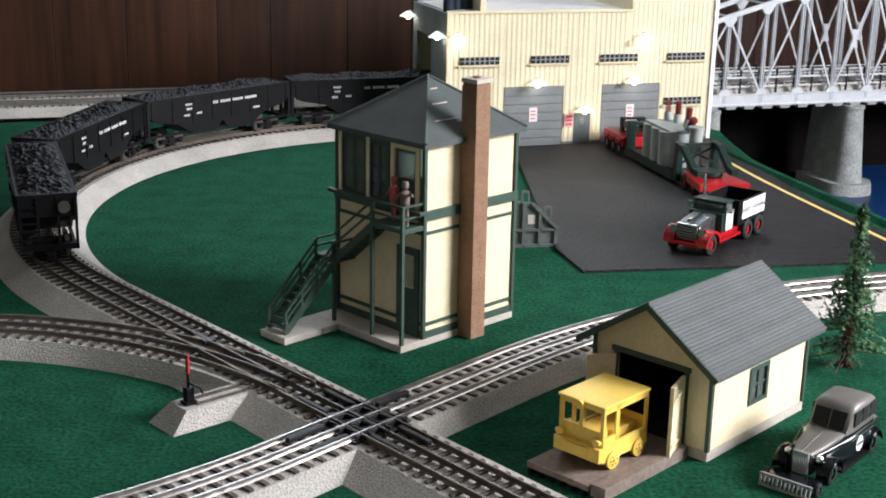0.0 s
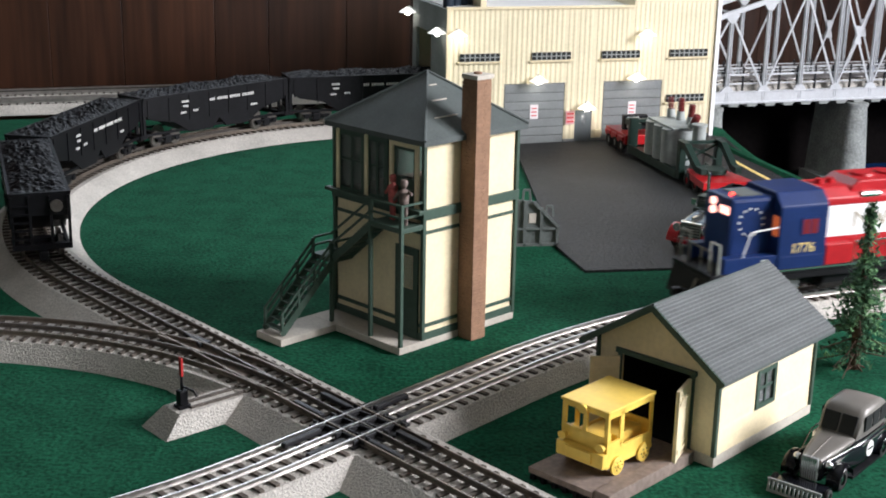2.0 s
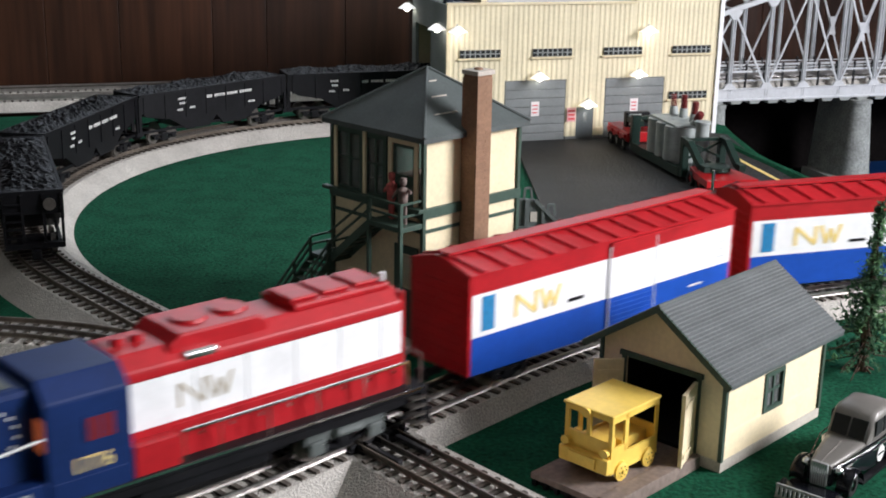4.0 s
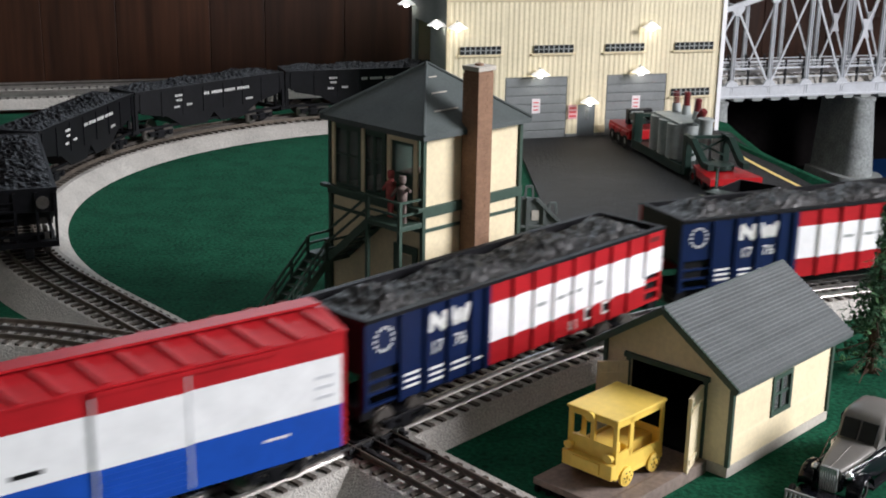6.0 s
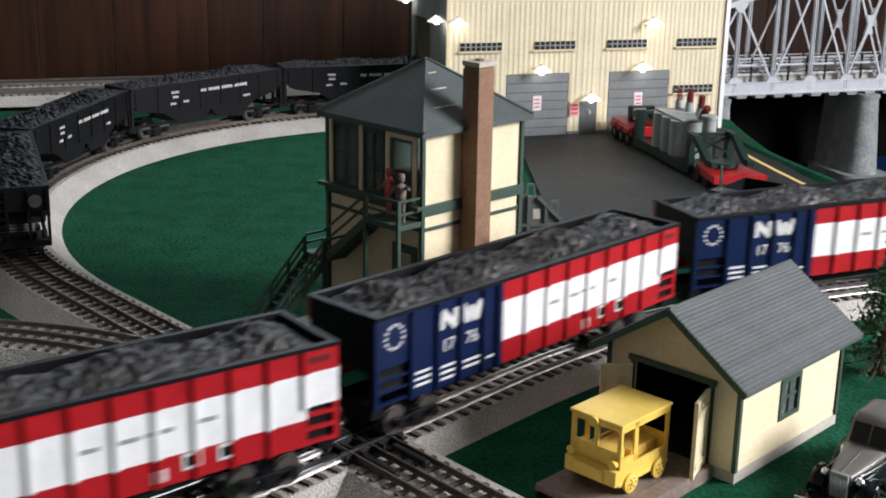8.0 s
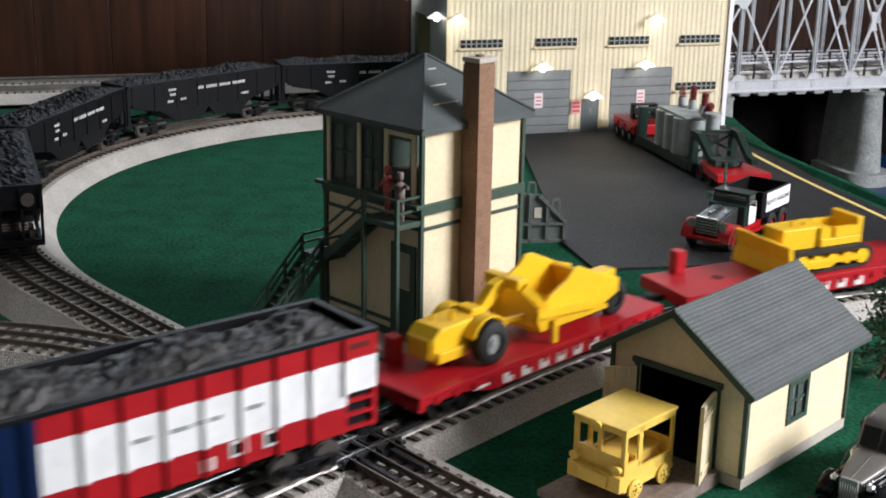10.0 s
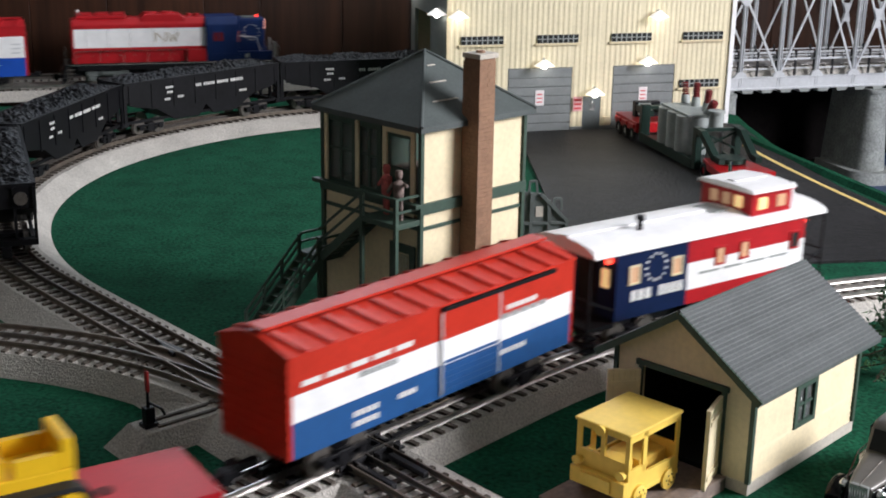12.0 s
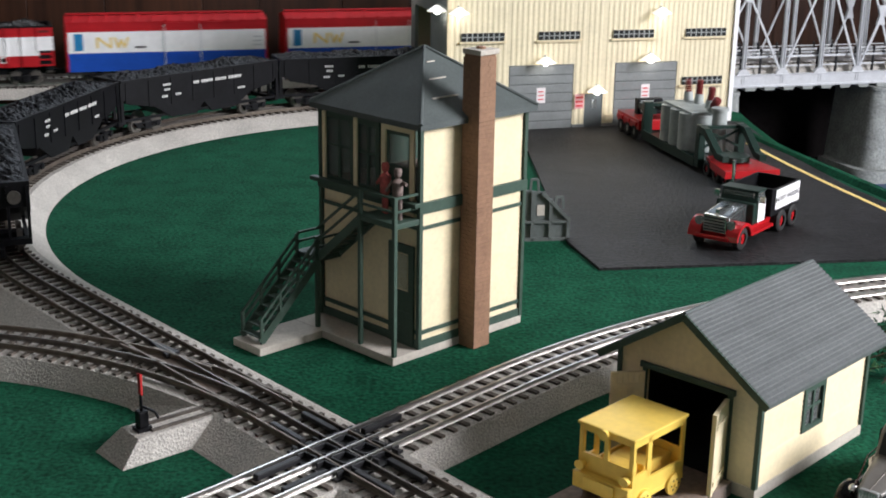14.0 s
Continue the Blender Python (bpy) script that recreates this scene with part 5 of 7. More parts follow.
def build_bicolor_hopper():
    """Navy front part, then red, white and red bands with ribs; +y is the side seen."""
    th = thing("striped_hopper", M(), "navy, red and white ribbed coal hopper car with a heaped load", "hopper car", "train")
    L, W = 30.2, 5.9
    h, Z0, Z1 = L / 2, 2.15, 7.75
    zl, zu = 3.7, 6.35  # foot and head of the white band
    split = h - 11.0
    for sy in (-1, 1):
        ys = sorted((sy * (W / 2 - 0.25), sy * W / 2))
        front = h if sy > 0 else -h
        # navy end, white band, red bands
        def strip(nm, x0, x1, z0, z1, c):
            return box_part(nm, (*sorted((x0 * sy, x1 * sy)), *ys, z0, z1), c, th)
        strip("navy_side", h - 3.0, split, Z0, Z1, NAVY)
        strip("navy_side", h, h - 3.0, 4.6, Z1, NAVY)
        strip("lower_side", split, -h + 2.0, Z0, zl, RED)
        strip("middle_side", split, -h + 2.0, zl, zu, WHITE)
        strip("middle_side", -h + 2.0, -h, zl + 0.7, zu, WHITE)
        strip("upper_side", split, -h, zu, Z1, RED)
        strip("end_stile", -h + 0.3, -h, Z0, zl + 0.7, RED)
        strip("end_stile", h, h - 0.3, Z0, 4.6, NAVY)
        y = sy * W / 2
        box_part("inner_lining", (-h + 0.3, h - 0.3, *sorted((sy * (W / 2 - 0.32), sy * (W / 2 - 0.255))), 3.2, Z1 + 0.06), BLACK, th)
        for x in (h - 2.85, h - 5.0, h - 7.0, h - 9.1, h - 10.45):
            box_part("rib", (*sorted((sy * (x - 0.14), sy * (x + 0.14))), *sorted((y, y + sy * 0.22)), Z0, Z1 - 0.1), NAVY, th)
        for k in range(1, 9):
            x = split - k * (split + h) / 9
            if x < split:
                for z0, z1, c in ((Z0 if k < 8 else zl + 0.7, zl if k < 8 else zl + 0.71, RED), (zl if k < 8 else zl + 0.72, zu, WHITE), (zu, Z1 - 0.1, RED)):
                    box_part("rib", (*sorted((sy * (x - 0.12), sy * (x + 0.12))), *sorted((y, y + sy * 0.2)), z0, z1), c, th)
        yy = sorted((y + sy * 0.004, y + sy * 0.03))
        if sy > 0:
            for word, x, z, size in (("17", h - 6.0, 4.4, 1.15), ("76", h - 8.1, 4.4, 1.15)):
                text_part("numerals", word, size, M(x, y + 0.03, z, 90, 0, 180), WHITE_MARK, th)
            star_ring(th, h - 1.5, 6.4, 0.72, y + 0.02, WHITE_MARK)
        for k, shape in enumerate("nw"):
            bm = bmesh.new()
            pts = {"n": ((0, 0), (0, 1), (1, 0), (1, 1)), "w": ((0, 1), (0.28, 0), (0.5, 0.8), (0.72, 0), (1, 1))}[shape]
            for (a, b), (c, d) in zip(pts, pts[1:]):
                bar(bm, (sy * (h - 5.4 - k * 1.85 - a * (1.25 + 0.35 * k)), y + sy * 0.04, 5.85 + b * 1.15), (sy * (h - 5.4 - k * 1.85 - c * (1.25 + 0.35 * k)), y + sy * 0.04, 5.85 + d * 1.15), 0.06, 0.46)
            part("monogram", bm, WHITE_MARK, th, "white zigzag monogram")
        for x0, x1, z in ((h - 3.2, h - 4.5, 3.55), (h - 3.2, h - 4.5, 3.15), (h - 3.2, h - 4.5, 2.75), (h - 5.4, h - 6.6, 3.35), (h - 5.4, h - 6.6, 2.95), (h - 5.4, h - 6.6, 2.55), (h - 7.4, h - 8.9, 3.2), (h - 7.4, h - 8.9, 2.8), (h - 9.4, h - 10.2, 2.9)):
            box_part("lettering_bar", (*sorted((sy * x0, sy * x1)), *yy, z, z + 0.17), WHITE_MARK, th)
        for x0, x1, z in ((-2.5, -3.5, 5.0), (-4.3, -5.6, 5.0), (-5.9, -7.4, 5.05), (-8.6, -9.8, 5.1)):
            box_part("lettering_bar", (*sorted((sy * (x0 + 2), sy * (x1 + 2))), *yy, z, z + 0.24), GREY_MACHINE, th)
        for x in (-5.8, -7.8):
            plate = box_part("data_plate", (*sorted((sy * x, sy * (x - 1.05))), *sorted((y + sy * 0.005, y + sy * 0.06)), 2.75, 3.65), WHITE_MARK, th)
            box_part("plate_panel", (*sorted((sy * (x - 0.16), sy * (x - 0.89))), *sorted((y + sy * 0.061, y + sy * 0.075)), 2.93, 3.47), BLACK, plate)
        box_part("lettering_bar", (*sorted((sy * -4.1, sy * -4.9)), *yy, 2.4, 3.1), WHITE_MARK, th)
        box_part("lettering_bar", (*sorted((sy * (-h + 0.5), sy * (-h + 2.0))), *yy, 6.9, 7.25), MAROON, th)
        # ladder recess at the trailing end
        box_part("ladder_recess", (*sorted((sy * (-h + 0.3), sy * (-h + 2.0))), *sorted((sy * (W / 2 - 0.3), sy * (W / 2 - 0.28))), 2.2, 4.4), BLACK, th)
        for k in range(3):
            box_part("ladder_rung", (*sorted((sy * (-h + 0.3), sy * (-h + 2.0))), *ys, 2.2 + k * 0.8, 2.4 + k * 0.8), RED, th)
            box_part("ladder_rung", (*sorted((sy * (h - 0.3), sy * (h - 2.8))), *ys, 2.3 + k * 0.75, 2.45 + k * 0.75), NAVY, th)
        box_part("top_rim", (-h, h, *sorted((sy * (W / 2 - 0.3), sy * (W / 2 + 0.12))), Z1 - 0.1, Z1 + 0.12), BLACK, th)
    for x in (-h, h):
        box_part("end_wall", (*sorted((x, x - math.copysign(0.3, x))), -W / 2 + 0.26, W / 2 - 0.26, 4.4, Z1 - 0.1), BLACK, th)
        box_part("top_rim", (*sorted((x, x - math.copysign(0.4, x))), -W / 2 + 0.31, W / 2 - 0.31, Z1 - 0.09, Z1 + 0.11), BLACK, th)
        bm = bmesh.new()
        bar(bm, (x * 0.98, 0, 4.4), (x * 0.66, 0, 1.6), W - 0.7, 0.2)
        part("slope_sheet", bm, BLACK, th)
        box_part("end_sill", (*sorted((x, x - math.copysign(1.0, x))), -W / 2 + 0.3, W / 2 - 0.3, 1.5, 2.3), BLACK, th)
        for y in (-W / 2 + 0.4, W / 2 - 0.4):
            box_part("end_post", (*sorted((x, x - math.copysign(0.25, x))), y - 0.12, y + 0.12, 2.3, 4.4), BLACK, th)
        coupler(th, x, x + math.copysign(1.5, x))
    box_part("underframe", (-h + 1, h - 1, -1.0, 1.0, 0.9, 2.2), BLACK, th)
    box_part("hopper_floor", (-h + 4.8, h - 4.8, -W / 2 + 0.3, W / 2 - 0.3, 2.2, 2.5), BLACK, th)
    coal_load(th, -h + 0.35, h - 0.35, W / 2 - 0.33, Z1 - 0.6, 1.25, COAL_GREY, 5)
    # the body rides high on its trucks
    for ob in th.children:
        if ob.name.startswith("numerals"):
            ob.matrix_basis = M(0, 0, 0.4) @ ob.matrix_basis
            continue
        ob.data.transform(M(0, 0, 0.4))
        for piece in ob.children:
            piece.data.transform(M(0, 0, 0.4))
    for x in (-h + 4.0, h - 4.0):
        truck(th, x)
    return th


def build_flatcar(load):
    th = thing("flatcar", M(), "red plastic flatcar carrying a yellow %s" % load, "flatcar", "train")
    L, W = 24.6, 5.9
    h = L / 2
    bm = bmesh.new()
    box(bm, -h, h, -W / 2, W / 2, 1.55, 1.85, bevel=0.05)
    part("deck", bm, FLAT_RED, th)
    for sy in (-1, 1):
        bm = bmesh.new()
        extrude(bm, [(-h, 1.55), (-h, 1.25), (-h + 4, 1.15), (-h + 6.5, 0.55), (h - 6.5, 0.55), (h - 4, 1.15), (h, 1.25), (h, 1.55)], 1, *sorted((sy * (W / 2 - 0.35), sy * (W / 2 - 0.02))))
        sill = part("side_sill", bm, FLAT_RED, th)
        for k in range(14):
            x = -h + 1.5 + k * (L - 3) / 13
            box_part("stake_pocket", (x - 0.2, x + 0.2, *sorted((sy * (W / 2 - 0.02), sy * (W / 2 + 0.1))), 1.1, 1.55), FLAT_RED, sill)
        # side lettering as plain blocks
        for k in range(6):
            x = (4.4 - k * 1.75) * sy
            box_part("lettering_block", (x - 0.45, x + 0.45, *sorted((sy * (W / 2 - 0.019), sy * (W / 2 + 0.02))), 0.66, 1.34), WHITE_MARK, sill)
        box_part("lettering_bar", (*sorted((sy * 7.6, sy * 6.2)), *sorted((sy * (W / 2 - 0.019), sy * (W / 2 + 0.02))), 0.95, 1.15), WHITE_MARK, sill)
    for x in (-h + 5, h - 5):
        # raised disc, its darker red stands in for the shade in a hole
        bm = bmesh.new()
        cyl(bm, (x, 0, 1.85), (x, 0, 1.88), 0.5, 0.5, 14)
        part("deck_hole", bm, node_mat("shaded_deck_red", (0.1, 0.008, 0.01), 0.6), th)
    box_part("brake_stand", (h - 3.3, h - 2.4, -W / 2 + 0.2, -W / 2 + 1.2, 1.85, 3.7), FLAT_RED, th, "red brake stand", 0.1)
    box_part("underframe", (-h + 1, h - 1, -1.1, 1.1, 0.7, 1.55), BLACK, th)
    for x in (-h, h):
        box_part("end_beam", (*sorted((x, x - math.copysign(0.5, x))), -W / 2, W / 2, 0.9, 1.54), FLAT_RED, th)
        coupler(th, x, x + math.copysign(1.3, x))
    # the body rides high on its trucks
    for ob in th.children:
        ob.data.transform(M(0, 0, 0.6))
        for piece in ob.children:
            piece.data.transform(M(0, 0, 0.6))
    for x in (-h + 4.2, h - 4.2):
        truck(th, x)
    return th


def wheel_tyre(th, x, y, z, r, w, sy, mat=None):
    bm = bmesh.new()
    n = 22
    prof = [(0.5, -w / 2), (0.85, -w / 2), (1.0, -w * 0.35), (1.0, w * 0.35), (0.85, w / 2), (0.5, w / 2)]
    rings = [[bm.verts.new(((x + r * f * math.cos(k * math.tau / n)) * CM, (y + o) * CM, (z + r * f * math.sin(k * math.tau / n)) * CM)) for f, o in prof] for k in range(n)]
    for k in range(n):
        a, b = rings[k], rings[(k + 1) % n]
        for j in range(len(prof) - 1):
            bm.faces.new((a[j], b[j], b[j + 1], a[j + 1]))
    wh = part("wheel", bm, RUBBER, th, "black rubber wheel", smooth=True)
    bm = bmesh.new()
    cyl(bm, (x, y - w * 0.3, z), (x, y + w * 0.3, z), r * 0.56, r * 0.56, 18)
    cyl(bm, (x, y - w * 0.42, z), (x, y + w * 0.42, z), r * 0.2, r * 0.2, 12)
    part("rim", bm, mat or RUBBER, wh)
    return wh


def build_scraper():
    """A yellow toy scraper: tractor in front, gooseneck, bowl behind."""
    th = thing("toy_scraper", M(), "yellow plastic toy earth scraper with black tyres on a flatcar", "toy scraper", "train")
    bm = bmesh.new()
    extrude(bm, [(4.7, 0.9), (9.3, 0.7), (9.9, 1.0), (9.9, 2.3), (9.2, 2.9), (6.2, 3.0), (4.7, 2.6)], 1, -1.15, 1.15)
    soften(bm, 0.18)
    part("tractor_body", bm, YELLOW_TOY, th)
    bm = bmesh.new()
    box(bm, 7.0, 9.6, -1.4, 1.4, 0.7, 1.5, bevel=0.15)
    part("side_tank", bm, YELLOW_TOY, th)
    g = box_part("grille", (9.9, 10.05, -0.95, 0.95, 1.0, 2.3), YELLOW_TOY, th, bevel=0.05)
    for k in range(4):
        box_part("grille_bar", (10.05, 10.1, -0.8, 0.8, 1.15 + k * 0.28, 1.25 + k * 0.28), YELLOW_TOY, g)
    box_part("seat", (5.0, 6.0, -0.7, 0.7, 2.7, 3.3), YELLOW_TOY, th, bevel=0.1)
    bm = bmesh.new()
    cyl(bm, (7.6, 0.5, 2.8), (7.6, 0.5, 3.6), 0.15)
    cyl(bm, (8.4, -0.4, 2.8), (8.4, -0.4, 3.3), 0.12)
    part("exhaust", bm, YELLOW_TOY, th)
    for sy in (-1, 1):
        wheel_tyre(th, 5.6, sy * 1.9, 1.4, 1.4, 1.1, sy, GREY_MACHINE)
        bm = bmesh.new()
        cyl(bm, (5.6, sy * 1.15, 1.5), (5.6, sy * 2.0, 1.5), 1.62, 1.62, 24, caps=False)
        bmesh.ops.delete(bm, geom=[v for v in bm.verts if v.co.z < 1.9 * CM], context="VERTS")
        bmesh.ops.solidify(bm, geom=bm.faces[:], thickness=0.14 * CM)
        part("mudguard", bm, YELLOW_TOY, th)
    bm = bmesh.new()
    bar(bm, (5.0, 0, 2.4), (3.3, 0, 4.0), 0.7, 0.7)
    bar(bm, (3.5, 0, 3.9), (1.9, 0, 4.3), 0.7, 0.75)
    box(bm, 1.7, 2.6, -1.5, 1.5, 3.9, 4.6, bevel=0.12)
    bar(bm, (2.1, 1.5, 4.1), (0.6, 2.1, 2.5), 0.5, 0.6)
    bar(bm, (2.1, -1.5, 4.1), (0.6, -2.1, 2.5), 0.5, 0.6)
    bar(bm, (4.6, 0, 1.6), (1.4, 1.0, 1.8), 0.35, 0.35)
    part("gooseneck", bm, YELLOW_TOY, th)
    for sy in (-1, 1):
        bm = bmesh.new()
        extrude(bm, [(1.0, 0.9), (1.5, 1.9), (0.2, 3.2), (-1.4, 3.9), (-2.2, 4.6), (-2.9, 4.6), (-5.6, 3.4), (-7.2, 2.9), (-7.2, 1.9), (-4.4, 0.9)], 1, *sorted((sy * 1.95, sy * 2.25)))
        soften(bm, 0.08)
        part("bowl_side", bm, YELLOW_TOY, th)
        bm = bmesh.new()
        bar(bm, (1.7, sy * 2.42, 2.3), (-4.4, sy * 2.42, 1.7), 0.3, 0.55)
        part("push_arm", bm, YELLOW_TOY, th)
        wheel_tyre(th, -7.5, sy * 1.4, 1.25, 1.25, 1.0, sy)
    box_part("bowl_floor", (-6.4, 1.0, -1.95, 1.95, 0.8, 1.1), YELLOW_TOY, th)
    bm = bmesh.new()
    bar(bm, (-6.0, 0, 1.0), (-4.9, 0, 3.5), 3.9, 0.3)
    bar(bm, (0.9, 0, 0.9), (-0.3, 0, 3.0), 3.9, 0.25)
    part("bowl_end", bm, YELLOW_TOY, th)
    box_part("rear_frame", (-9.0, -6.2, -0.6, 0.6, 1.5, 2.8), YELLOW_TOY, th, bevel=0.15)
    box_part("stand", (-0.4, 0.1, 2.3, 2.6, 0.0, 1.6), YELLOW_TOY, th, bevel=0.06)
    return th


def build_dozer():
    th = thing("toy_bulldozer", M(), "yellow plastic toy bulldozer with black tracks on a flatcar", "toy bulldozer", "train")
    bm = bmesh.new()
    box(bm, 0.6, 4.2, -1.15, 1.15, 1.6, 3.7, bevel=0.15)
    box(bm, -3.6, 0.6, -1.5, 1.5, 1.5, 2.6, bevel=0.1)
    part("hood", bm, YELLOW_TOY, th)
    bm = bmesh.new()
    box(bm, -3.6, -3.0, -1.5, 1.5, 2.6, 4.2, bevel=0.1)
    box(bm, -3.0, -0.8, 1.1, 1.5, 2.6, 3.5)
    box(bm, -3.0, -0.8, -1.5, -1.1, 2.6, 3.5)
    box(bm, -0.4, 0.6, -1.4, 1.4, 2.6, 3.6)
    part("cab", bm, YELLOW_TOY, th)
    for x, z in ((2.6, 4.2), (1.4, 4.0)):
        bm = bmesh.new()
        cyl(bm, (x, 0.3, 3.6), (x, 0.3, z), 0.16)
        part("exhaust", bm, YELLOW_TOY, th)
    for sy in (-1, 1):
        bm = bmesh.new()
        out = []
        for k in range(9):
            a = math.pi / 2 + math.pi * k / 8
            out.append((-3.2 + 0.95 * math.cos(a), 1.0 + 0.95 * math.sin(a)))
        for k in range(9):
            a = -math.pi / 2 + math.pi * k / 8
            out.append((3.2 + 0.95 * math.cos(a), 1.0 + 0.95 * math.sin(a)))
        inner = [(x * 0.93, 1.0 + (z - 1.0) * 0.72) for x, z in out]
        y0, y1 = sorted((sy * 1.35, sy * 2.35))
        n = len(out)
        o0 = [bm.verts.new((x * CM, y0 * CM, z * CM)) for x, z in out]
        o1 = [bm.verts.new((x * CM, y1 * CM, z * CM)) for x, z in out]
        i0 = [bm.verts.new((x * CM, y0 * CM, z * CM)) for x, z in inner]
        i1 = [bm.verts.new((x * CM, y1 * CM, z * CM)) for x, z in inner]
        for k in range(n):
            j = (k + 1) % n
            bm.faces.new((o0[k], o0[j], o1[j], o1[k]))
            bm.faces.new((i0[k], i1[k], i1[j], i0[j]))
            bm.faces.new((o0[k], i0[k], i0[j], o0[j]))
            bm.faces.new((o1[k], o1[j], i1[j], i1[k]))
        tr = part("crawler_track", bm, RUBBER, th, "black rubber crawler track")
        for k in range(5):
            bm = bmesh.new()
            x = -3.1 + k * 1.55
            r = 0.66 if k in (0, 4) else 0.5
            cyl(bm, (x, sy * 1.4, 1.0), (x, sy * 2.3, 1.0), r, r, 16)
            part("roller", bm, YELLOW_TOY, tr)
        box_part("track_frame", (-3.2, 3.2, *sorted((sy * 1.5, sy * 2.42)), 0.75, 1.25), YELLOW_TOY, tr)
        bm = bmesh.new()
        bar(bm, (0.5, sy * 2.6, 0.8), (5.0, sy * 2.6, 0.9), 0.35, 0.45)
        part("push_arm", bm, YELLOW_TOY, th)
    bm = bmesh.new()
    extrude(bm, [(5.0, 0.1), (5.4, 0.1), (5.1, 1.5), (5.3, 2.9), (4.9, 2.9), (4.7, 1.5)], 1, -3.2, 3.2)
    part("blade", bm, YELLOW_TOY, th)
    for ob in th.children:
        ob.data.transform(Matrix.Diagonal((1, 1, 0.92, 1)))
        for piece in ob.children:
            piece.data.transform(Matrix.Diagonal((1, 1, 0.92, 1)))
    return th


def build_loco():
    """Runs short hood first; +x is the front."""
    th = thing("diesel_locomotive", M(), "navy, white and red diesel road-switcher locomotive with lit headlights", "locomotive", "train")
    h, nose, back = 15.6, 13.5, -14.2
    bm = bmesh.new()
    box(bm, -h, h, -3.1, 3.1, 2.7, 3.1, bevel=0.06)
    part("frame", bm, BLACK, th)
    box_part("underframe", (-h + 1, h - 1, -1.6, 1.6, 1.2, 2.69), BLACK, th)
    bm = bmesh.new()
    extrude(bm, [(-2.0, 0.7), (2.0, 0.7), (2.5, 1.3), (2.5, 2.69), (-2.5, 2.69), (-2.5, 1.3)], 0, -4.2, 4.2)
    soften(bm, 0.15)
    part("fuel_tank", bm, BLACK, th)
    bm = bmesh.new()
    box(bm, 9.41, nose, -2.0, 2.0, 3.1, 9.15, bevel=0.35)
    part("short_hood", bm, LOCO_NAVY, th)
    box_part("hood_louvre", (10.2, 12.3, -1.3, 1.3, 9.15, 9.22), RAMP_GREY, th, "dark louvred hood top")
    bm = bmesh.new()
    extrude(bm, [(-3.1, 3.1), (3.1, 3.1), (3.1, 8.45), (2.1, 9.5), (-2.1, 9.5), (-3.1, 8.45)], 0, 4.7, 9.4)
    soften(bm, 0.14)
    cab = part("cab", bm, LOCO_NAVY, th)
    bm = bmesh.new()
    extrude(bm, [(2.3, 8.0), (2.3, 8.6), (1.5, 9.45), (-1.5, 9.45), (-2.3, 8.6), (-2.3, 8.0)], 0, back + 0.1, 4.69)
    soften(bm, 0.15)
    part("hood_roof", bm, RED, th)
    box_part("hood_end", (back - 0.2, back + 0.1, -2.2, 2.2, 3.1, 9.2), RED, th, bevel=0.1)
    for sy in (-1, 1):
        w = box_part("window", (5.55, 7.35, *sorted((sy * 3.1, sy * 3.16)), 5.9, 7.45), LOCO_NAVY, cab, "framed cab window")
        box_part("pane", (5.7, 6.4, *sorted((sy * 3.161, sy * 3.18)), 6.05, 7.3), CAB_DIM, w)
        box_part("pane", (6.5, 7.2, *sorted((sy * 3.161, sy * 3.18)), 6.05, 7.3), CAB_DIM, w)
        box_part("front_window", (9.41, 9.46, *sorted((sy * 2.12, sy * 2.95)), 5.9, 7.6), CAB_GLOW, cab, "lit cab front window")
        box_part("cab_step_box", (5.0, 9.2, *sorted((sy * 2.95, sy * 3.12)), 3.1, 4.2), LOCO_NAVY, cab, bevel=0.05)
        box_part("hood_sill", (9.41, 14.4, *sorted((sy * 2.0, sy * 3.0)), 3.1, 4.4), LOCO_NAVY, th, bevel=0.08)
        box_part("sill_plate", (10.4, 10.9, *sorted((sy * 3.0, sy * 3.03)), 3.5, 4.1), TANK_GREY, th)
        yh = sorted((sy * 1.95, sy * 2.25))
        box_part("middle_side", (back + 0.1, 4.69, *yh, 5.3, 8.0), WHITE, th)
        box_part("lower_side", (back + 0.1, 4.69, *yh, 3.1, 5.3), RED, th)
        for k in range(8):
            x = back + 0.5 + k * 1.95
            d = box_part("hood_door", (x, x + 1.75, *sorted((sy * 2.25, sy * 2.31)), 3.3, 5.1), RED, th, bevel=0.03)
            box_part("latch", (x + 0.15, x + 0.3, *sorted((sy * 2.31, sy * 2.36)), 4.1, 4.35), CHROME, d)
        for x in (-12.5, -9.4, -6.2, -2.9, 0.4):
            box_part("panel_seam", (x, x + 0.05, *sorted((sy * 2.25, sy * 2.262)), 5.32, 7.98), GREY_MACHINE, th)
        box_part("battery_box", (1.9, 4.6, *sorted((sy * 2.26, sy * 3.05)), 3.1, 4.9), RED, th, bevel=0.1)
        for k, shape in enumerate("nw"):
            bm = bmesh.new()
            pts = {"n": ((0, 0), (0, 1), (1, 0), (1, 1)), "w": ((0, 1), (0.28, 0), (0.5, 0.8), (0.72, 0), (1, 1))}[shape]
            for (a, b), (c, d) in zip(pts, pts[1:]):
                bar(bm, (-0.6 + sy * (2.0 - k * 1.8 - a * 1.5), sy * 2.27, 6.0 + b * 1.35), (-0.6 + sy * (2.0 - k * 1.8 - c * 1.5), sy * 2.27, 6.0 + d * 1.35), 0.05, 0.16)
            part("monogram", bm, LOCO_MARK, th, "thin dark gold zigzag monogram")
        star_ring(th, 11.5, 7.1, 1.15, sy * 2.02, WHITE_MARK)
        rails = bmesh.new()
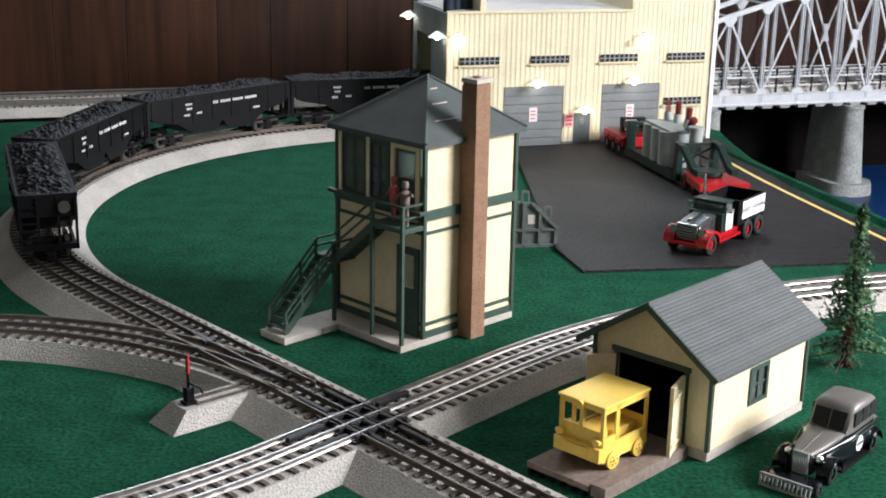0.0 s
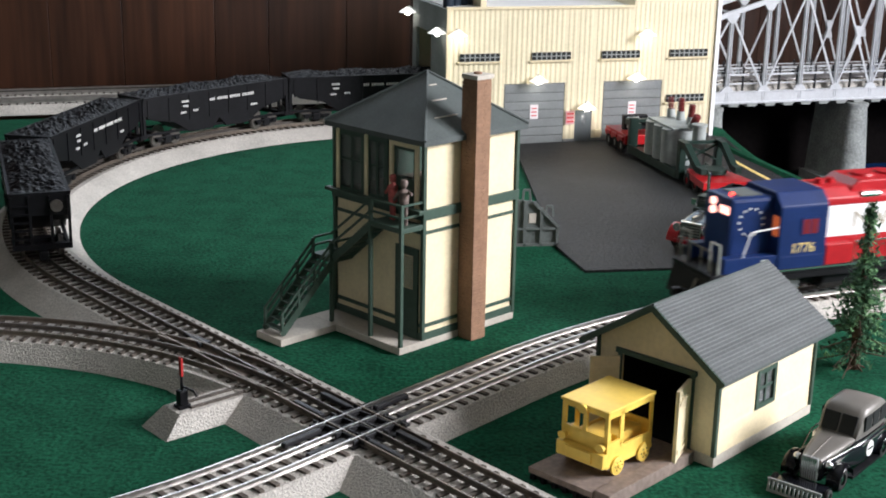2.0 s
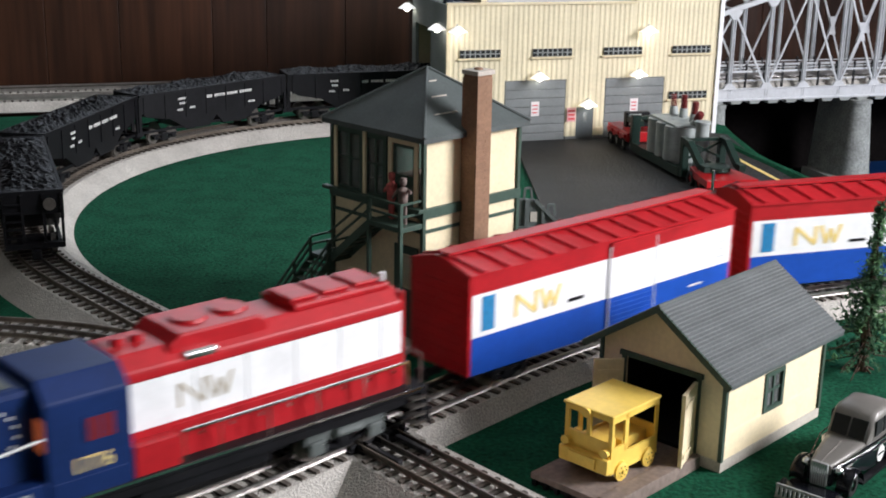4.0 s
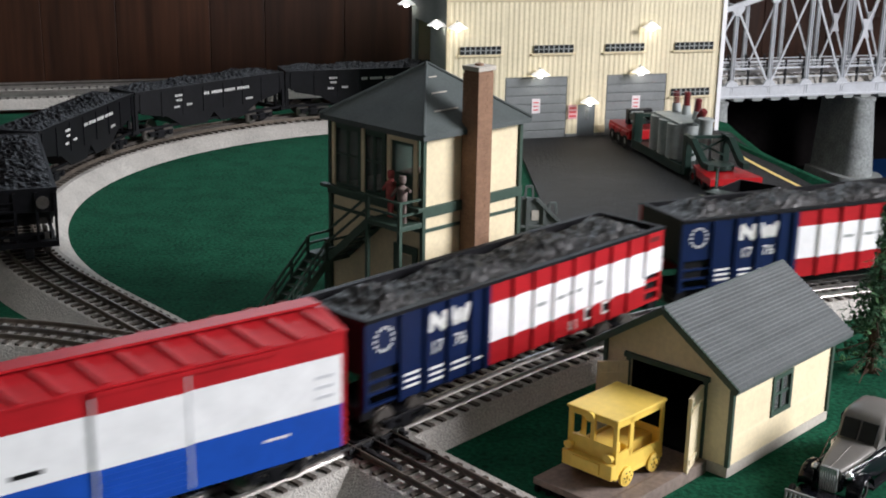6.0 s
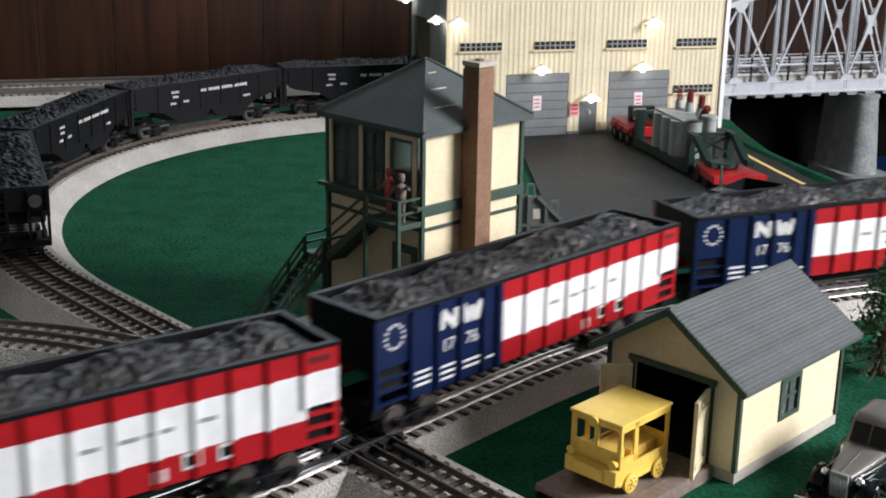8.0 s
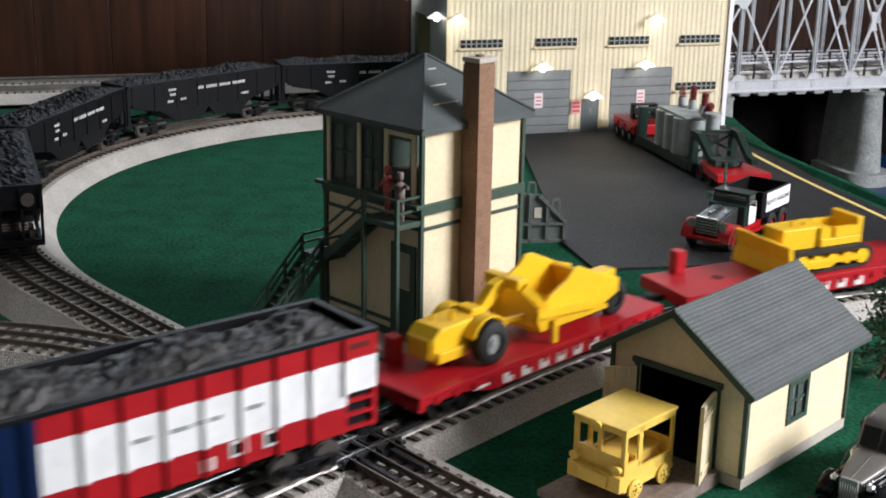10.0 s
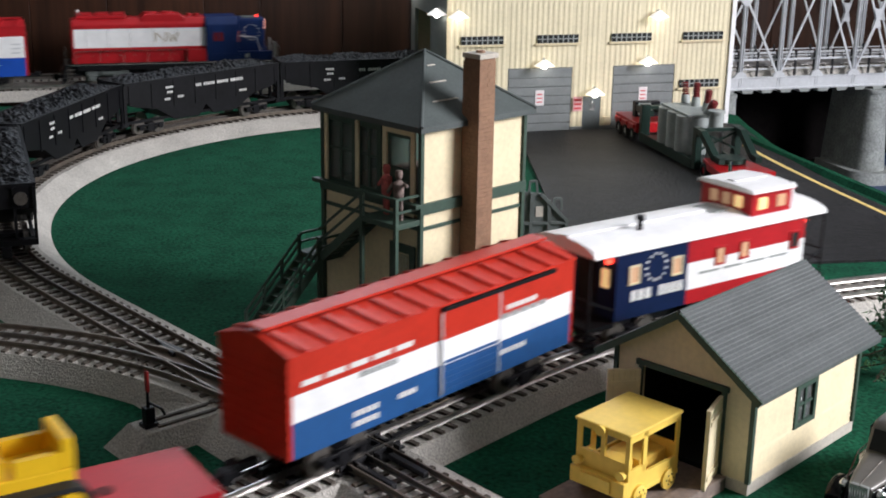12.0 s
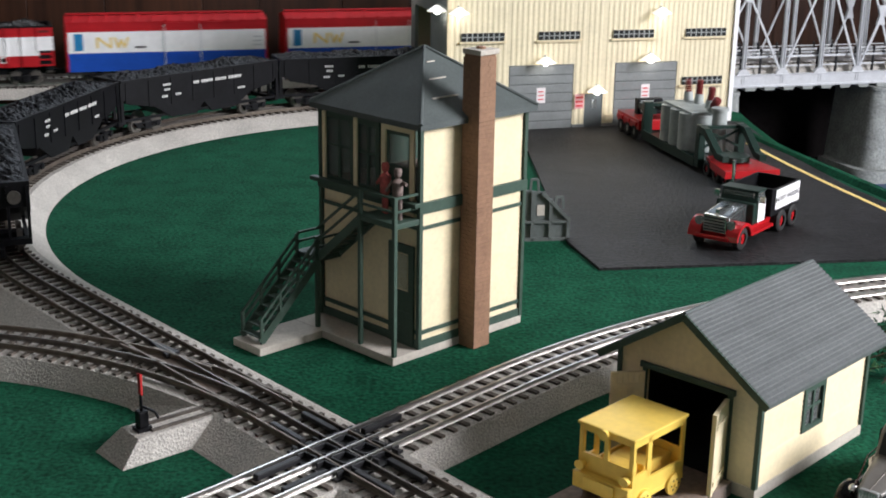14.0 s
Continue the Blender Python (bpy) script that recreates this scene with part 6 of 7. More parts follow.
        for x in (back + 0.2, -10.6, -7.2, -3.8, -0.6, 1.7):
            bar(rails, (x, sy * 3.02, 3.1), (x, sy * 3.02, 4.95), 0.09)
        bar(rails, (back + 0.2, sy * 3.02, 4.95), (1.7, sy * 3.02, 4.95), 0.12)
        part("handrail", rails, CHROME, th, "bright walkway handrail")
        rails = bmesh.new()
        bar(rails, (9.5, sy * 2.98, 6.75), (12.0, sy * 2.98, 6.5), 0.1)
        bar(rails, (12.0, sy * 2.98, 6.5), (12.7, sy * 2.98, 4.4), 0.08)
        part("handrail", rails, WHITE, th, "white front handrail")
        rails = bmesh.new()
        bar(rails, (14.9, sy * 3.0, 3.1), (14.9, sy * 3.0, 5.6), 0.14)
        bar(rails, (14.9, sy * 3.0, 5.6), (14.9, sy * 1.6, 5.6), 0.14)
        bar(rails, (14.9, sy * 1.6, 5.6), (14.9, sy * 1.6, 3.1), 0.14)
        part("handrail", rails, GREY_MACHINE, th)
        for x in (14.9, -14.9):
            for k in range(4):
                box_part("step", (x - 0.6, x + 0.6, *sorted((sy * 2.3, sy * 3.15)), 0.6 + k * 0.55, 0.72 + k * 0.55), RAIL_MID, th)
        box_part("sill_stripe", (-h + 0.6, 14.4, *sorted((sy * 3.1, sy * 3.14)), 2.92, 3.06), CHROME, th, "bright sill stripe")
        box_part("side_sill", (-h + 1.8, 14.0, *sorted((sy * 3.0, sy * 3.09)), 2.2, 2.69), BLACK, th)
    text_part("numerals", "1776", 1.2, M(7.0, 3.125, 4.45, 90, 0, 180), GOLD, cab)
    # roof: brake blister with fans, radiator hatches, exhaust stacks and horn
    bm = bmesh.new()
    extrude(bm, [(-4.6, 8.7), (-4.6, 9.5), (-4.0, 9.95), (1.0, 9.95), (1.8, 9.4), (1.8, 8.7)], 1, -1.95, 1.95)
    soften(bm, 0.15)
    part("brake_blister", bm, RED, th)
    for x in (-3.2, -0.6):
        bm = bmesh.new()
        cyl(bm, (x, 0, 9.95), (x, 0, 10.15), 1.05, 0.95, 20)
        part("roof_fan", bm, RED, th, smooth=True)
    bm = bmesh.new()
    box(bm, -13.6, -6.6, -1.7, 1.7, 9.4, 9.85, bevel=0.15)
    part("radiator_hatch", bm, RED, th)
    for x in (-12.3, -9.9, -7.6):
        bm = bmesh.new()
        box(bm, x - 0.95, x + 0.95, -1.25, 1.25, 9.85, 10.1, bevel=0.12)
        part("roof_hatch", bm, RED, th)
    for x in (2.6, 3.7):
        bm = bmesh.new()
        cyl(bm, (x, 0, 9.4), (x, 0, 9.85), 0.4, 0.36, 14)
        part("exhaust_stack", bm, RED, th, smooth=True)
    bm = bmesh.new()
    cyl(bm, (-0.9, 2.1, 8.75), (0.9, 2.1, 8.75), 0.3, 0.3, 12)
    part("air_tank", bm, CHROME, th, "silver air tank", smooth=True)
    bm = bmesh.new()
    cyl(bm, (-13.3, 1.3, 9.9), (-13.3, 1.3, 10.4), 0.16, 0.2, 10)
    part("horn", bm, WHITE, th)
    for z in (7.75, 8.5):
        bm = bmesh.new()
        cyl(bm, (nose - 0.05, -0.55, z), (nose + 0.2, -0.55, z), 0.33, 0.33, 16)
        part("headlight", bm, HEADLIGHT, th, "glowing headlight")
    bm = bmesh.new()
    box(bm, nose - 0.02, nose + 0.1, 0.45, 1.75, 7.75, 8.4, bevel=0.04)
    part("number_board", bm, HEADLIGHT, th, "lit number board")
    bm = bmesh.new()
    cyl(bm, (12.7, 0.7, 9.15), (12.7, 0.7, 9.4), 0.16, 0.13)
    part("beacon", bm, MARKER_RED, th)
    for x in (h, -h):
        e = math.copysign(1, x)
        bm = bmesh.new()
        extrude(bm, [(x, 2.7), (x - e * 0.4, 2.7), (x - e * 0.4, 0.6), (x + e * 0.5, 0.3), (x + e * 0.5, 0.6)], 1, -2.9, 2.9)
        part("pilot", bm, BLACK, th)
        rails = bmesh.new()
        for y in (-2.6, -1.0, 1.0, 2.6):
            bar(rails, (x - e * 0.2, y, 3.1), (x - e * 0.2, y, 5.0), 0.1)
        bar(rails, (x - e * 0.2, -2.6, 5.0), (x - e * 0.2, 2.6, 5.0), 0.1)
        part("end_handrail", rails, RAIL_MID, th)
        coupler(th, x, x + e * 1.3)
        bm = bmesh.new()
        cyl(bm, (x + e * 0.2, 1.2, 2.4), (x + e * 0.7, 1.3, 1.2), 0.12, 0.12, 8)
        part("air_hose", bm, RAIL_MID, th)
    for x in (-9.6, 9.6):
        tr = truck(th, x, 0.95, 4.4)
        for sy in (-1, 1):
            bm = bmesh.new()
            box(bm, -3.0, 3.0, *sorted((sy * 2.3, sy * 2.55)), 1.25, 2.0, bevel=0.1)
            for dx in (-2.2, 2.2):
                box(bm, dx - 0.55, dx + 0.55, *sorted((sy * 2.35, sy * 2.75)), 0.6, 1.5, bevel=0.12)
            cyl(bm, (-0.9, sy * 2.75, 1.7), (0.9, sy * 2.75, 1.7), 0.3, 0.3, 10)
            part("side_frame", bm, RAMP_GREY, tr)
    return th


LOCO_MARK = node_mat("dark_gold_mark", (0.42, 0.36, 0.26), 0.5, grain=0.1, scale=250)
CAB_GLOW = node_mat("lit_cab_window", (1.0, 0.22, 0.08), 0.3, emit=0.16)
CAB_DIM = node_mat("dim_cab_window", (0.16, 0.02, 0.03), 0.25, grain=0.1, scale=250)


def build_caboose():
    th = thing("caboose", M(), "navy, red and white caboose with lit windows and cupola", "caboose", "train")
    h, hf, W = 9.8, 9.1, 5.8
    split = 2.4
    za, zb, zc, zd = 2.4, 3.45, 5.45, 7.3
    for sy in (-1, 1):
        ys = sorted((sy * (W / 2 - 0.2), sy * W / 2))
        for nm, x0, x1, z0, z1, c in (("navy_side", hf, split, za, zd, NAVY), ("lower_side", split, -h, za, zb, RED), ("middle_side", split, -h, zb, zc, WHITE), ("upper_side", split, -h, zc, zd, RED)):
            box_part(nm, (*sorted((x0, x1)), *ys, z0, z1), c, th)
        y = sy * W / 2
        for x, z in ((7.5, 5.5), (3.5, 5.5), (-0.8, 5.55), (-3.3, 5.6), (-8.7, 5.5)):
            w = part("window", _frame_xz(x - 0.5, x + 0.5, z - 0.68, z + 0.68, 0.12, sorted((y, y + sy * 0.12))), (CREAM if x > 2 else RED), th, "framed caboose window")
            box_part("pane", (x - 0.38, x + 0.38, *sorted((y + sy * 0.005, y + sy * 0.04)), z - 0.56, z + 0.56), DIM_GLOW if x > -5 else DARK, w)
        star_ring(th, 5.45, 5.75, 0.95, y + sy * 0.02, WHITE_MARK, 13)
        for x0, x1, n in ((7.7, 5.7, 3), (5.1, 2.7, 5)):
            for k in range(n):
                w = (x1 - x0) / n
                box_part("lettering_bar", (*sorted((x0 + k * w, x0 + (k + 0.75) * w)), *sorted((y + sy * 0.004, y + sy * 0.03)), 3.6, 4.35), WHITE_MARK, th)
        for k in range(4):
            box_part("lettering_bar", (*sorted((1.2 - k * 2.4, 1.2 - k * 2.4 - 2.0)), *sorted((y + sy * 0.004, y + sy * 0.03)), 4.45, 4.62), GREY_MACHINE, th)
        # cupola
        for nm, z0, z1 in (("cupola_side", 7.8, 9.5),):
            box_part(nm, (-8.4, -4.2, *sorted((sy * 2.2, sy * 2.5)), z0, z1), RED, th)
        for x in (-7.3, -5.3):
            box_part("cupola_window", (x - 0.45, x + 0.45, *sorted((sy * 2.505, sy * 2.56)), 8.2, 9.1), WARM_GLOW if x > -6 else DIM_GLOW, th)
        for x in (hf + 2.3, -h - 2.3):
            rails = bmesh.new()
            bar(rails, (x, sy * 2.8, 1.6), (x, sy * 2.8, 7.2), 0.13)
            bar(rails, (x, sy * 2.8, 4.2), (x - math.copysign(2.3, x), sy * 2.8, 3.2), 0.12)
            part("grab_rail", rails, BLACK, th)
    for x in (hf, -h):
        e = math.copysign(1, x)
        box_part("end_wall", (*sorted((x, x - e * 0.2)), -W / 2 + 0.2, W / 2 - 0.2, za, zd), NAVY if x > 0 else RED, th)
        box_part("end_door", (*sorted((x, x + e * 0.1)), -0.9, 0.9, za + 0.1, 6.4), DARK, th)
        box_part("end_window", (*sorted((x, x + e * 0.1)), 1.5, 2.2, 4.6, 5.9), WARM_GLOW, th)
        box_part("platform", (*sorted((x, x + e * 2.5)), -W / 2, W / 2, 2.0, 2.3), BLACK, th)
        for y in (-W / 2 + 0.3, W / 2 - 0.3):
            for k in range(3):
                box_part("step", (*sorted((x + e * 1.5, x + e * 2.5)), y - 0.3, y + 0.3, 0.5 + k * 0.5, 0.62 + k * 0.5), BLACK, th)
        rails = bmesh.new()
        for z in (3.4, 4.2):
            bar(rails, (x + e * 2.35, -2.8, z), (x + e * 2.35, 2.8, z), 0.12)
        bar(rails, (x + e * 2.35, 0.9, 2.2), (x + e * 2.35, 0.9, 7.2), 0.14)
        part("end_railing", rails, BLACK, th)
        for y in (-2.4, 2.4):
            bm = bmesh.new()
            cyl(bm, (x + e * 0.1, y, 6.6), (x + e * 0.5, y, 6.6), 0.18)
            part("marker_lamp", bm, MARKER_RED, th)
        coupler(th, x + e * 2.4, x + e * 3.6)
        box_part("cupola_end", (*sorted(((-4.2 if x > 0 else -8.4), (-4.5 if x > 0 else -8.1))), -2.2, 2.2, 7.8, 9.5), RED, th)
    for y in (-1.2, 0, 1.2):
        box_part("cupola_window", (-4.2, -4.14, y - 0.38, y + 0.38, 8.2, 9.1), WARM_GLOW if y > 1 else DIM_GLOW, th)
    def curved(nm, x0, x1, z, hw, rise, mat):
        bm = bmesh.new()
        pts = [(-hw, z - 0.15), (hw, z - 0.15)] + [(hw * math.cos(k * math.pi / 12), z + rise * math.sin(k * math.pi / 12)) for k in range(13)]
        extrude(bm, pts, 0, x0, x1)
        return part(nm, bm, mat, th, "white curved roof", smooth=False)
    roof = curved("roof", -h - 2.0, hf + 2.2, zd, W / 2 + 0.25, 0.75, WHITE)
    curved("cupola_roof", -8.6, -4.0, 9.62, 2.75, 0.26, WHITE)
    box_part("cupola_cornice", (-8.55, -4.05, -2.68, 2.68, 9.36, 9.468), RED, th)
    box_part("roof_hatch", (-3.4, -1.9, -1.0, 1.0, zd + 0.74, zd + 0.84), GREY_MACHINE, roof)
    box_part("running_board", (-1.7, hf + 2.3, -0.4, 0.4, zd + 0.76, zd + 0.9), WHITE, roof)
    box_part("cupola_board", (-7.9, -4.6, -0.4, 0.4, 9.885, 9.98), WHITE, roof)
    bm = bmesh.new()
    cyl(bm, (5.6, 1.2, 7.7), (5.6, 1.2, 8.8), 0.2, 0.2)
    cyl(bm, (5.6, 1.2, 8.7), (5.6, 1.2, 9.0), 0.34, 0.3)
    part("stovepipe", bm, BLACK, th)
    box_part("underframe", (-h, hf, -1.4, 1.4, 1.2, 2.42), BLACK, th)
    box_part("floor_plate", (-h + 0.2, hf - 0.2, -W / 2 + 0.25, W / 2 - 0.25, 2.42, 2.6), BLACK, th)
    for y in (-1.9, 1.9):
        box_part("battery_box", (-2.2, 1.6, y - 0.5, y + 0.5, 1.1, 2.4), BLACK, th, bevel=0.06)
    for x in (-6.6, 6.6):
        truck(th, x)
    return th


def _frame_xz(x0, x1, z0, z1, w, ys):
    bm = bmesh.new()
    for d in ((x0, x0 + w, z0, z1), (x1 - w, x1, z0, z1), (x0 + w, x1 - w, z1 - w, z1), (x0 + w, x1 - w, z0, z0 + w)):
        box(bm, d[0], d[1], *ys, d[2], d[3])
    return bm


# ---- loose things in the yard ----
def build_yard_truck():
    global CM
    m = M(28.4, 123.2, 0.25, 0, 0, 232.5)
    CM = 0.0126  # this model is to a larger scale
    th = thing("heavy_truck", m, "red and black six-wheel haulage truck with chrome grille on the paving", "truck")
    box_part("frame", (-5.2, 4.6, -1.3, 1.3, 0.7, 1.3), TRUCK_RED, th, bevel=0.08)
    bm = bmesh.new()
    box(bm, -0.2, 2.0, -1.5, 1.5, 1.3, 2.9, bevel=0.12)
    extrude(bm, [(0.0, 2.9), (1.6, 2.9), (1.15, 3.62), (0.1, 3.62)], 1, -1.4, 1.4)
    part("cab", bm, DARK_GREEN, th)
    box_part("roof", (-0.1, 1.35, -1.5, 1.5, 3.62, 3.75), DARK_GREEN, th, bevel=0.06)
    for sy in (-1, 1):
        box_part("door", (0.1, 1.3, *sorted((sy * 1.5, sy * 1.56)), 1.4, 3.0), WHITE, th, "white cab door")
        box_part("side_pane", (0.2, 1.2, *sorted((sy * 1.4, sy * 1.45)), 3.0, 3.55), GLASS, th)
        bm = bmesh.new()
        extrude(bm, [(2.5, 0.95)] + [(4.1 + 1.3 * math.cos(math.radians(170 - k * 17)), 0.8 + 1.22 * math.sin(math.radians(170 - k * 17))) for k in range(11)] +
                [(4.1 + 1.05 * math.cos(math.radians(k * 18)), 0.8 + 0.98 * math.sin(math.radians(k * 18))) for k in range(11)], 1, *sorted((sy * 1.0, sy * 1.95)))
        part("fender", bm, TRUCK_RED, th, "rounded red fender")
        box_part("running_board", (-1.0, 2.6, *sorted((sy * 1.3, sy * 1.85)), 0.75, 0.95), TRUCK_RED, th)
        wheel_tyre(th, 4.1, sy * 1.55, 0.85, 0.85, 0.55, sy, TRUCK_RED)
        for x in (-2.4, -4.5):
            wheel_tyre(th, x, sy * 1.55, 0.85, 0.85, 0.75, sy, TRUCK_RED)
        bm = bmesh.new()
        cyl(bm, (4.7, sy * 1.25, 1.9), (5.1, sy * 1.25, 1.9), 0.26, 0.34)
        part("headlight", bm, CHROME, th, smooth=True)
        box_part("mirror", (1.2, 1.3, *sorted((sy * 1.6, sy * 2.0)), 2.9, 3.4), CHROME, th)
    box_part("windscreen", (1.36, 1.42, -1.2, 1.2, 3.0, 3.55), GLASS, th)
    bm = bmesh.new()
    extrude(bm, [(2.0, 1.3), (4.9, 1.3), (4.9, 2.45), (2.0, 2.85)], 1, -1.0, 1.0)
    soften(bm, 0.15)
    part("bonnet", bm, node_mat("polished_dark_bonnet", (0.3, 0.33, 0.33), 0.22, 0.9, grain=0.1, scale=120), th, "polished silver-green bonnet")
    box_part("bonnet_strip", (2.05, 4.85, -0.12, 0.12, 2.4, 2.86), CHROME, th)
    g = box_part("grille", (4.9, 5.15, -0.9, 0.9, 1.2, 2.5), CHROME, th, "chrome grille", 0.05)
    for k in range(5):
        box_part("grille_bar", (5.15, 5.2, -0.8, 0.8, 1.35 + k * 0.22, 1.43 + k * 0.22), DARK, g)
    box_part("bumper", (5.3, 5.5, -1.3, 1.3, 0.75, 1.05), TRUCK_RED, th, bevel=0.08)
    bm = bmesh.new()
    cyl(bm, (-0.3, -1.35, 2.4), (-0.3, -1.35, 5.4), 0.13)
    part("exhaust_pipe", bm, CHROME, th, smooth=True)
    bed = bmesh.new()
    for d in ((-5.6, -0.5, -1.75, 1.75, 1.5, 1.75), (-5.6, -5.4, -1.75, 1.75, 1.75, 3.5), (-0.7, -0.5, -1.75, 1.75, 1.75, 3.6), (-5.4, -0.7, -1.75, -1.6, 1.75, 3.5), (-5.4, -0.7, 1.6, 1.75, 1.75, 3.5)):
        box(bed, *d)
    bed = part("dump_bed", bed, BLACK, th, "black truck bed with a white side sign")
    for sy in (-1, 1):
        box_part("sign_board", (-5.5, -1.2, *sorted((sy * 1.755, sy * 1.8)), 1.9, 3.4), WHITE, bed, "white sign board")
    text_part("lettering", "HEAVY HAULING", 0.55, M(-3.35, 1.81, 2.45, 90, 0, 180), BLACK, bed)
    text_part("lettering", "HEAVY HAULING", 0.55, M(-3.35, -1.81, 2.45, 90, 0, 0), BLACK, bed)
    CM = 0.01


def build_trailer():
    """A dark green low-loader with a grey transformer between two red bogies."""
    m = M(30.3, 157.0, 0.25, 0, 0, -70) @ M(-0.07, -1.3, 0, 0, 0, -6)
    th = thing("low_loader", m, "dark green low-loader trailer with red bogies carrying a transformer", "trailer")
    box_part("bed", (-8.0, 7.5, -2.6, 2.6, 0.7, 1.2), DARK_GREEN, th, bevel=0.06)
    for sy in (-1, 1):
        box_part("bed_beam", (-8.0, 7.5, *sorted((sy * 2.6, sy * 2.85)), 0.5, 1.6), DARK_GREEN, th)
    # rear bogie
    box_part("rear_bogie", (-16.4, -8.9, -2.9, 2.9, 1.3, 2.6), TRUCK_RED, th, "red rear bogie deck", 0.12)
    for x in (-14.9, -12.6, -10.3):
        for sy in (-1, 1):
            box_part("mudguard", (x - 0.95, x + 0.95, *sorted((sy * 2.9, sy * 3.2)), 1.75, 2.3), TRUCK_RED, th, bevel=0.1)
    for x in (-15.0, -12.7, -10.4):
        for sy in (-1, 1):
            wheel_tyre(th, x, sy * 2.6, 0.9, 0.9, 0.8, sy, GREY_MACHINE)
    for y0, y1 in ((-2.7, -1.5), (1.5, 2.7)):
        box_part("rear_post", (-8.7, -7.9, y0, y1, 1.0, 5.1), DARK_GREEN, th, bevel=0.08)
    box_part("rear_beam", (-8.6, -8.0, -1.5, 1.5, 4.5, 4.9), DARK_GREEN, th)
    box_part("rear_gooseneck", (-13.0, -8.6, -1.6, -0.8, 3.4, 4.2), DARK_GREEN, th)
    box_part("rear_gooseneck", (-13.0, -8.6, 0.8, 1.6, 3.4, 4.2), DARK_GREEN, th)
    box_part("winch_box", (-13.6, -12.6, -1.7, 1.7, 2.6, 4.6), BLACK, th, bevel=0.08)
    box_part("winch_panel", (-12.6, -12.52, -1.3, 0.4, 2.9, 4.4), TANK_GREY, th, "pale winch panel")
    # front bogie with arms
    bm = bmesh.new()
    extrude(bm, [(9.0, -2.0), (12.0, -2.7), (16.4, -3.2), (16.4, 3.2), (12.0, 2.7), (9.0, 2.0)], 2, 1.2, 2.0)
    part("front_bogie", bm, TRUCK_RED, th, "red front bogie deck")
    for x in (10.2, 12.6, 15.0):
        for sy in (-1, 1):
            wheel_tyre(th, x, sy * 2.1, 0.9, 0.9, 0.9, sy, TRUCK_RED)
    bm = bmesh.new()
    cyl(bm, (11.8, 0, 2.2), (11.8, 0, 2.7), 1.7, 1.7, 24)
    part("turntable", bm, DARK_GREEN, th)
    for y0, y1 in ((-2.8, -2.0), (2.0, 2.8)):
        box_part("front_post", (7.5, 8.5, y0, y1, 0.6, 5.4), DARK_GREEN, th, bevel=0.08)
    box_part("front_beam", (7.7, 8.2, -2.0, 2.0, 4.9, 5.25), DARK_GREEN, th)
    for sy in (-1, 1):
        bm = bmesh.new()
        bar(bm, (8.0, sy * 2.4, 5.0), (9.6, sy * 2.4, 4.9), 0.75, 0.75)
        bar(bm, (9.4, sy * 2.4, 4.95), (12.6, sy * 2.3, 2.9), 0.75, 0.75)
        bar(bm, (12.4, sy * 2.3, 2.9), (14.2, sy * 2.2, 2.8), 0.75, 0.7)
        part("front_arm", bm, DARK_GREEN, th)
    bm = bmesh.new()
    bar(bm, (8.4, -2.4, 2.8), (8.4, 2.4, 5.0), 0.25)
    bar(bm, (8.4, 2.4, 2.8), (8.4, -2.4, 5.0), 0.25)
    part("cross_brace", bm, DARK_GREEN, th)
    # transformer
    tr = thing("transformer", m, "grey electrical transformer with maroon bushings on the low-loader", "transformer")
    bm = bmesh.new()
    box(bm, -3.4, 4.2, -1.9, 1.9, 1.21, 5.7, bevel=0.25)
    part("tank", bm, TANK_GREY, tr)
    for k in range(3):
        x = -2.2 + k * 2.6
        bm = bmesh.new()
        cyl(bm, (x, -1.6, 1.6), (x, -1.6, 5.8), 1.25, 1.25, 18)
        part("radiator", bm, TANK_GREY, tr, smooth=True)
    box_part("lid", (-3.6, 4.4, -2.1, 2.1, 5.8, 6.1), TANK_GREY, tr, bevel=0.08)
    for x, y, dx, dz in ((-2.9, 0.8, -0.5, 2.6), (-0.9, 1.2, 0.0, 2.9), (2.2, 1.2, 0.3, 2.6), (3.9, 0.6, 1.6, 1.7)):
        bm = bmesh.new()
        cyl(bm, (x, y, 6.1), (x + dx * 0.4, y, 6.1 + dz * 0.4), 0.6, 0.5, 14)
        t = part("turret", bm, TANK_GREY, tr, smooth=True)
        for k in range(6):
            f = 0.4 + k * 0.1
            bm = bmesh.new()
            cyl(bm, (x + dx * f, y, 6.1 + dz * f), (x + dx * (f + 0.08), y, 6.1 + dz * (f + 0.08)), 0.5, 0.3, 12)
            part("insulator", bm, MAROON, t)
    bm = bmesh.new()
    cyl(bm, (6.2, 0.6, 1.21), (6.2, 0.6, 6.6), 0.95, 0.8, 18)
    cyl(bm, (6.2, 0.6, 6.6), (6.2, 0.6, 6.9), 1.0, 1.0, 18)
    part("conservator", bm, TANK_GREY, tr, smooth=True)


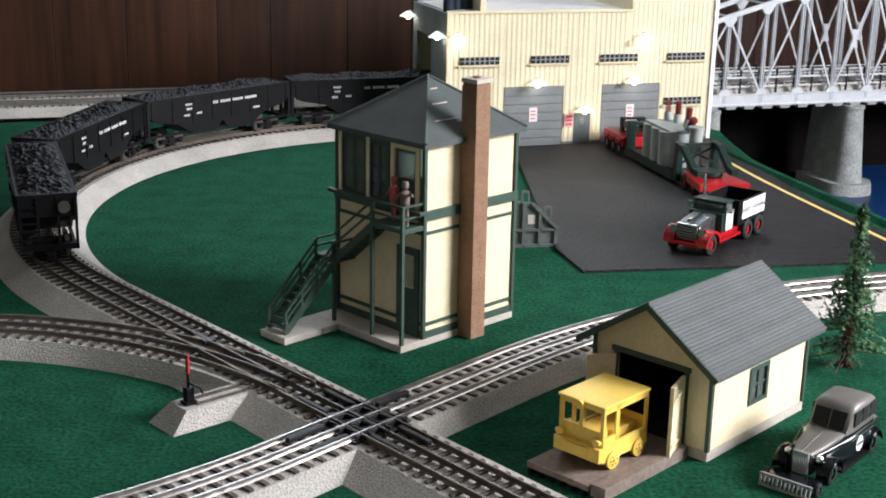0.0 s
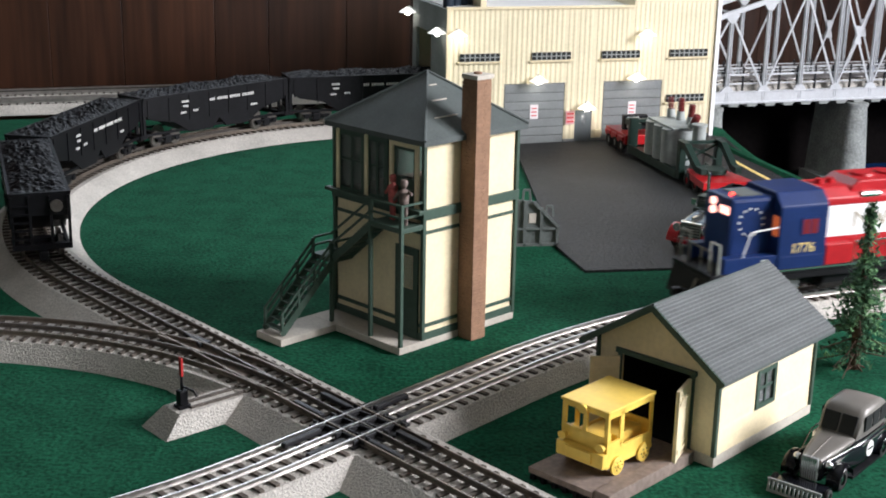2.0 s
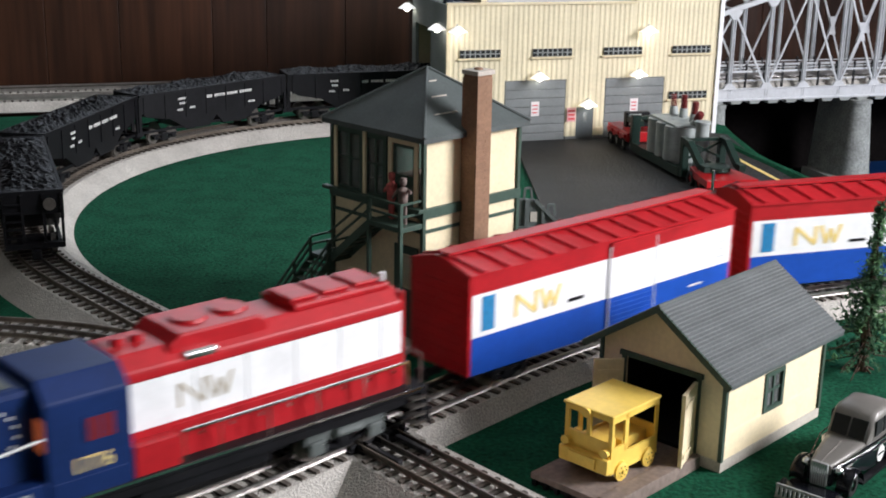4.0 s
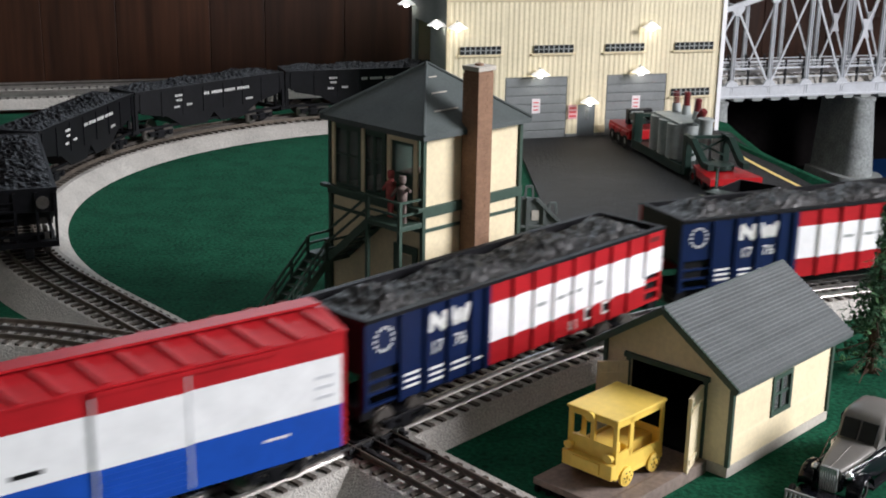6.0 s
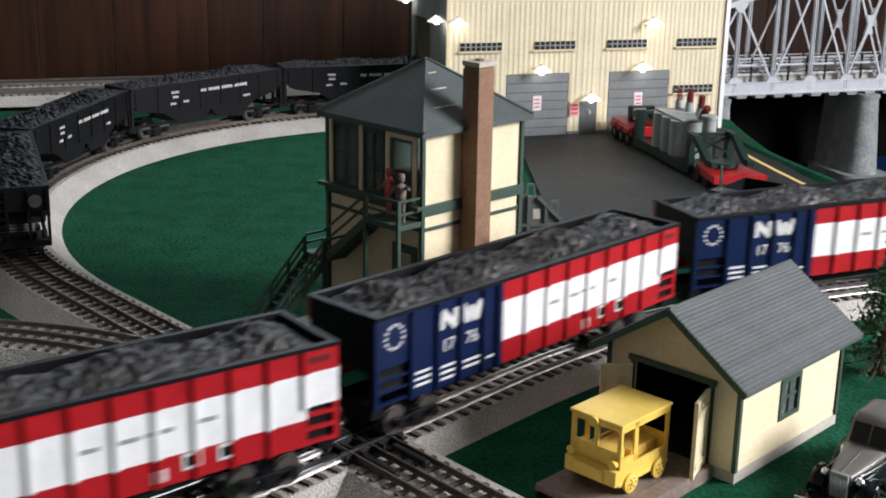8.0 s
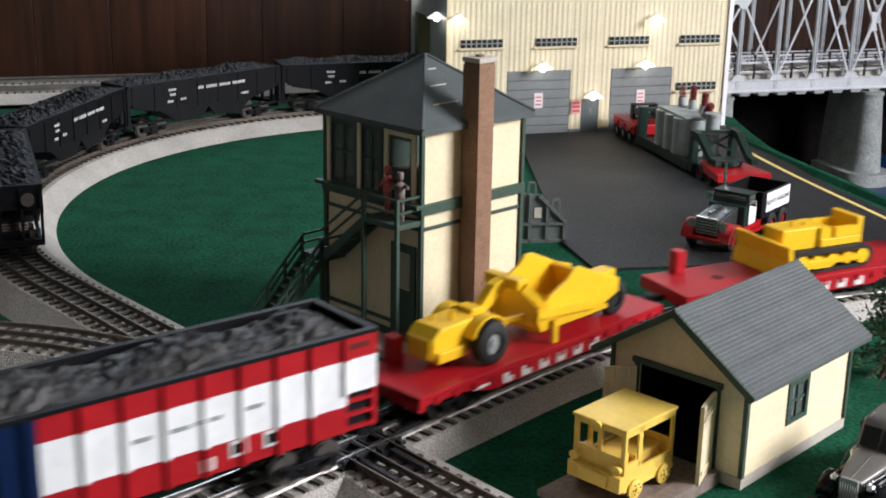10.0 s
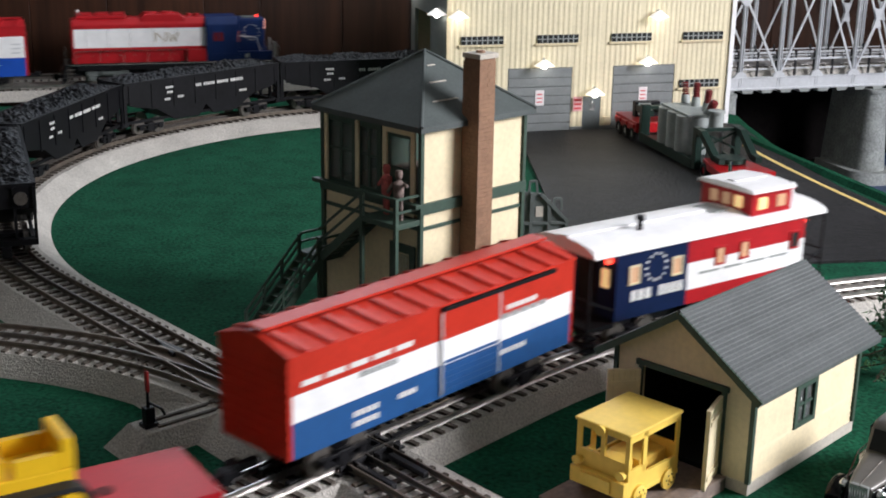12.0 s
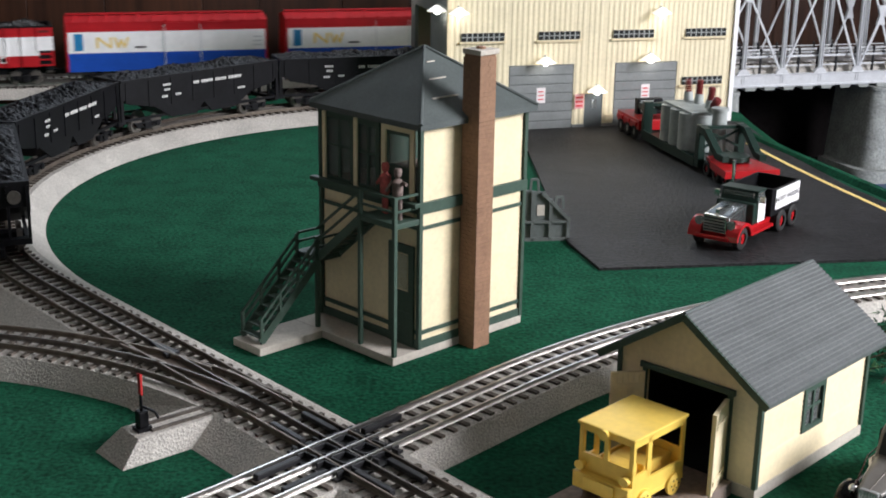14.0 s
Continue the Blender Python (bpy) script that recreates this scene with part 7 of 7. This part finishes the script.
def build_bulkhead():
    m = M(7.4, 120.3, 0, 0, 0, 8)
    th = thing("loading_bulkhead", m, "grey steel loading ramp frame standing behind the tower", "ramp frame")
    bm = bmesh.new()
    extrude(bm, [(-1.5, 0), (4.2, 0), (4.2, 1.9), (1.9, 4.6), (-1.5, 5.0)], 1, 0, 0.25)
    part("plate", bm, RAMP_GREY, th)
    for x0, x1, z0, z1 in ((-1.5, 4.3, 0, 0.3), (-1.5, 4.3, 1.7, 1.95), (-1.5, -1.2, 0, 5), (0.6, 0.9, 0, 4.7), (2.3, 2.6, 0, 4), (4.0, 4.3, 0, 1.9)):
        box_part("stiffener", (x0, x1, -0.25, -0.01, z0, z1), RAMP_GREY, th)
    bm = bmesh.new()
    bar(bm, (1.6, -0.15, 4.6), (4.3, -0.15, 1.9), 0.3)
    part("stiffener", bm, RAMP_GREY, th)
    for x, z in ((0.9, 4.7), (3.3, 3.0)):
        bm = bmesh.new()
        for a, b in (((x - 0.4, 0.1, z), (x - 0.3, 0.1, z + 1.1)), ((x - 0.3, 0.1, z + 1.1), (x + 0.3, 0.1, z + 1.1)), ((x + 0.3, 0.1, z + 1.1), (x + 0.4, 0.1, z))):
            bar(bm, a, b, 0.2)
        part("handle", bm, RAMP_GREY, th)
    box_part("plaque", (1.2, 1.9, -0.06, -0.012, 2.4, 3.4), CONCRETE, th)


def build_sedan():
    """A 1930s sedan on rail-inspection duty: taupe upper body, black lower body, slatted pilot."""
    global CM
    m = M(25.56, 70.8, 0, 0, 0, 230)
    CM = 0.0087  # this model is to a smaller scale
    th = thing("inspection_sedan", m, "vintage taupe and black sedan with a slatted front pilot", "car")
    L = 5.6
    # lower body, hood and cabin as lofted sections: (x, half width, bottom, top)
    def loft(rows, mat, nm, label=""):
        bm = bmesh.new()
        rings = []
        for x, hw, z0, z1, r in rows:
            ring = []
            for k in range(16):
                a = k * math.tau / 16
                cx, cz = math.cos(a), math.sin(a)
                p = 0.42 if r else 0.9
                ring.append(bm.verts.new((x * CM, math.copysign(abs(cx) ** p, cx) * hw * CM, ((z0 + z1) / 2 + math.copysign(abs(cz) ** p, cz) * (z1 - z0) / 2) * CM)))
            rings.append(ring)
        for a, b in zip(rings, rings[1:]):
            for k in range(16):
                bm.faces.new((a[k], a[(k + 1) % 16], b[(k + 1) % 16], b[k]))
        bm.faces.new(rings[0]), bm.faces.new(rings[-1][::-1])
        return part(nm, bm, mat, th, label, smooth=True)
    loft([(-6.0, 1.2, 0.8, 2.0, 1), (-5.4, 1.75, 0.7, 2.5, 1), (-3, 1.95, 0.65, 2.75, 1), (0.6, 1.9, 0.65, 2.75, 1), (1.2, 1.6, 0.7, 2.6, 1), (4.6, 0.95, 0.7, 2.3, 1)], CAR_BLACK, "lower_body", "glossy black lower body")
    loft([(0.4, 1.5, 1.6, 2.95, 1), (1.4, 1.35, 1.6, 2.9, 1), (3.4, 1.05, 1.6, 2.65, 1), (4.7, 0.75, 1.6, 2.45, 1)], TAUPE, "bonnet", "taupe bonnet")
    cabin = loft([(-5.3, 1.1, 2.0, 3.1, 1), (-4.6, 1.55, 2.2, 4.4, 1), (-3.4, 1.68, 2.2, 4.85, 1), (-0.9, 1.66, 2.2, 4.85, 1), (-0.2, 1.58, 2.2, 4.5, 1), (0.55, 1.5, 2.2, 2.95, 1)], TAUPE, "cabin", "taupe cabin")
    for sy in (-1, 1):
        for x0, x1 in ((-4.3, -3.1), (-2.9, -1.75), (-1.55, -0.4)):
            box_part("side_window", (x0, x1, *sorted((sy * 1.6, sy * 1.72)), 3.1, 4.25), DARK, cabin, bevel=0.05)
        box_part("chrome_strip", (-4.5, 0.4, *sorted((sy * 1.9, sy * 1.97)), 2.3, 2.36), CHROME, th)
        bm = bmesh.new()
        bar(bm, (-4.4, sy * 1.93, 2.72), (0.8, sy * 1.88, 2.72), 0.07, 0.07)
        bar(bm, (0.8, sy * 1.86, 2.72), (4.4, sy * 1.05, 2.35), 0.07, 0.07)
        part("chrome_strip", bm, CHROME, th)
        bm = bmesh.new()
        cyl(bm, (-1.0, sy * 1.93, 1.75), (-1.0, sy * 1.99, 1.75), 0.62, 0.62, 20)
        e = part("door_emblem", bm, WHITE_MARK, th, "round white door emblem")
        box_part("emblem_bar", (-1.45, -0.55, *sorted((sy * 1.991, sy * 2.01)), 1.68, 1.84), CAR_BLACK, e)
        box_part("side_plate", (1.6, 3.6, *sorted((sy * 1.35, sy * 1.5)), 2.0, 2.08), CHROME, th)
        wheel_tyre(th, 3.5, sy * 1.75, 0.85, 0.85, 0.5, sy, CHROME)
        wheel_tyre(th, -3.8, sy * 1.75, 0.85, 0.85, 0.5, sy, CHROME)
        for x in (3.5, -3.8):
            bm = bmesh.new()
            n = 12
            prev = None
            for k in range(n + 1):
                a = math.radians(-15 + 195 * k / n)
                c = (x + 1.25 * math.cos(a), 0.85 + 1.1 * math.sin(a))
                ring = [bm.verts.new((c[0] * CM, sy * y * CM, (c[1] + dz) * CM)) for y, dz in ((1.2, 0.0), (1.6, 0.14), (2.0, 0.1), (2.22, -0.12))]
                if prev:
                    for j in range(3):
                        bm.faces.new((prev[j], ring[j], ring[j + 1], prev[j + 1]))
                prev = ring
            bmesh.ops.solidify(bm, geom=bm.faces[:], thickness=0.08 * CM)
            part("fender", bm, CAR_BLACK, th, "rounded black fender", smooth=True)
        box_part("running_board", (-2.6, 2.3, *sorted((sy * 1.7, sy * 2.2)), 0.5, 0.68), BLACK, th)
        bm = bmesh.new()
        bmesh.ops.create_uvsphere(bm, u_segments=14, v_segments=10, radius=0.3 * CM, matrix=M(4.3, sy * 1.2, 2.0) @ Matrix.Diagonal((1.3, 1, 1, 1)))
        part("headlight", bm, CHROME, th, "chrome headlight", smooth=True)
    for y0, y1 in ((-1.25, -0.08), (0.08, 1.25)):
        bm = bmesh.new()
        extrude(bm, [(0.66, 3.02), (0.02, 4.25), (-0.1, 4.25), (0.5, 3.02)], 1, y0, y1)
        part("windscreen", bm, DARK, cabin)
    g = bmesh.new()
    box(g, 4.65, 5.0, -0.62, 0.62, 0.75, 2.5, bevel=0.15)
    g = part("grille", g, GREY_MACHINE, th, "tall silver grille")
    for k in range(7):
        y = -0.5 + k * 0.166
        box_part("grille_bar", (5.0, 5.05, y - 0.03, y + 0.03, 0.85, 2.4), CHROME, g)
    bm = bmesh.new()
    cyl(bm, (5.0, 0, 2.46), (1.5, 0, 2.92), 0.03)
    part("hood_ornament", bm, RAIL_MID, th)
    # slatted pilot in front
    box_part("pilot_deck", (5.0, 6.9, -1.8, 1.8, 0.55, 0.75), CAR_BLACK, th)
    pf = bmesh.new()
    bar(pf, (7.1, -2.0, 1.0), (7.1, 2.0, 1.0), 0.16)
    bar(pf, (7.2, -2.0, 0.15), (7.2, 2.0, 0.15), 0.16)
    pf = part("pilot_frame", pf, GREY_MACHINE, th, "slatted front pilot")
    for k in range(13):
        y = -1.9 + k * 3.8 / 12
        bm = bmesh.new()
        bar(bm, (7.12, y, 1.0), (7.2, y, 0.1), 0.12, 0.16)
        part("pilot_slat", bm, GREY_MACHINE, pf)
    for sy in (-1, 1):
        wheel_tyre(th, 6.0, sy * 2.0, 0.5, 0.5, 0.3, sy, CHROME)
    CM = 0.01


def build_tree():
    m = M(31.9, 88.2, 0)
    th = thing("model_tree", m, "bottle-brush model conifer tree with ragged branches", "tree")
    H = 13.2
    rnd = random.Random(11)
    bm = bmesh.new()
    cyl(bm, (0, 0, 0), (0, 0, H * 0.95), 0.45, 0.08, 9)
    for k in range(5):
        a = k * 1.3
        cyl(bm, (0, 0, 0.5), (0.9 * math.cos(a), 0.9 * math.sin(a), 0.02), 0.16, 0.05, 6)
    part("trunk", bm, BARK, th)
    for lot, mat in ((0, FOLIAGE), (1, FOLIAGE_TIP), (2, FOLIAGE)):
        bm = bmesh.new()
        for k in range(105):
            f = rnd.random() ** 0.85
            z = 1.6 + (H - 1.8) * f
            reach = (3.3 * (1 - f) ** 1.5 + 0.45) * rnd.uniform(0.5, 1.12)
            a = rnd.uniform(0, math.tau)
            tip = Vector((reach * math.cos(a), reach * math.sin(a), z - 0.28 * reach + rnd.uniform(-0.2, 0.3)))
            root = Vector((0, 0, z))
            n = max(3, int(reach / 0.22))
            for j in range(n):
                p = root.lerp(tip, (j + 0.7) / n) + Vector((rnd.uniform(-0.15, 0.15), rnd.uniform(-0.15, 0.15), rnd.uniform(-0.12, 0.12)))
                for _ in range(3 if lot != 1 else 2):
                    d = Vector((rnd.uniform(-1, 1), rnd.uniform(-1, 1), rnd.uniform(-0.7, 0.6))).normalized() * rnd.uniform(0.28, 0.55)
                    s = d.cross(Vector((0, 0, 1))).normalized() * 0.12
                    q = [bm.verts.new((p + o) * CM) for o in (-s, s, d)]
                    bm.faces.new(q)
        tagged(part("needles", bm, mat, th, "ragged green needles"), kind="stuff")
    bm = bmesh.new()
    for k in range(26):
        a = rnd.uniform(0, math.tau)
        z = rnd.uniform(1.0, 5)
        reach = rnd.uniform(2.2, 3.9)
        cyl(bm, (0, 0, z), (reach * math.cos(a), reach * math.sin(a), z - 0.25 * reach), 0.07, 0.03, 5)
    tagged(part("twig_wire", bm, BARK, th), kind="stuff")


# ---- set out everything ----
build_room()
build_ground()
build_under_bridge_sheet()
build_tracks()
build_crossing()
build_turnout()
build_switch_stand()
build_house()
build_bridge()
build_tower()
build_figurines()
build_shed()
build_ramp()
build_speeder()
build_trailer()
build_yard_truck()
build_bulkhead()
build_sedan()
build_tree()


def loop_pose(s, half=8.2):
    """A parked car's pose s along the loop line."""
    def at(q):
        k = min(int(q), len(LINE_B_ON) - 2)
        f = q - k
        a, b = LINE_B_ON[k], LINE_B_ON[k + 1]
        return a[0] + f * (b[0] - a[0]), a[1] + f * (b[1] - a[1])
    (xa, ya), (xb, yb) = at(s - half), at(s + half)
    return M((xa + xb) / 2, (ya + yb) / 2, RAIL_TOP, 0, 0, math.degrees(math.atan2(yb - ya, xb - xa)))


first_hopper = build_black_hopper(loop_pose(57.2), 3)
for s in (83.1, 109.0, 134.9):
    copy_thing(first_hopper, loop_pose(s))

# the train, in order, each with the distance of its middle behind the first boxcar's front
loco = build_loco()
box_first = build_boxcar((RED, WHITE, BLUE), label="red, white and blue boxcar with a gold monogram")
box_second = copy_thing(box_first, M())
hop_first = build_bicolor_hopper()
hops = [hop_first] + [copy_thing(hop_first, M()) for _ in range(3)]
flat_scraper = build_flatcar("earth scraper")
flat_dozer = build_flatcar("bulldozer")
scraper = build_scraper()
dozer = build_dozer()
box_last = build_boxcar((ORANGE_RED, WHITE, MID_BLUE), 24.2, "orange-red, white and blue boxcar with ribbed roof", mark=False, bands=(3.75, 5.3), W=5.5, base=1.7, eave=7.4)
caboose = build_caboose()

# seconds, and how far the first boxcar's front is past the crossing
TRAVEL = ((0.0, -136.0), (1.0, -103.8), (1.5, -87.4), (2.0, -73.0), (3.0, -42.0), (4.2, -1.5), (5.3, 39.6), (6.5, 81.1), (8.0, 129.7), (10.5, 209.4), (11.5, 243.4), (12.0, 260.0), (12.6, 279.6), (13.2, 299.8), (14.0, 326.2))
CONSIST = ((loco, 21.0, 10.2), (box_first, -14.2, 10.0), (box_second, -45.7, 10.0), (hops[0], -77.0, 11.0), (hops[1], -110.5, 11.0), (hops[2], -144.0, 11.0),
           (hops[3], -177.4, 11.0), (flat_scraper, -208.8, 9.2), (flat_dozer, -237.0, 9.2), (box_last, -265.4, 8.0), (caboose, -291.8, 6.6),
           (scraper, -209.6, 9.2), (dozer, -237.0, 9.2))


def motions():
    times = [k * 0.2 for k in range(71)]
    seconds, places = zip(*TRAVEL)
    for car, offset, half in CONSIST:
        rows = []
        for t in times:
            m = run_pose(float(np.interp(t, seconds, places)) + offset, half)
            if car in (scraper, dozer):
                m = m @ M(0.3 if car is scraper else -2.0, 0, 2.46)
            rows.append((t, m))
        walk(car, rows)
        # wheels turn with the distance run
        for axle in [a for tr in car.children if tr.name.startswith("truck") for a in tr.children if a.name.startswith("wheelset")]:
            radius = axle.location.z / CM
            turn = []
            for k in range(421):
                t = k / 30
                s = float(np.interp(t, seconds, places))
                turn.append((t, Matrix.Translation(axle.location) @ Euler((0, s / radius, 0)).to_matrix().to_4x4()))
            walk(axle, turn)


motions()
